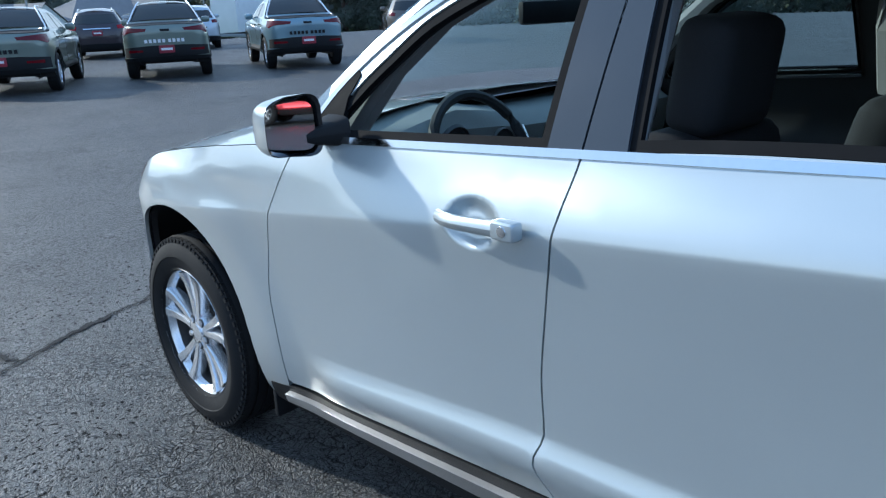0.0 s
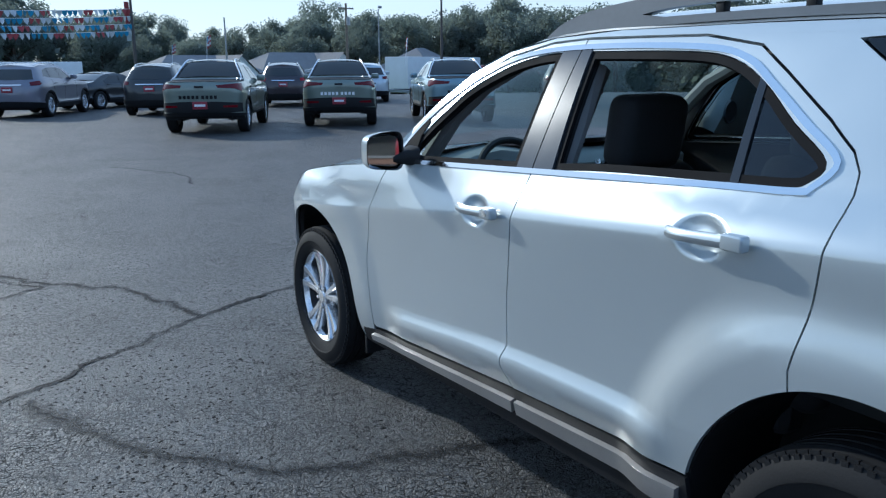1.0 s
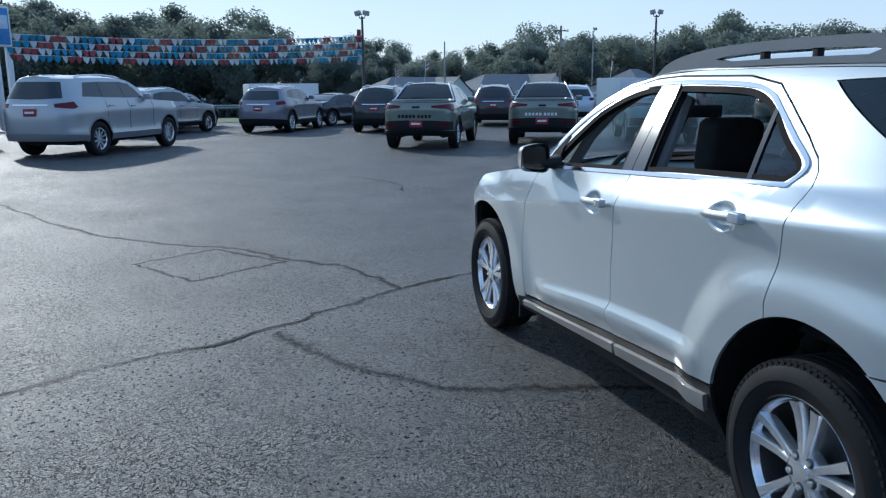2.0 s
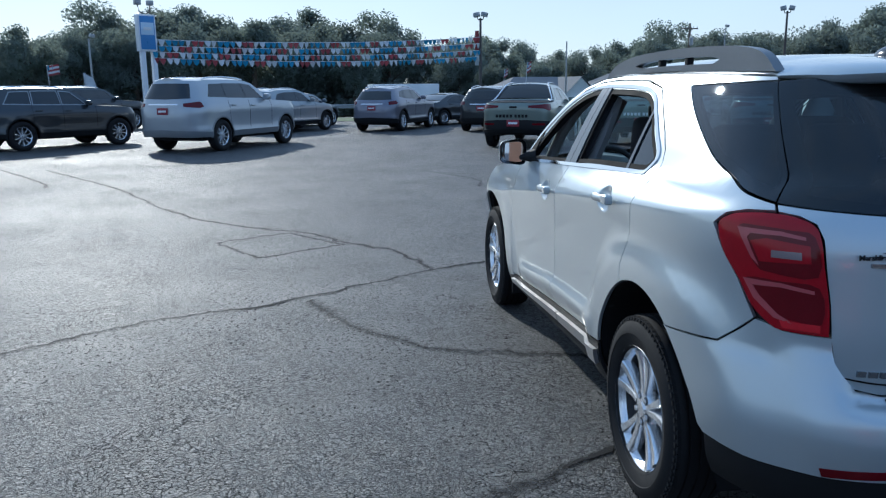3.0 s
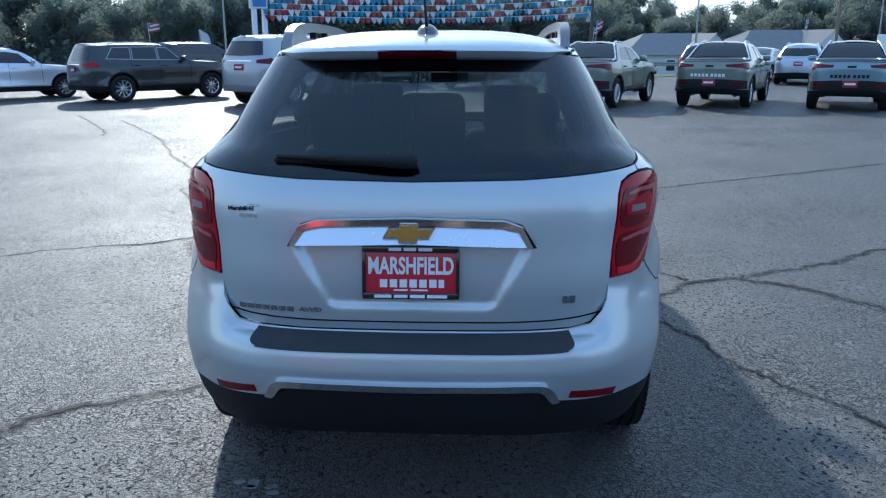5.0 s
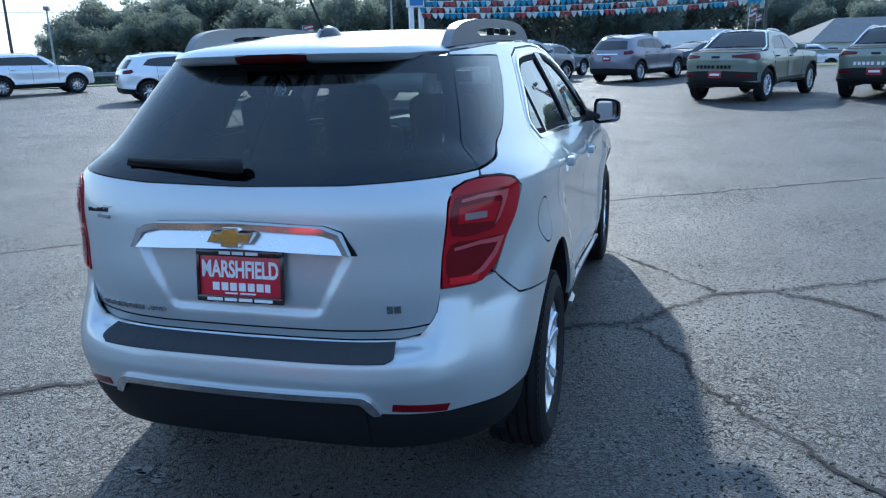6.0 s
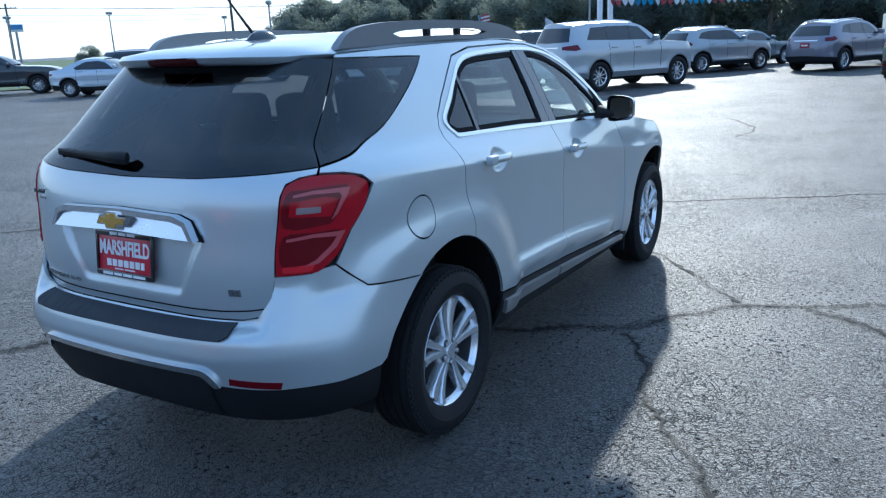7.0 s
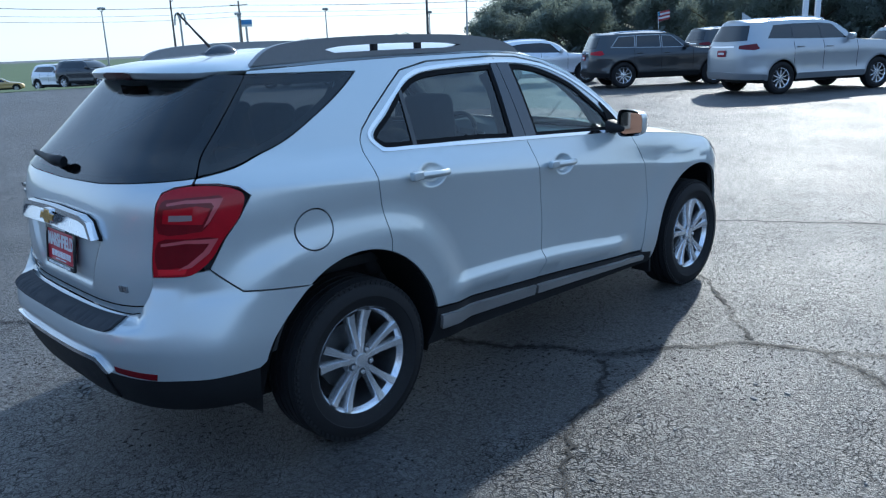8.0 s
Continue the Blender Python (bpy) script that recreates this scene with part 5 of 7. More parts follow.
ring = [(0.0, 0.185 * math.cos(a), 0.185 * math.sin(a)) for a in [2 * math.pi * k / 32 for k in range(33)]]
part("steering_rim", tube(ring, 0.016, 8, False), TRIMD, sw)
part("steering_boss", moved(box(0, 0, 0, 0.05, 0.15, 0.13, 0.03), Matrix.Translation((-0.03, 0, -0.01))), BLACKP, sw)
for a in (0, 180, 270):
    part("steering_spoke", tube([(-0.025, 0.05 * math.cos(radians(a)), 0.05 * math.sin(radians(a))), (0, 0.18 * math.cos(radians(a)), 0.18 * math.sin(radians(a)))], 0.016, 6), ALLOY, sw)
part("inside_mirror", moved(box(0, 0, 0, 0.03, 0.25, 0.072, 0.02), pose(0.93, 0.0, 1.412, 0, 0, -14)), BLACKP, suv)
part("mirror_stem", tube([(0.93, 0, 1.43), (0.90, 0, 1.47)], 0.010, 6), BLACKP, suv)
for g in (-1, 1):
    part("inner_pillar_trim", tube([(0.80, g * 0.70, 1.13), (0.95, g * 0.67, 1.30), (1.12, g * 0.635, 1.43), (1.34, g * 0.60, 1.525)], [0.035, 0.034, 0.032, 0.028], 8), TRIML, suv)
    part("inner_pillar_trim", tube([(1.69, g * 0.755, 1.13), (1.69, g * 0.67, 1.33), (1.69, g * 0.585, 1.50)], [0.045, 0.042, 0.04], 8), TRIML, suv)
part("load_floor", box(2.95, 0, 0.72, 1.1, 1.3, 0.05, 0.01), TRIMD, suv)
part("cabin_floor", box(1.6, 0, 0.40, 2.6, 1.4, 0.04), TRIMD, suv)


# ---- lot surface: tar-filled cracks, verge, road ----
def crack(points, wide, name="tar_seam", label="dark tar-filled crack across the asphalt", core=0.012):
    """A worn band of filler with a thin open crack along it."""
    pts = rounded(points, False, 40)
    rows, inner = [], []
    for i, p in enumerate(pts):
        q = pts[min(i + 1, len(pts) - 1)]
        o = pts[max(i - 1, 0)]
        d = Vector((q[0] - o[0], q[1] - o[1])).normalized()
        side = Vector((-d.y, d.x))
        j = noise.noise((p[0] * 4, p[1] * 4, 1.0)) * 0.05 + noise.noise((p[0] * 15, p[1] * 15, 3.0)) * 0.028 + noise.noise((p[0] * 47, p[1] * 47, 5.0)) * 0.012
        w = wide * (0.7 + 1.5 * abs(noise.noise((p[0] * 2, p[1] * 2, 7.0))) + 0.6 * abs(noise.noise((p[0] * 17, p[1] * 17, 2.0))))
        c = Vector(p[:2]) + side * j
        rows.append([(c.x + side.x * w * k, c.y + side.y * w * k, 0.004) for k in (1, 0.5, 0, -0.5, -1)])
        e = c + side * noise.noise((p[0] * 6, p[1] * 6, 11.0)) * wide * 0.5
        v = core * max(0.0, 0.25 + 1.6 * noise.noise((p[0] * 2.6, p[1] * 2.6, 9.0)) + 0.9 * noise.noise((p[0] * 29, p[1] * 29, 4.0)))
        inner.append([(e.x + side.x * v, e.y + side.y * v, 0.006), (e.x - side.x * v, e.y - side.y * v, 0.006)])
    ob = mesh_ob(name, *ribbon(rows), SMEAR, smooth=False)
    across = ob.data.uv_layers.new(name="across")
    for lp in ob.data.loops:
        across.data[lp.index].uv = (1 - abs(lp.vertex_index % 5 - 2) / 2, 0)
    part("crack_line", ribbon(inner), TAR, ob, smooth=False)
    return tagged(ob, label, "pavement", kind="structure")


crack([(1.9, -5.6), (0.42, -3.74), (0.04, -3.1), (-0.33, -2.29), (-1.11, -1.24), (-1.5, -0.4), (-2.5, 1.4), (-2.95, 2.23), (-4.95, 5.7)], 0.036, core=0.016)
crack([(-1.11, -1.24), (-1.96, -1.5), (-2.43, -1.94), (-3.10, -2.40), (-3.9, -3.4), (-5.2, -4.35), (-8.0, -5.8), (-11.3, -8.0)], 0.05)
crack([(-3.15, -2.6, 1), (-2.70, -3.33, 1), (-1.86, -2.82, 1), (-2.38, -2.0, 1), (-3.15, -2.6, 1)], 0.034)
crack([(-0.26, -2.26), (0.35, -2.03), (0.75, -1.72), (1.04, -1.42), (1.12, -1.1), (1.5, 0.2)], 0.06, core=0.003)
crack([(1.9, 0.1), (1.71, 0.61), (1.42, 1.12), (1.17, 1.39), (0.88, 1.62), (0.68, 2.0), (0.36, 2.65), (-0.07, 3.30), (-0.7, 4.2), (-2.4, 6.4)], 0.06)
crack([(-0.20, 0.86), (0.15, 1.2), (0.44, 1.38), (0.75, 1.67)], 0.022)
crack([(0.68, 2.06), (0.96, 2.45), (1.41, 2.81), (2.6, 3.6)], 0.06)
crack([(1.52, 1.19), (1.80, 1.40), (2.05, 1.48), (2.36, 1.6), (2.71, 1.88), (3.05, 2.1), (4.2, 3.2)], 0.03)
crack([(4.3, -2.9), (3.30, -1.93), (2.99, -1.73), (2.78, -1.35), (2.58, -1.03), (2.2, -0.4)], 0.05)
crack([(-12.5, -9.6), (-9.2, -7.4), (-8.2, -6.9)], 0.05)
crack([(-7.0, 7.6), (-5.0, 6.6), (-3.4, 6.9)], 0.05)
crack([(-9.5, -0.4), (-8.0, 0.3), (-6.9, 0.2)], 0.03)

# dry scraps lying by the car
rnd = random.Random(21)
verts, faces = [], []
for i in range(26):
    cx_, cy_ = (rnd.gauss(1.9, 0.7), rnd.gauss(1.75, 0.45)) if i < 20 else (rnd.uniform(-3, 3), rnd.uniform(2.2, 4))
    k, s_, a0 = len(verts), rnd.uniform(0.004, 0.012), rnd.uniform(0, 6.28)
    ring = [(cx_ + s_ * rnd.uniform(0.5, 1.3) * math.cos(a0 + q * 1.05), cy_ + s_ * 1.5 * rnd.uniform(0.5, 1.3) * math.sin(a0 + q * 1.05)) for q in range(6)]
    verts += [(p[0], p[1], 0.002) for p in ring] + [(p[0], p[1], 0.004 + 0.003 * rnd.random()) for p in ring]
    faces += [[k + 6 + q for q in range(6)]] + [[k + q, k + (q + 1) % 6, k + 6 + (q + 1) % 6, k + 6 + q] for q in range(6)]
for i in range(7):
    k, ax_, ay_ = len(verts), 3.54 + rnd.gauss(0, 0.03), -0.585 + rnd.gauss(0, 0.045)
    ring = [(ax_ + rnd.uniform(0.008, 0.02) * math.cos(q * 1.05), ay_ + rnd.uniform(0.012, 0.032) * math.sin(q * 1.05)) for q in range(6)]
    verts += [(p[0], p[1], 0.002) for p in ring] + [(p[0], p[1], 0.005) for p in ring]
    faces += [[k + 6 + q for q in range(6)]] + [[k + q, k + (q + 1) % 6, k + 6 + (q + 1) % 6, k + 6 + q] for q in range(6)]
tagged(mesh_ob("leaf_scraps", verts, faces, SCRAP, smooth=False), "pale dry leaf scraps scattered on the asphalt", "litter", kind="stuff")

EDGE = [(30, -75), (2, -44), (-9, -40), (-21, -35), (-31, -24), (-34, -10), (-34.5, 0), (-36, 10), (-41, 22), (-48, 40), (-58, 70), (-70, 120)]


def outward(p, d):
    v = Vector((p[0] - 10, p[1] - 8)).normalized()
    return Vector((p[0], p[1])) + v * d


def band(name, d0, d1, z, material, label, category):
    rows = []
    pts = rounded(EDGE, False, 6)
    for p in pts:
        a, b = outward(p, d0), outward(p, d1)
        rows.append([(a.x + (b.x - a.x) * q, a.y + (b.y - a.y) * q, z + fall(a.x + (b.x - a.x) * q, a.y + (b.y - a.y) * q)) for q in [(k / 24) ** 2 for k in range(25)]])
    return tagged(mesh_ob(name, *ribbon(rows), material, smooth=False), label, category, kind="structure")


band("grass_verge", 0, 500, 0.02, GRASS, "mown grass verge beyond the lot", "grass")
band("road", 7, 16, 0.04, ROAD, "grey two-lane road behind the verge", "road")

# ---- street furniture ----
def lamp_pole(x, y, h, heads, label, material=POLEM, group="lot lamps"):
    t = thing("street_lamp", label, "street lamp", pose(x, y, fall(x, y)), group)
    h -= fall(x, y)
    part("pole", tube([(0, 0, 0), (0, 0, h * 0.5), (0, 0, h)], [0.10, 0.085, 0.06], 10), material, t)
    part("base", lathe_z([(0.22, 0.0), (0.22, 0.35), (0.19, 0.4), (0.0, 0.4)], 12), PALEWALL, t)
    for a in heads:
        d = Vector((math.cos(a), math.sin(a), 0))
        part("arm", tube([(0, 0, h - 0.1), d * 0.14 + Vector((0, 0, h - 0.10)), d * 0.20 + Vector((0, 0, h + 0.06))], 0.035, 8), material, t)
        part("lamp_head", moved(box(0, 0, 0, 0.34, 0.34, 0.26, 0.04), pose(*(d * 0.24 + Vector((0, 0, h + 0.18))), 0, 12, math.degrees(a))), STEEL, t)
    return t


def lathe_z(profile, n=16):
    v, f = lathe(profile, n)
    return [Vector((p.x, p.z, p.y)) for p in v], [g[::-1] for g in f]


ROWDIR = math.atan2(0.88, 0.47)
pa = lamp_pole(-41.4, 6.3, 5.6, (ROWDIR, ROWDIR + math.pi), "brown twin floodlight pole with a red banner")
part("banner", box(-0.05, -0.20, 4.35, 0.02, 0.24, 1.15, 0.005), PENR, pa, "faded red and white pole banner")
part("banner_stripe", box(-0.05, -0.20, 3.35, 0.02, 0.24, 0.82, 0.005), PENW, pa)
lamp_pole(-41.0, 25.2, 6.0, (ROWDIR, ROWDIR + math.pi), "brown twin floodlight pole at the lot edge")
lamp_pole(-78.5, 40.0, 7.8, (0.4,), "single grey area lamp on a slim pole", STEEL)
lamp_pole(-64.6, 18.2, 5.6, (), "plain grey steel pole beside the road", STEEL)
lamp_pole(-53.3, -19.2, 5.2, (2.2,), "slim grey road lamp", STEEL)
lamp_pole(-30.8, -33.7, 5.6, (), "tall brown pole near the lot edge")
lamp_pole(-41.5, -40.4, 4.6, (0.6, 3.7), "twin floodlight pole with a red banner", STEEL)
lamp_pole(-25.7, -57.6, 5.6, (2.6,), "brown floodlight pole beyond the cars")
for x, y, h in ((-31, -84, 6.2), (-45, -80, 5.4), (-56, -78, 5.8), (-20, -90, 6.0), (-12, -96, 7.0), (-66, -70, 5.0)):
    lamp_pole(x, y, h, (0.3, 3.4), "distant grey twin floodlight pole", STEEL, "distant lamps")


def utility_pole(x, y, h, turn):
    t = thing("utility_pole", "weathered wooden utility pole with a crossarm", "utility pole", pose(x, y, fall(x, y), 0, 0, turn))
    h -= fall(x, y)
    part("pole", tube([(0, 0, 0), (0, 0, h)], [0.16, 0.11], 10), WOODP, t)
    part("crossarm", box(0, 0, h - 0.5, 0.10, 2.2, 0.12, 0.01), WOODP, t)
    part("transformer", tube([(0.28, 0, h - 2.2), (0.28, 0, h - 1.4)], 0.2, 12), STEEL, t)
    for q in (-1.0, -0.5, 0.5, 1.0):
        part("insulator", tube([(0, q, h - 0.44), (0, q, h - 0.28)], 0.04, 6), WHITEM, t)


utility_pole(-74, 33.9, 7.9, 20)
utility_pole(-50, -88, 7.5, 50)
utility_pole(-18, -92, 7.5, 60)
utility_pole(-92, -62, 7.5, 40)
for k, (h, q) in enumerate(((7.0, -1), (7.0, 1), (6.2, 0), (5.6, 0.3))):
    pts = []
    for a, b in (((-92, -62), (-50, -88)), ((-50, -88), (-18, -92)), ((-18, -92), (40, -96))):
        pts += [(a[0] + (b[0] - a[0]) * t / 10 + q, a[1] + (b[1] - a[1]) * t / 10, h - 1.6 * (0.25 - (t / 10 - 0.5) ** 2)) for t in range(10)]
    tagged(mesh_ob("power_line", *tube(pts, 0.017, 4, False), POLEM), "thin dark overhead power line", "cable", "overhead lines")

# far roadside signs on poles
def pole_sign(x, y, top, wide, high, label, m_face, arch=False):
    z0 = fall(x, y)
    t = thing("pole_sign", label, "sign", pose(x, y, z0, 0, 0, math.degrees(math.atan2(y, x))), "far roadside signs")
    part("pole", tube([(0, 0, 0), (0, 0, top - z0)], 0.14, 8), STEEL, t)
    if arch:
        for q in (-0.25, 0.25):
            part("arch", tube([(0, (q + 0.25 * math.cos(a)) * wide, top - z0 + high * math.sin(a)) for a in [math.pi * k / 10 for k in range(11)]], 0.13, 6), m_face, t)
    else:
        part("sign_box", box(0, 0, top - z0, 0.3, wide, high, 0.03), WHITEM, t)
        part("sign_face", box(-0.16, 0, top - z0 + high * 0.12, 0.02, wide * 0.94, high * 0.62), m_face, t)


pole_sign(-52.5, -90.8, 4.9, 1.6, 0.9, "far rectangular roadside sign with a blue face", SIGNB)
pole_sign(-49.9, -103.7, 5.2, 1.5, 1.6, "far roadside sign of two joined arches", BADGE, True)

# pylon sign with lamps above it
sg = thing("pylon_sign", "tall white pylon sign with a blue panel", "sign", pose(-31.1, -10.3, 0, 0, 0, 38))
for y in (-0.22, 0.28):
    part("post", box(0, y, 1.7, 0.22, 0.20, 3.4, 0.02), WHITEM, sg)
part("sign_box", box(0, 0.0, 4.05, 0.34, 0.80, 1.55, 0.04), WHITEM, sg)
for s_ in (-1, 1):
    part("sign_face", box(0.175 * s_, 0.0, 4.05, 0.012, 0.66, 1.40, 0.004), SIGNB, sg, "blue panel with a pale band")
    part("pale_band", box(0.184 * s_, 0.0, 4.22, 0.012, 0.58, 0.52, 0.004), SIGNL, sg)
    part("badge_shape", box(0.192 * s_, 0.0, 4.22, 0.012, 0.36, 0.13, 0.004), WHITEM, sg)
for y in (-0.28, 0.28):
    part("lamp_arm", tube([(0, 0, 4.8), (0, y * 0.8, 4.95), (0, y, 5.2)], 0.03, 6), POLEM, sg)
    part("lamp_head", box(0, y, 5.32, 0.24, 0.26, 0.22, 0.04), STEEL, sg)

# pennant strings between the sign and the lamp pole
flag_meshes = []
for nm, m_ in (("white_flag", PENW), ("red_flag", PENR), ("blue_flag", PENB)):
    bm = bmesh.new()
    vs = [bm.verts.new(q) for q in ((0, -0.145, 0), (0, 0.145, 0), (0.012, 0.105, -0.16), (0.02, 0.0, -0.30), (0.012, -0.105, -0.16), (-0.004, -0.145, 0), (-0.004, 0.145, 0), (0.016, 0.0, -0.30))]
    bm.faces.new((vs[0], vs[4], vs[2], vs[1]))
    bm.faces.new((vs[4], vs[3], vs[2]))
    bm.faces.new((vs[5], vs[6], vs[7]))
    me = bpy.data.meshes.new(nm)
    bm.to_mesh(me)
    bm.free()
    me.materials.append(m_)
    flag_meshes.append(me)
A, B = Vector((-31.1, -10.1, 0)), Vector((-41.4, 6.3, 0))
turn = math.degrees(math.atan2(B.y - A.y, B.x - A.x)) - 90
for row, (z0, z1) in enumerate(((3.78, 4.52), (3.52, 4.15), (3.26, 3.76), (3.0, 3.40))):
    pts = []
    for k in range(41):
        t = k / 40
        p = A.lerp(B, t)
        pts.append((p.x, p.y, z0 + (z1 - z0) * t - 0.9 * (0.25 - (t - 0.5) ** 2)))
    st = thing("pennant_string", "sagging string of red white and blue pennants", "bunting", pose(*pts[0]), "pennant strings")
    line = part("cord", tube([Vector(p) - Vector(pts[0]) for p in pts], 0.012, 4, False), WHITEM, st)
    for k in range(64):
        t = (k + 0.5) / 64
        p = A.lerp(B, t)
        z = z0 + (z1 - z0) * t - 0.9 * (0.25 - (t - 0.5) ** 2)
        f = bpy.data.objects.new("pennant", flag_meshes[(0, 0, 2, 2, 2, 0, 1, 1)[(k + 2 * row) % 8]])
        scene.collection.objects.link(f)
        f.parent = st
        f.matrix_basis = pose(p.x - pts[0][0], p.y - pts[0][1], z - pts[0][2], random.uniform(-8, 8), random.uniform(-16, 16), turn + random.uniform(-25, 25))


# guard rail along the road
rail = thing("guard_rail", "galvanised roadside guard rail", "guard rail")
pts = [outward(p, 6.2) for p in rounded(EDGE, False, 6)]
pts = [p for p in pts if -40 < p.y < 42]
part("beam", ribbon([[(p.x + q, p.y, z + fall(p.x, p.y)) for q, z in ((0, 0.5), (0.04, 0.56), (0, 0.62), (0.04, 0.68), (0, 0.74))] for p in pts]), STEEL, rail)
for p in pts[::2]:
    part("post", box(p.x - 0.06, p.y, 0.35 + fall(p.x, p.y), 0.10, 0.10, 0.7), WOODP, rail)


# ---- houses and trucks beyond the road ----
def house(x, y, turn, wide, deep, eave, ridge, wall_m, label, gable=True):
    h = thing("house", label, "house", pose(x, y, fall(x, y), 0, 0, turn))
    o, r = 0.4, ridge
    part("wall", box(0, 0, eave / 2, deep, wide, eave, 0.01), wall_m, h, smooth=False)
    v = [(-deep / 2 - o, -wide / 2 - o, eave - 0.1), (deep / 2 + o, -wide / 2 - o, eave - 0.1), (deep / 2 + o, wide / 2 + o, eave - 0.1), (-deep / 2 - o, wide / 2 + o, eave - 0.1), (0, -wide / 2 + deep * 0.45, r), (0, wide / 2 - deep * 0.45, r)]
    part("roof", (v, [(0, 1, 4), (1, 2, 5, 4), (2, 3, 5), (3, 0, 4, 5), (3, 2, 1, 0)]), SHINGLE, h, smooth=False)
    if gable:
        g = 0.5 * eave
        gx, w = deep / 2 + 0.9, wide * 0.16
        cy = wide * 0.18
        part("porch_wall", box(deep / 2 + 0.5, cy, eave / 2, 1.0, 2 * w, eave), SIDING, h, smooth=False)
        part("gable", ([(gx, cy - w, eave), (gx, cy + w, eave), (gx, cy, eave + w * 0.9), (0, cy - w, eave), (0, cy + w, eave), (0, cy, eave + w * 0.9)], [(0, 1, 2), (0, 2, 5, 3), (1, 4, 5, 2)]), SIDING, h, smooth=False)
        part("gable_roof", ([(gx + 0.2, cy - w - 0.3, eave - 0.2), (gx + 0.2, cy, eave + w * 0.95), (gx + 0.2, cy + w + 0.3, eave - 0.2), (0, cy - w - 0.3, eave - 0.2), (0, cy, eave + w * 0.95), (0, cy + w + 0.3, eave - 0.2)], [(0, 1, 4, 3), (1, 2, 5, 4)]), SHINGLE, h, smooth=False)
    for k in (-0.36, -0.14, 0.38):
        wd = part("window", box(deep / 2 + 0.03, k * wide, eave * 0.55, 0.06, 1.1, 1.2, 0.01), WHITEM, h)
        part("pane", box(deep / 2 + 0.065, k * wide, eave * 0.55, 0.02, 0.9, 1.0), DARKPANE, wd)
    part("door", box(deep / 2 + 0.03, -0.02 * wide, 1.02, 0.06, 0.95, 2.04, 0.01), BRICKM, h)


house(-78, 19, 14, 13, 8, 2.4, 4.4, SIDING, "low pale-sided house with a grey hip roof")
house(-84, 32, 14, 15, 9, 2.5, 4.8, SIDING, "pale house with a white gabled porch and grey roof", True)
house(-76, 44, 30, 9, 8, 2.6, 5.2, SIDING, "small white gabled house on a grassy rise")


def trailer(x, y, turn, length, high, label, red):
    t = thing("semi_trailer", label, "truck", pose(x, y, fall(x, y), 0, 0, turn))
    part("box_body", box(0, 0, 1.15 + high / 2, 2.5, length, high, 0.05), WHITEM, t)
    part("chassis", box(0, 0, 1.02, 1.0, length * 0.96, 0.2), BLACKP, t)
    for s_ in (-1, 1):
        for y0 in (-length / 2 + 1.2, -length / 2 + 2.5, length / 2 - 2.0):
            part("wheel", moved(lathe([(0.0, 0.12), (0.28, 0.12), (0.30, 0.16), (0.5, 0.15), (0.5, -0.15), (0.0, -0.15)], 20), pose(1.05 * s_, y0, 0.5, 0, 0, -90 * s_)), RUBBER, t)
    for k, (a, b) in enumerate(() if not red else ((-1.9, -1.2), (-1.05, -0.4), (-0.25, 0.4), (0.55, 1.2), (1.35, 2.0), (2.15, 2.9), (3.0, 3.6))):
        part("print_bar", box(1.256, a * 0.55 + b * 0.45 + 0.3, 1.15 + high * 0.62, 0.01, 0.5, 0.55), TEXTBLUE, t, smooth=False)
    if red:
        part("logo_shape", box(1.256, -1.9, 1.15 + high * 0.6, 0.01, 0.7, 0.8), TEXTBLUE, t, smooth=False)
    if red:
        part("cab", join(box(0, length / 2 + 1.9, 1.95, 2.3, 1.9, 2.6, 0.3), box(0, length / 2 + 3.4, 1.3, 2.1, 1.6, 1.3, 0.25)), TRUCKRED, t, "dark red tractor cab")
        part("cab_window", box(1.155, length / 2 + 2.2, 2.4, 0.02, 0.9, 0.7, 0.005), DARKPANE, t)
        for y0 in (length / 2 + 0.6, length / 2 + 3.6):
            part("wheel", moved(lathe([(0.0, 0.12), (0.28, 0.12), (0.30, 0.16), (0.5, 0.15), (0.5, -0.15), (0.0, -0.15)], 20), pose(1.05, y0, 0.5, 0, 0, -90)), RUBBER, t)


trailer(-66, 40, 30, 15.5, 2.9, "long white semi trailer with blue print and red cab", True)
trailer(-57, 2.9, 8, 5.2, 2.0, "white box trailer beyond the verge", False)


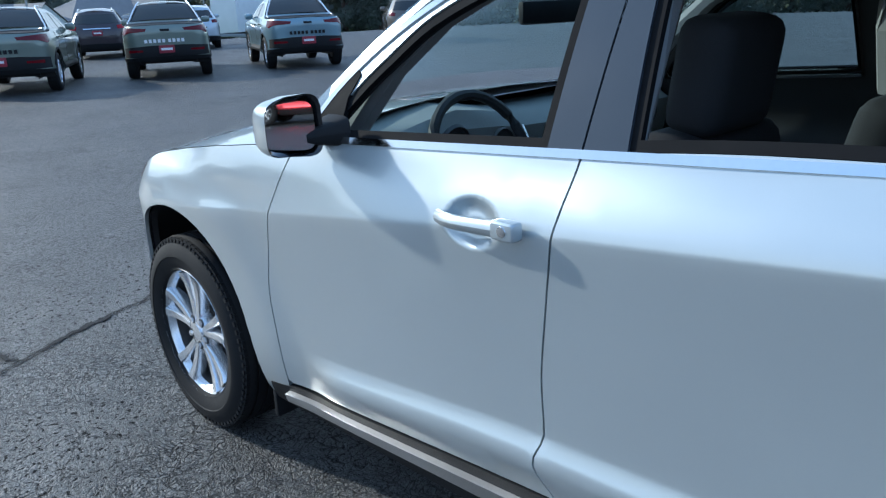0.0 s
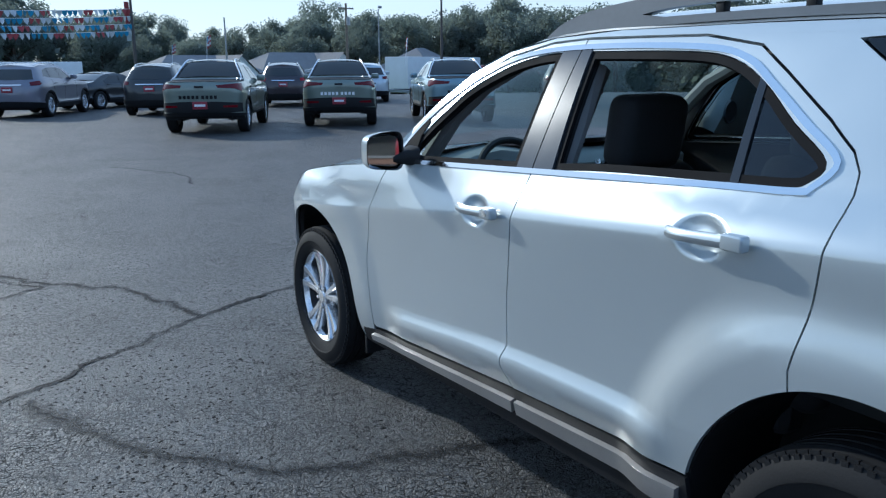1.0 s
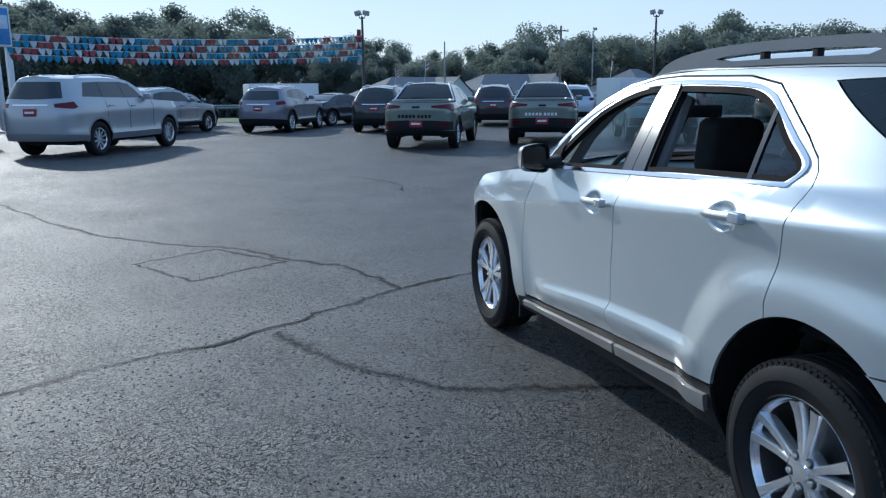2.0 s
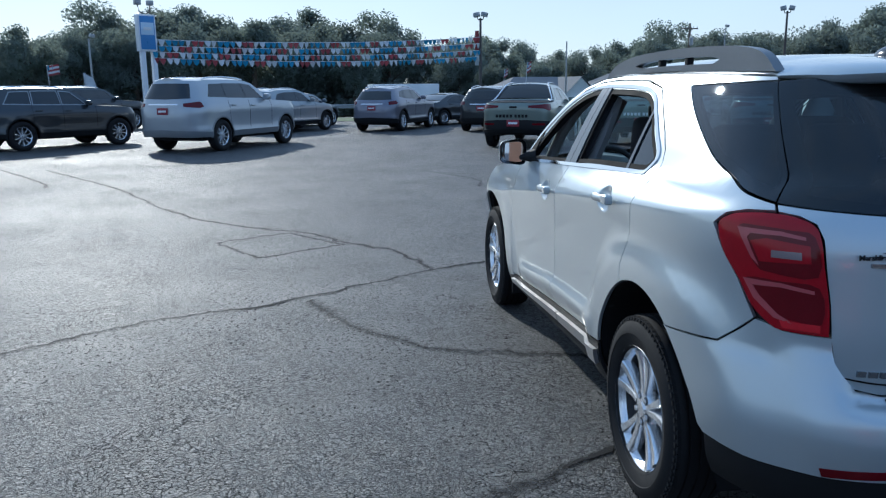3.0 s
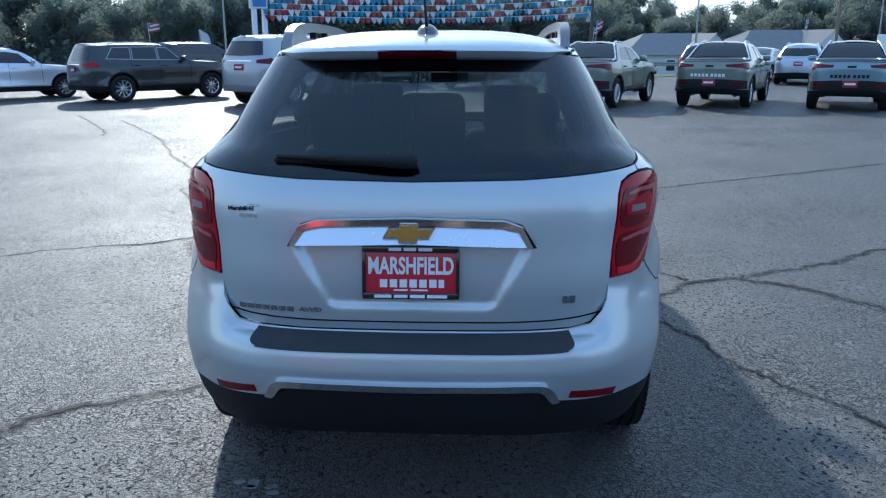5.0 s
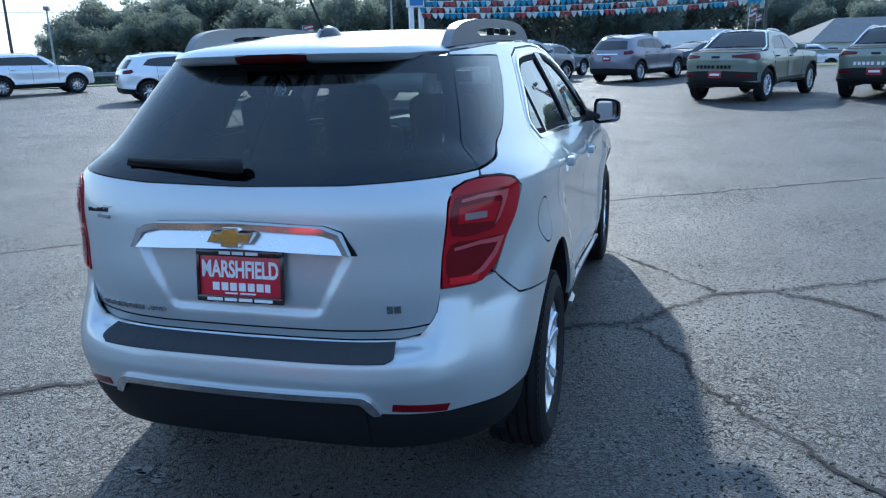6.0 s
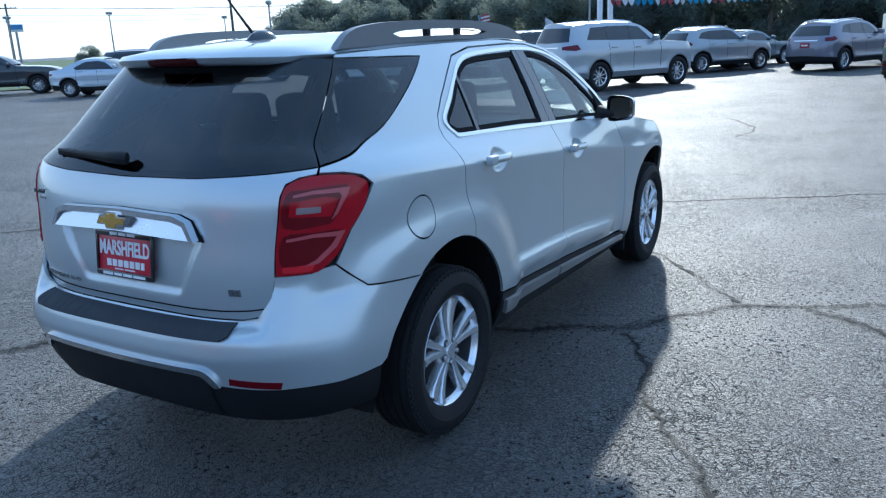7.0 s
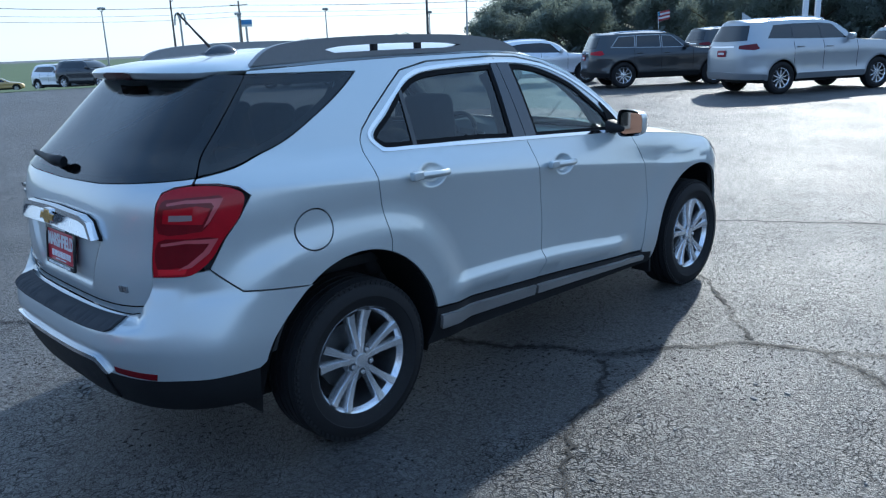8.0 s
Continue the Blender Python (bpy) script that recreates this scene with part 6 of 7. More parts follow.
# ---- trees ----
def tree_mesh(seed, leaves, conifer=False):
    rnd = random.Random(seed)
    trunk = [tube([(0, 0, 0), (0.1, 0, 1.6), (0.0, 0.1, 3.4), (0.1, 0, 6.2)], [0.28, 0.22, 0.17, 0.06], 8)]
    clumps = []
    for k in range(11):
        a, h0 = k * 2.4 + rnd.uniform(-0.4, 0.4), rnd.uniform(1.6, 5.4)
        ln = rnd.uniform(1.4, 2.7) * (1 - 0.35 * abs(h0 - 3.4) / 2.4)
        e = Vector((math.cos(a) * ln, math.sin(a) * ln, h0 + ln * rnd.uniform(0.3, 0.8)))
        trunk.append(tube([(0, 0, h0), e * 0.5 + Vector((0, 0, h0 * 0.5 + 0.1)), e], [0.10, 0.06, 0.02], 5))
        for q in range(4):
            clumps.append((e + Vector((rnd.gauss(0, 0.5), rnd.gauss(0, 0.5), rnd.gauss(0, 0.5))), rnd.uniform(0.7, 1.35)))
    for k in range(9):
        clumps.append((Vector((rnd.gauss(0, 0.9), rnd.gauss(0, 0.9), rnd.uniform(4.6, 7.4))), rnd.uniform(0.6, 1.2)))
    for k in range(8):
        a = rnd.uniform(0, 6.28)
        clumps.append((Vector((math.cos(a) * 1.9, math.sin(a) * 1.9, rnd.uniform(0.8, 2.4))), rnd.uniform(0.6, 1.1)))
    verts, faces = [], []
    for i in range(leaves):
        c, r = clumps[i % len(clumps)]
        d = Vector((rnd.gauss(0, 1), rnd.gauss(0, 1), rnd.gauss(0, 0.8))).normalized()
        p = c + d * r * rnd.uniform(0.45, 1.05)
        nn = (d + Vector((rnd.gauss(0, 0.6), rnd.gauss(0, 0.6), rnd.gauss(0, 0.6)))).normalized()
        a = nn.orthogonal().normalized()
        b = nn.cross(a)
        s = rnd.uniform(0.08, 0.15)
        k = len(verts)
        verts += [p - a * s, p + b * s * 0.6 + nn * 0.03, p + a * s * 1.1, p - b * s * 0.6 + nn * 0.03]
        faces.append((k, k + 1, k + 2, k + 3))
    return join(*trunk), (verts, faces)


protos = []
for k in range(6):
    tr, cr = tree_mesh(11 + k, 15000)
    t = thing("tree", "full-crowned broadleaf tree in a dark tree line", "tree", pose(0, 0, 0), "tree line")
    part("trunk", tr, BARK, t)
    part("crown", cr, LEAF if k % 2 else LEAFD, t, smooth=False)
    protos.append(t)
rnd = random.Random(5)
spots = []
for row, (dist, step) in enumerate(((99, 3.2), (108, 3.0), (117, 2.9))):
    a = -40.0 + row
    while a < 74:
        spots.append((a + rnd.uniform(-0.8, 0.8), dist + rnd.uniform(-4, 4), row))
        a += step * (1.0 + 0.25 * rnd.random())
used = set()
for i, (a, d, row) in enumerate(spots):
    x, y = 5.5 - d * math.cos(radians(a)), d * math.sin(radians(a))
    tall = 1.19 * (1 + 0.34 * math.exp(-((a + 8) / 16) ** 2) + 0.16 * math.exp(-((a - 30) / 14) ** 2) + 0.10 * math.exp(-((a - 52) / 12) ** 2) - 0.22 * math.exp(-((a - 12) / 7) ** 2))
    sc_ = tall * rnd.uniform(0.86, 1.14) * (0.85, 1.0, 1.12)[row]
    p = protos[i % 6]
    m = pose(x, y, fall(x, y) - 0.1, 0, 0, rnd.uniform(0, 360)) @ Matrix.Diagonal((sc_ * rnd.uniform(0.9, 1.15), sc_ * rnd.uniform(0.9, 1.15), sc_, 1))
    if p not in used:
        used.add(p)
        p.matrix_basis = m
    else:
        c = copy_thing(p, Matrix())
        c.matrix_basis = m
for x, y, s_ in ((-60, -88, 0.55), (-48, -96, 0.5), (-84, -78, 0.8), (-90, -72, 0.85), (-76, -86, 0.6), (-24, -104, 0.5)):
    c = copy_thing(protos[1], Matrix())
    c.matrix_basis = pose(x, y, fall(x, y), 0, 0, x * 7) @ Matrix.Diagonal((s_, s_, s_, 1))
# dark undergrowth along the foot of the wood
verts, faces = [], []
for i in range(15000):
    a = rnd.uniform(-47, 76)
    d = rnd.uniform(96, 108)
    z = abs(rnd.gauss(0, 1.2)) + 0.1
    p = Vector((5.5 - d * math.cos(radians(a)), d * math.sin(radians(a)), z - 1.7))
    nn = Vector((rnd.gauss(0.6, 0.6), rnd.gauss(0, 0.7), rnd.gauss(0.3, 0.5))).normalized()
    u_ = nn.orthogonal().normalized()
    w_ = nn.cross(u_)
    s_ = rnd.uniform(0.25, 0.55)
    k = len(verts)
    verts += [p - u_ * s_, p + w_ * s_ * 0.6, p + u_ * s_, p - w_ * s_ * 0.6]
    faces.append((k, k + 1, k + 2, k + 3))
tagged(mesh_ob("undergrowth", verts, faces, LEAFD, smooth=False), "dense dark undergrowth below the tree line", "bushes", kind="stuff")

# unseen showroom added behind the walk, closing the lot; dark walls cut fill light
show = thing("showroom", "unseen low brown brick showroom with dark glazing, added to hold fill light down", "building", pose(27, 2, 0))
part("wall", box(3, 0, 2.4, 6, 46, 4.8, 0.03), BRICKM, show, smooth=False)
part("fascia", box(-0.15, 0, 4.3, 0.3, 46.2, 1.1, 0.02), STEEL, show, smooth=False)
for k in range(9):
    wd = part("window", box(-0.05, -20 + 5 * k, 1.75, 0.10, 4.4, 3.0, 0.02), STEEL, show)
    part("pane", box(-0.11, -20 + 5 * k, 1.75, 0.03, 4.2, 2.8), DARKPANE, wd)
fl = thing("feather_flag", "white feather flag on a slim pole", "flag", pose(-29.5, -12.6, 0, 0, 0, 15))
part("pole", tube([(0, 0, 0), (0, 0, 1.6), (0.0, 0.1, 2.35)], [0.02, 0.015, 0.01], 6), STEEL, fl)
part("sail", ribbon([[(0.02 * math.sin(9 * t), 0.02, 1.3 + 1.05 * t), (0.05 * math.sin(5 * t + 1), 0.35 + 0.12 * math.sin(3 * t), 1.25 + 1.0 * t - 0.12 * t * t)] for t in [i / 8 for i in range(9)]]), PENW, fl)


# ---- other parked cars ----
KINDS = {
    "suv": dict(top=[(-0.95, 0.98), (-0.5, 1.08), (0, 1.11), (0.5, 1.135), (0.74, 1.18), (1.0, 1.40), (1.25, 1.55), (1.5, 1.605), (2.2, 1.63), (3.0, 1.62), (3.4, 1.60), (4.7, 1.60)],
                rear=[(0.2, 3.60), (0.45, 3.74), (0.8, 3.76), (1.0, 3.74), (1.15, 3.70), (1.62, 3.50)], front=[(0.2, -0.75), (0.5, -0.88), (0.9, -0.86), (1.05, -0.74)],
                wins=[[(0.98, 1.19), (1.32, 1.51), (1.62, 1.54), (1.64, 1.20)], [(1.71, 1.20), (1.70, 1.545), (2.40, 1.545), (2.46, 1.215)], [(2.53, 1.22), (2.48, 1.54), (3.05, 1.525), (3.26, 1.24)]],
                back=[(3.66, 1.21), (3.62, 1.53)], tail=[(3.36, 1.03), (3.48, 1.00), (3.86, 1.03), (3.86, 1.10), (3.44, 1.14)], glass_u=(0.76, 1.45), plate=0.93),
    "crossover": dict(top=[(-0.95, 0.90), (-0.5, 1.0), (0, 1.06), (0.5, 1.10), (0.72, 1.15), (1.0, 1.39), (1.25, 1.53), (1.5, 1.59), (2.1, 1.615), (2.8, 1.585), (3.3, 1.54), (4.7, 1.54)],
                      rear=[(0.2, 3.58), (0.45, 3.74), (0.75, 3.75), (0.95, 3.72), (1.12, 3.66), (1.56, 3.32)], front=[(0.2, -0.75), (0.5, -0.88), (0.8, -0.84), (1.0, -0.66)],
                      wins=[[(0.95, 1.15), (1.30, 1.47), (1.62, 1.52), (1.64, 1.17)], [(1.71, 1.17), (1.70, 1.525), (2.36, 1.51), (2.46, 1.20)], [(2.53, 1.205), (2.44, 1.50), (2.85, 1.45), (3.05, 1.26)]],
                      back=[(3.62, 1.17), (3.58, 1.46)], tail=[(3.33, 1.04), (3.46, 0.99), (3.76, 0.98), (3.76, 1.09), (3.42, 1.13)], glass_u=(0.74, 1.45), plate=0.86),
    "sedan": dict(top=[(-0.95, 0.70), (-0.5, 0.82), (0, 0.90), (0.5, 0.95), (0.72, 1.0), (1.1, 1.22), (1.4, 1.36), (1.8, 1.41), (2.3, 1.38), (2.8, 1.22), (3.15, 1.08), (3.6, 1.02), (4.8, 1.0)],
                  rear=[(0.2, 3.62), (0.45, 3.78), (0.75, 3.80), (1.02, 3.74)], front=[(0.2, -0.75), (0.45, -0.90), (0.65, -0.86), (0.9, -0.6)],
                  wins=[[(0.98, 1.0), (1.35, 1.27), (1.62, 1.32), (1.64, 1.01)], [(1.71, 1.01), (1.70, 1.325), (2.15, 1.31), (2.62, 1.10), (2.5, 1.02)]],
                  back=None, tail=[(3.5, 0.90), (3.55, 0.82), (3.9, 0.84), (3.9, 0.93)], glass_u=(0.74, 1.42), plate=0.62),
    "pickup": dict(top=[(-0.95, 0.95), (-0.5, 1.04), (0, 1.09), (0.5, 1.12), (0.72, 1.17), (1.0, 1.40), (1.25, 1.54), (1.5, 1.60), (2.0, 1.62), (2.25, 1.60), (2.42, 1.49), (2.62, 1.31), (2.75, 1.20), (3.0, 1.17), (4.7, 1.16)],
                   rear=[(0.2, 3.60), (0.42, 3.70), (0.55, 3.76), (0.9, 3.77), (1.05, 3.78), (1.17, 3.74)], front=[(0.2, -0.75), (0.5, -0.88), (0.85, -0.86), (1.05, -0.72)],
                   wins=[[(0.98, 1.18), (1.32, 1.49), (1.60, 1.53), (1.62, 1.19)], [(1.69, 1.19), (1.68, 1.535), (2.12, 1.52), (2.36, 1.40), (2.44, 1.22)]],
                   back=None, tail=[(3.30, 1.13), (3.34, 1.0), (3.48, 0.965), (3.66, 1.02), (4.04, 1.045), (4.06, 1.10), (3.55, 1.135)], glass_u=(0.76, 1.45), plate=0.66),
}


def vehicle(label, kind, rear_axle, heading, color, wb=2.8, wide=1.9, high=1.70, wr=0.37, light=CARRED, rails=True, plate_m=CARPLATE, group="parked cars", cap=ALLOY, name=None, metal=0.5, trim=BLACKP, bars_m=None, blade=5, trim_m=None, tail=0.0):
    K = dict(KINDS[kind])
    K["rear"] = [(z, x + tail) for z, x in K["rear"]]
    K["tail"] = [(u + tail, z) for u, z in K["tail"]]
    K["back"] = K["back"] and [(u + tail, z) for u, z in K["back"]]
    hx, hy = Vector(heading).normalized()
    turn = math.degrees(math.atan2(-hy, -hx))
    ox, oy = rear_axle[0] + hx * wb, rear_axle[1] + hy * wb
    nm = name or {"suv": "sport_utility_car", "crossover": "crossover_car", "sedan": "sedan_car", "pickup": "pickup_truck"}[kind]
    t = thing(nm, label, "pickup truck" if kind == "pickup" else "car", pose(ox, oy, fall(ox, oy), 0, 0, turn), group)
    ref = {"suv": 1.70, "crossover": 1.68, "sedan": 1.46, "pickup": 1.68}[kind]
    fx, fy, fz = wb / WB, wide / 1.82, high / ref
    col = paint("car_paint", color, metal, 0.35)
    base = {"suv": 0.0, "crossover": 0.0, "sedan": -0.10, "pickup": 0.0}[kind]

    def w(x, z):
        y = SEC(z - base if z > 0.6 else z)
        for cx in (0, WB):
            y += 0.016 * (1 - smooth(0.46, 0.60, math.hypot(x - cx, z - 0.36))) * smooth(0.2, 0.4, z)
        return y - 0.02 * smooth(2.2, 3.2, x) * smooth(1.05, 1.3, z)
    S = Shell(w, curve(K["rear"]), curve(K["front"]), n=4.5, n2=2.6)
    zt = curve(K["top"])
    um, un = S.umax, S.umin
    ar = wr / fz + 0.055
    az = wr / fz
    arch = lambda cx, a0, a1: circle(cx, az, ar * fz / fx if fx > 1 else ar, ar, a0, a1, 14)
    lowz = {"pickup": 0.44, "suv": 0.38, "crossover": 0.34, "sedan": 0.30}[kind]
    top = [(u, zt(u)) for u in np.linspace(un, um, 70)]
    out = [(um, lowz + 0.06), (WB + ar + 0.12, lowz)] + arch(WB, -8, 188) + [(WB - ar - 0.06, lowz), (ar + 0.06, lowz)] + arch(0, -8, 188) + [(-ar - 0.1, lowz), (un, lowz)] + top
    out = [(float(a), float(b)) for a, b in out]
    scl = lambda geo: ([Vector((v[0] * fx, v[1] * fy, v[2] * fz)) for v in geo[0]], geo[1])
    wins = [rounded([(*q, 1) for q in p], True, 2) for p in K["wins"]]
    g_ = K["glass_u"]
    rows = list(np.linspace(un, g_[0], 14))
    cr = lambda u: 0.03 + 0.03 * smooth(0.6, 1.4, u)
    if kind in ("sedan", "pickup"):
        b0, b1 = (2.32, 3.0) if kind == "sedan" else (2.28, 2.68)
        sheets = [S.top(rows, zt, cr, 8), S.top(list(np.linspace(g_[1], b0, 8)), zt, cr, 8), S.top(list(np.linspace(b1, um, 14)), zt, lambda u: 0.012, 8)]
        rear_glass = S.top(list(np.linspace(b0, b1, 8)), zt, lambda u: 0.035, 8)
    else:
        sheets = [S.top(rows, zt, cr, 8), S.top(list(np.linspace(g_[1], um, 18)), zt, cr, 8)]
        (u0, z0), (u1, z1) = K["back"]
        bw = [(u0, z0), (um, z0 - 0.02), (um, z1 + 0.01), (u1, z1)]
        rear_glass = join(S.panel(bw, -1, 0.15, off=0.006, thick=0.004, rim=0.06), S.panel(bw, 1, 0.15, off=0.006, thick=0.004, rim=0.06))
    body = join(S.panel(out, -1, 0.10, wins, rim=0.05), S.panel(out, 1, 0.10, wins, rim=0.05), *sheets)
    part("body", scl(body), col, t, angle=32)
    part("windscreen", scl(S.top(list(np.linspace(*g_, 8)), zt, lambda u: 0.03, 8, lambda u: 0.16 * (1 - smooth(g_[0], g_[1], u)))), DARKPANE, t)
    part("rear_window", scl(rear_glass), DARKPANE, t)
    for g in (-1, 1):
        for p in wins:
            part("side_window", scl(S.panel(p, g, 0.15, off=-0.004, thick=0.004, rim=0.06)), DARKPANE, t)
        for a_, b_ in zip(K["wins"], K["wins"][1:]):
            if min(q[0] for q in b_) < min(q[0] for q in a_):
                a_, b_ = b_, a_
            rear2 = sorted(sorted(a_, key=lambda q: -q[0])[:2], key=lambda q: q[1])
            front2 = sorted(sorted(b_, key=lambda q: q[0])[:2], key=lambda q: q[1])
            part("window_pillar", scl(S.panel([rear2[0][:2], front2[0][:2], front2[1][:2], rear2[1][:2]], g, 0.2, off=0.003, thick=0.005, rim=0.08)), GLOSSB, t)
        for p in wins if trim_m else ():
            part("window_trim", scl(S.panel(shrunk(dense(p, 0.06), -0.022), g, 0.3, [dense(p, 0.06)], off=0.004, thick=0.006, rim=0.06)), trim_m, t)
        lamp = part("tail_light", scl(S.panel(K["tail"], g, 0.06, off=0.008, thick=0.02, rim=0.04)), light, t)
        part("sill_cladding", scl(S.panel([(ar + 0.05, lowz - 0.05), (ar + 0.03, lowz + 0.08), (WB - ar - 0.03, lowz + 0.08), (WB - ar - 0.05, lowz - 0.05)], g, 0.12, off=0.006, rim=0.06)), trim, t)
        for cx in (0, WB):
            o_ = circle(cx, az, ar + 0.035, ar + 0.035, -4, 184, 14) + circle(cx, az, ar - 0.002, ar - 0.002, 184, -4, 14)
            part("arch_trim", scl(S.panel(o_, g, 0.2, off=0.008, thick=0.016, rim=0.06)), trim, t)
            wl = ribbon([[Vector((cx + ar * math.cos(a), g * yy, az + ar * math.sin(a))) for yy in (0.87, 0.5)] for a in [radians(-10 + 200 * i / 12) for i in range(13)]])
            part("wheel_housing", scl(join(wl, fill_disc(cx, az, ar, ar, g * 0.55))), BLACKP, t)
        for u, z in ((1.52, 1.02), (2.36, 1.04)):
            c = S.at(u, (z + base * 0.7), g, 0.02)
            part("door_handle", scl(box(c.x, c.y, c.z, 0.19, 0.03, 0.03, 0.01)), col if kind != "pickup" else trim, t)
        for u in (0.68, 1.67, 2.52):
            z1 = min(zt(u) - 0.03, 1.16 + base)
            part("door_gap", scl(S.panel([(u, 0.42), (u + 0.012, 0.42), (u + 0.012, z1), (u, z1)], g, 0.2, off=0.0015, thick=0.004, rim=0.08)), GAPM, t)
        c = S.at(0.93, 1.16 + base, g, 0.10)
        part("door_mirror", scl(box(c.x, c.y, c.z + 0.02, 0.12, 0.20, 0.15, 0.05, 2)), col, t)
        if rails:
            pts = [Vector((u, g * (S.xy(u, zt(u))[1] - 0.06), zt(u) + 0.05 * math.sin(math.pi * (u - 1.45) / 1.6) ** 0.3 + 0.01)) for u in np.linspace(1.46, 3.04, 10)]
            part("roof_rail", scl(tube(pts, 0.018, 6)), ALLOY, t)
        for cx, yy in ((0, g), (wb, g)):
            wheel(t, cx, yy * (wide / 2 - 0.135), wr, g, wr, wr * 0.64, 0.23, "plain", cap, ALLOYD, 10 if blade == 10 else blade * 2, False)
    z0 = lowz - 0.01
    skirt = [(WB + ar + 0.06, z0 - 0.02), (WB + ar + 0.02, 0.46), (um - 0.55, 0.50), (um, 0.52), (um, z0 - 0.01)]
    part("rear_bumper", scl(join(S.panel(skirt, -1, 0.12, off=0.012, rim=0.06), S.panel(skirt, 1, 0.12, off=0.012, rim=0.06))), trim, t)
    px_ = (S.rear(K["plate"]) + 0.014) * fx
    pl = part("plate", box(px_, 0, K["plate"] * fz, 0.02, 0.33, 0.17, 0.006), plate_m, t)
    part("plate_print", box(px_ + 0.011, 0, K["plate"] * fz, 0.003, 0.24, 0.05), WHITEP, pl, smooth=False)
    part("underbody", box(wb / 2, 0, lowz - 0.04, wb + 1.0, wide * 0.66, 0.12, 0.03), BLACKP, t)
    if kind == "pickup":
        # tailgate lettering bars, lamp blades and handle
        zz = 0.84 * fz
        n_ = 9
        for k in range(n_):
            part("print_bar", box(px_ + 0.028 * fx, -0.42 + 0.094 * k + (0.03 if k > 4 else 0), zz, 0.006, 0.062, 0.075), bars_m or BLACKP, t, smooth=False)
        part("tailgate_handle", box((S.rear(1.06)) * fx + 0.004, 0, 1.065 * fz, 0.03, 0.20, 0.05, 0.012), BLACKP, t)
        part("bed_cover", scl(S.top(list(np.linspace(2.74, um - 0.25, 10)), lambda u: zt(u) + 0.012, lambda u: 0.012, 8)), BLACKP, t)
        for g in (-1, 1):
            part("bumper_lamp", scl(S.panel([(3.62, 0.60), (3.62, 0.66), (3.95, 0.655), (3.95, 0.615)], g, 0.2, off=0.014, rim=0.1)), DARKRED, t)
        part("lower_gate", scl(join(*[S.panel([(3.45, 0.50), (3.42, 0.70), (um - 0.4, 0.74), (um, 0.745), (um, 0.50)], g, 0.12, off=0.010, rim=0.08) for g in (-1, 1)])), BLACKP, t)
    else:
        part("garnish", scl(join(*[S.panel([(um - 0.42, K["plate"] + 0.13), (um, K["plate"] + 0.13), (um, K["plate"] + 0.16), (um - 0.42, K["plate"] + 0.16)], g, 0.2, off=0.012, rim=0.1) for g in (-1, 1)])), CHROME, t)
    return t


def car_flag(x, y, z, turn):
    t = thing("car_flag", "small striped flag clipped to a car window", "flag", pose(x, y, z, 8, 6, turn), "car flags")
    part("staff", tube([(0, 0, -0.25), (0, 0, 0.55)], 0.008, 6), WHITEM, t)
    for k in range(5):
        rows = [[(0.03 * math.sin(6 * q), q * 0.42, 0.25 + 0.058 * k), (0.03 * math.sin(6 * q), q * 0.42, 0.25 + 0.058 * (k + 1))] for q in [i / 6 for i in range(7)]]
        part("stripe", ribbon(rows), PENR if k % 2 == 0 else PENW, t)
    part("canton", box(0.01, 0.09, 0.47, 0.02, 0.17, 0.14), PENB, t)


H = (-0.88, 0.47)
vehicle("large silver sport utility car with chrome trim", "suv", (-16.3, -5.95), (-0.88, 0.47), (0.40, 0.42, 0.44), 3.07, 2.03, 1.93, 0.41, CARRED, tail=0.13, blade=5, trim=paint("lower_body_paint", (0.30, 0.315, 0.33), 0.5, 0.35))
vehicle("dark grey sport utility car on bright multi-spoke wheels", "suv", (-17.6, -11.2), (-0.75, 0.66), (0.028, 0.034, 0.040), 2.90, 1.97, 1.74, 0.40, REDLENS, blade=10, trim_m=STEEL, tail=0.12)
vehicle("dark sport utility car parked behind others", "suv", (-27.5, -13.0), (-0.85, 0.52), (0.03, 0.035, 0.04), 2.95, 1.98, 1.80, 0.40)
vehicle("grey compact crossover in the back row", "crossover", (-24.6, -4.9), (-0.80, 0.60), (0.30, 0.33, 0.35), 2.70, 1.86, 1.64, 0.36)
vehicle("blue-grey sedan parked in the back row", "sedan", (-28.6, -4.4), H, (0.16, 0.19, 0.22), 2.75, 1.84, 1.44, 0.34, rails=False)
vehicle("grey-violet three-row crossover with a dealer plate", "crossover", (-24.9, -0.45), H, (0.19, 0.19, 0.23), 2.81, 1.90, 1.70, 0.38)
vehicle("low dark sports sedan near the verge", "sedan", (-29.2, 1.9), (-0.6, 0.8), (0.03, 0.035, 0.04), 2.75, 1.86, 1.36, 0.34, rails=False)
vehicle("near-black compact crossover facing the road", "crossover", (-23.6, 3.4), (-0.90, 0.43), (0.025, 0.028, 0.03), 2.68, 1.86, 1.66, 0.37)
vehicle("sage green compact pickup with dealer plate", "pickup", (-15.4, 2.85), (-0.89, 0.455), (0.20, 0.235, 0.20), 3.0, 1.90, 1.70, 0.39, bars_m=BLACKP, blade=5)
vehicle("dark crossover with a full-width red lamp bar", "crossover", (-26.2, 8.8), (-0.92, 0.39), (0.04, 0.03, 0.035), 2.75, 1.87, 1.68, 0.37, REDLENS)
vehicle("sage green compact pickup with pale tailgate lettering", "pickup", (-15.6, 6.35), (-0.90, 0.44), (0.20, 0.235, 0.20), 3.0, 1.90, 1.70, 0.39, bars_m=WHITEP)
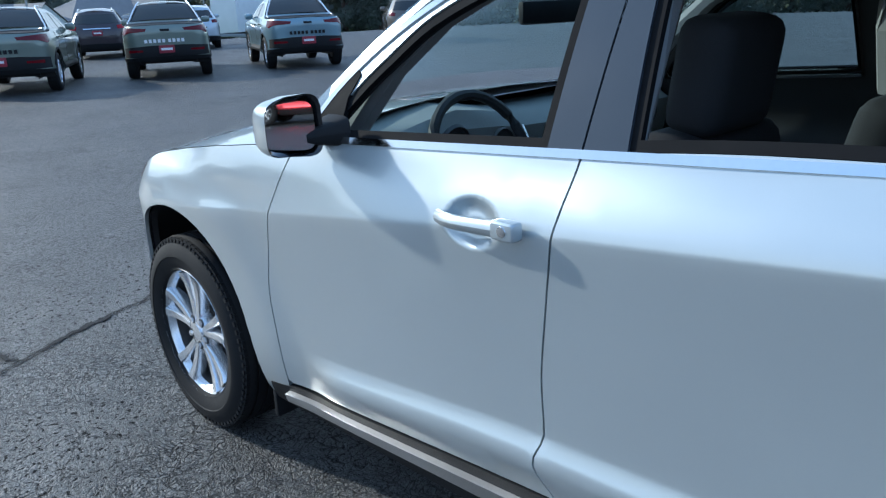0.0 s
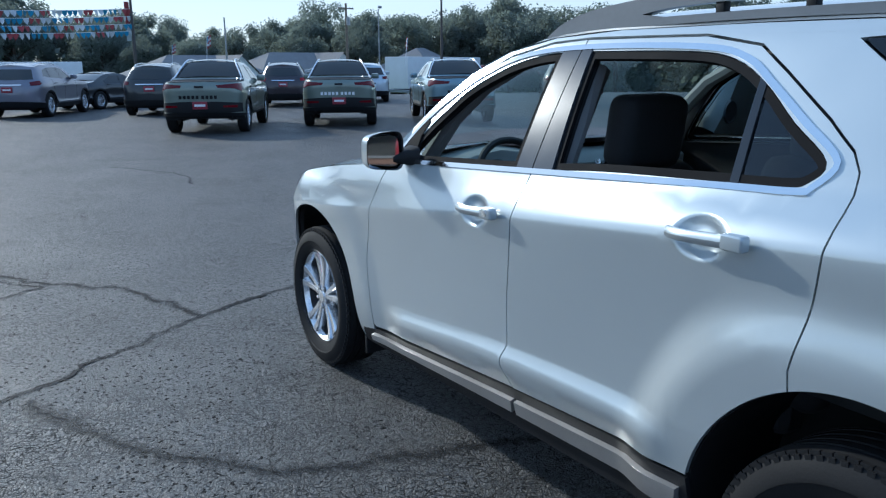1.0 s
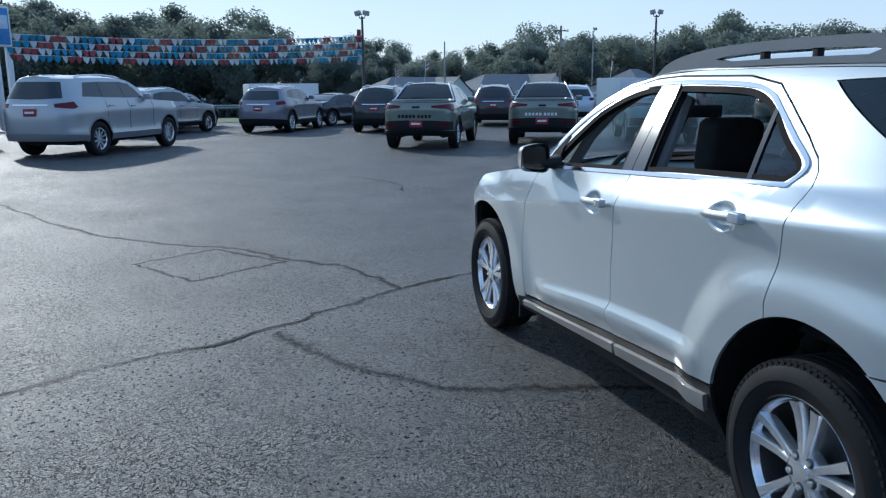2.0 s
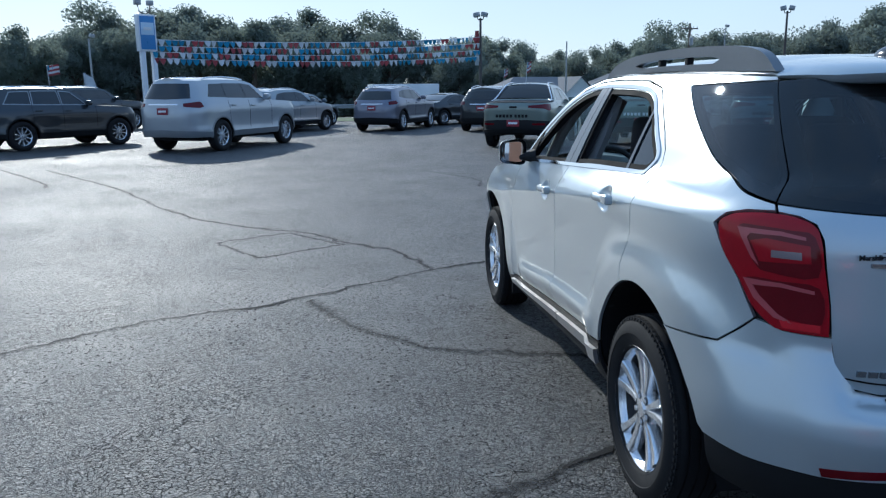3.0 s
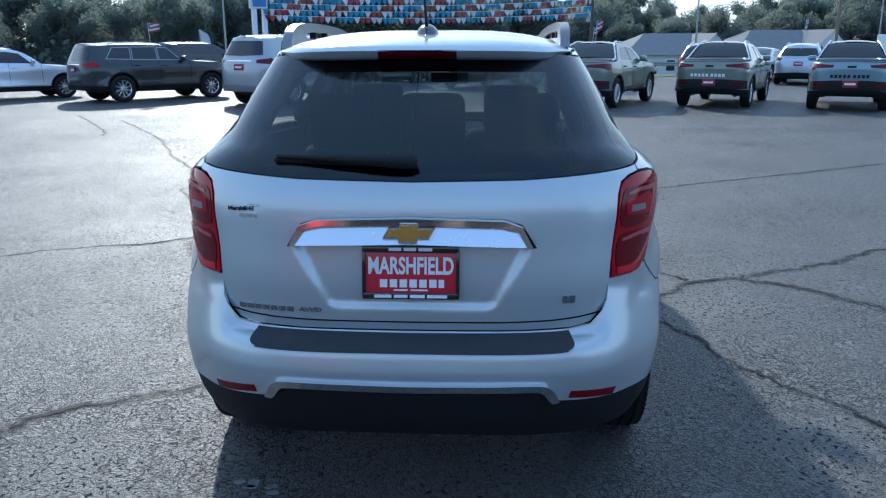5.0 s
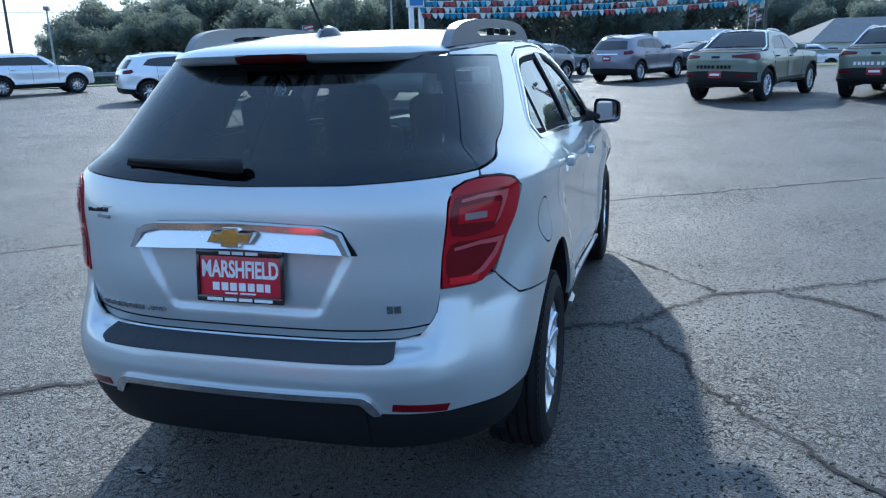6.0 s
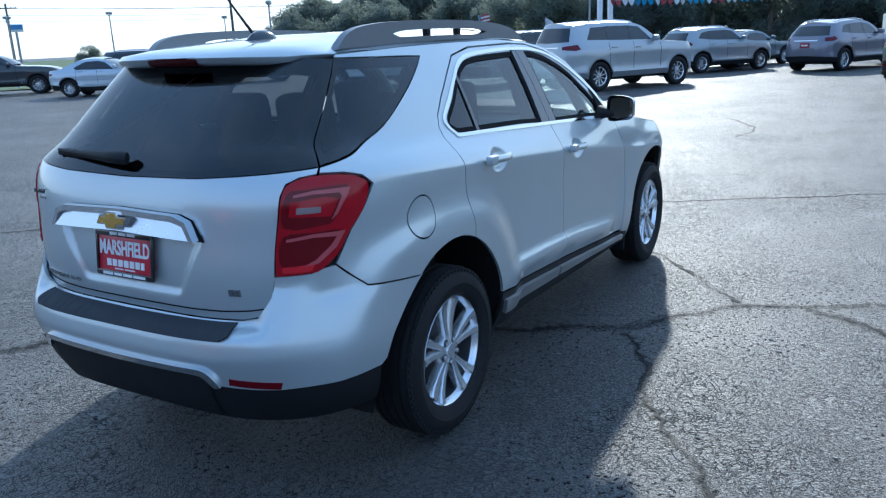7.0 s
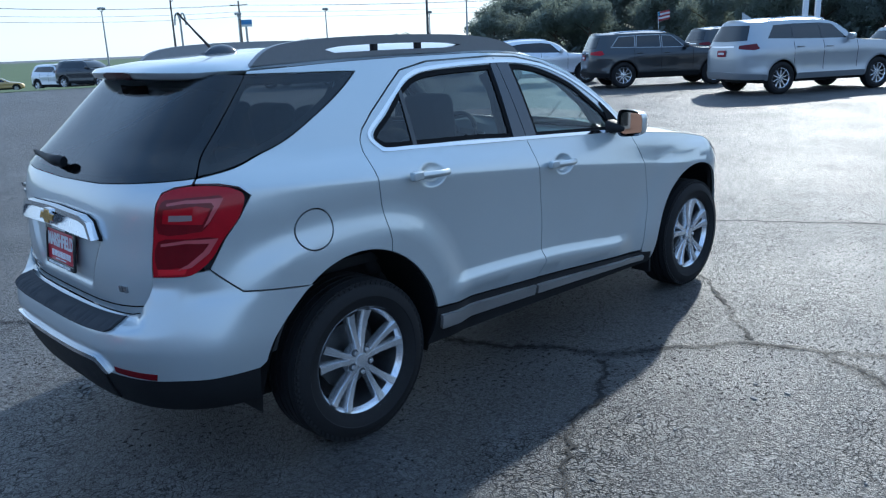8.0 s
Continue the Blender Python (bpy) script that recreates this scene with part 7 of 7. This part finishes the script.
vehicle("blue-grey compact pickup with a dealer plate", "pickup", (-14.6, 9.4), (-0.92, 0.39), (0.22, 0.32, 0.37), 3.0, 1.90, 1.70, 0.39, bars_m=BLACKP)
vehicle("pale blue crossover with dark lower trim", "crossover", (-27.4, 13.0), (-0.90, 0.43), (0.50, 0.56, 0.62), 2.72, 1.87, 1.66, 0.37)
vehicle("pale blue sedan half hidden by other cars", "sedan", (-31.4, 12.4), (-0.8, 0.6), (0.50, 0.58, 0.66), 2.7, 1.8, 1.46, 0.33, rails=False)
vehicle("black open-topped off-road truck beyond the lamp pole", "suv", (-42.5, 27.2), (0.75, -0.66), (0.02, 0.022, 0.025), 3.0, 1.9, 1.80, 0.42, rails=False)
vehicle("brown crossover at the end of the row", "crossover", (-19.2, 17.2), (-0.80, 0.60), (0.14, 0.12, 0.10), 2.7, 1.86, 1.66, 0.37)
vehicle("white pickup passing on the far road", "pickup", (-56, 12.0), (0.2, -0.98), (0.70, 0.71, 0.72), 3.4, 1.98, 1.85, 0.40)
vehicle("white compact crossover with dark wheels", "crossover", (-17.7, -15.9), (-0.72, 0.69), (0.72, 0.74, 0.76), 2.73, 1.83, 1.61, 0.36)
vehicle("white three-row sport utility car near the verge", "suv", (-21.6, -25.9), (-0.80, 0.60), (0.68, 0.72, 0.76), 2.9, 1.99, 1.75, 0.40, REDLENS)
vehicle("dark sport utility car by the grass", "suv", (-17.9, -27.6), (-0.52, 0.85), (0.03, 0.04, 0.05), 2.9, 1.95, 1.72, 0.39)
vehicle("silver sedan at the lot edge", "sedan", (-14.6, -26.3), (-0.52, 0.85), (0.50, 0.54, 0.58), 2.75, 1.83, 1.47, 0.34, rails=False)
vehicle("dark pickup parked at the lot edge", "pickup", (-14.0, -34.0), (-0.75, 0.66), (0.035, 0.04, 0.045), 3.4, 1.98, 1.82, 0.40)
vehicle("white sport utility car by the guard rail", "suv", (-14.6, -54.2), (-0.3, 0.95), (0.66, 0.68, 0.70), 2.9, 1.95, 1.80, 0.40)
vehicle("black off-road car by the guard rail", "suv", (-15.2, -51.4), (-0.45, 0.89), (0.02, 0.025, 0.03), 2.9, 1.9, 1.85, 0.42)
vehicle("tan sedan at the far end of the lot", "sedan", (-19.8, -88.4), (-0.96, 0.28), (0.42, 0.30, 0.12), 2.75, 1.83, 1.46, 0.34, rails=False)
car_flag(-16.9, 3.3, 1.72, 60)
car_flag(-24.4, 4.2, 1.70, 60)
car_flag(-16.6, 8.9, 1.72, 60)
car_flag(-18.5, -10.2, 1.76, 60)
vehicle("glossy red crossover parked along the showroom", "crossover", (20.5, -7.5), (0.0, 1.0), (0.40, 0.012, 0.02), 2.75, 1.87, 1.68, 0.37)
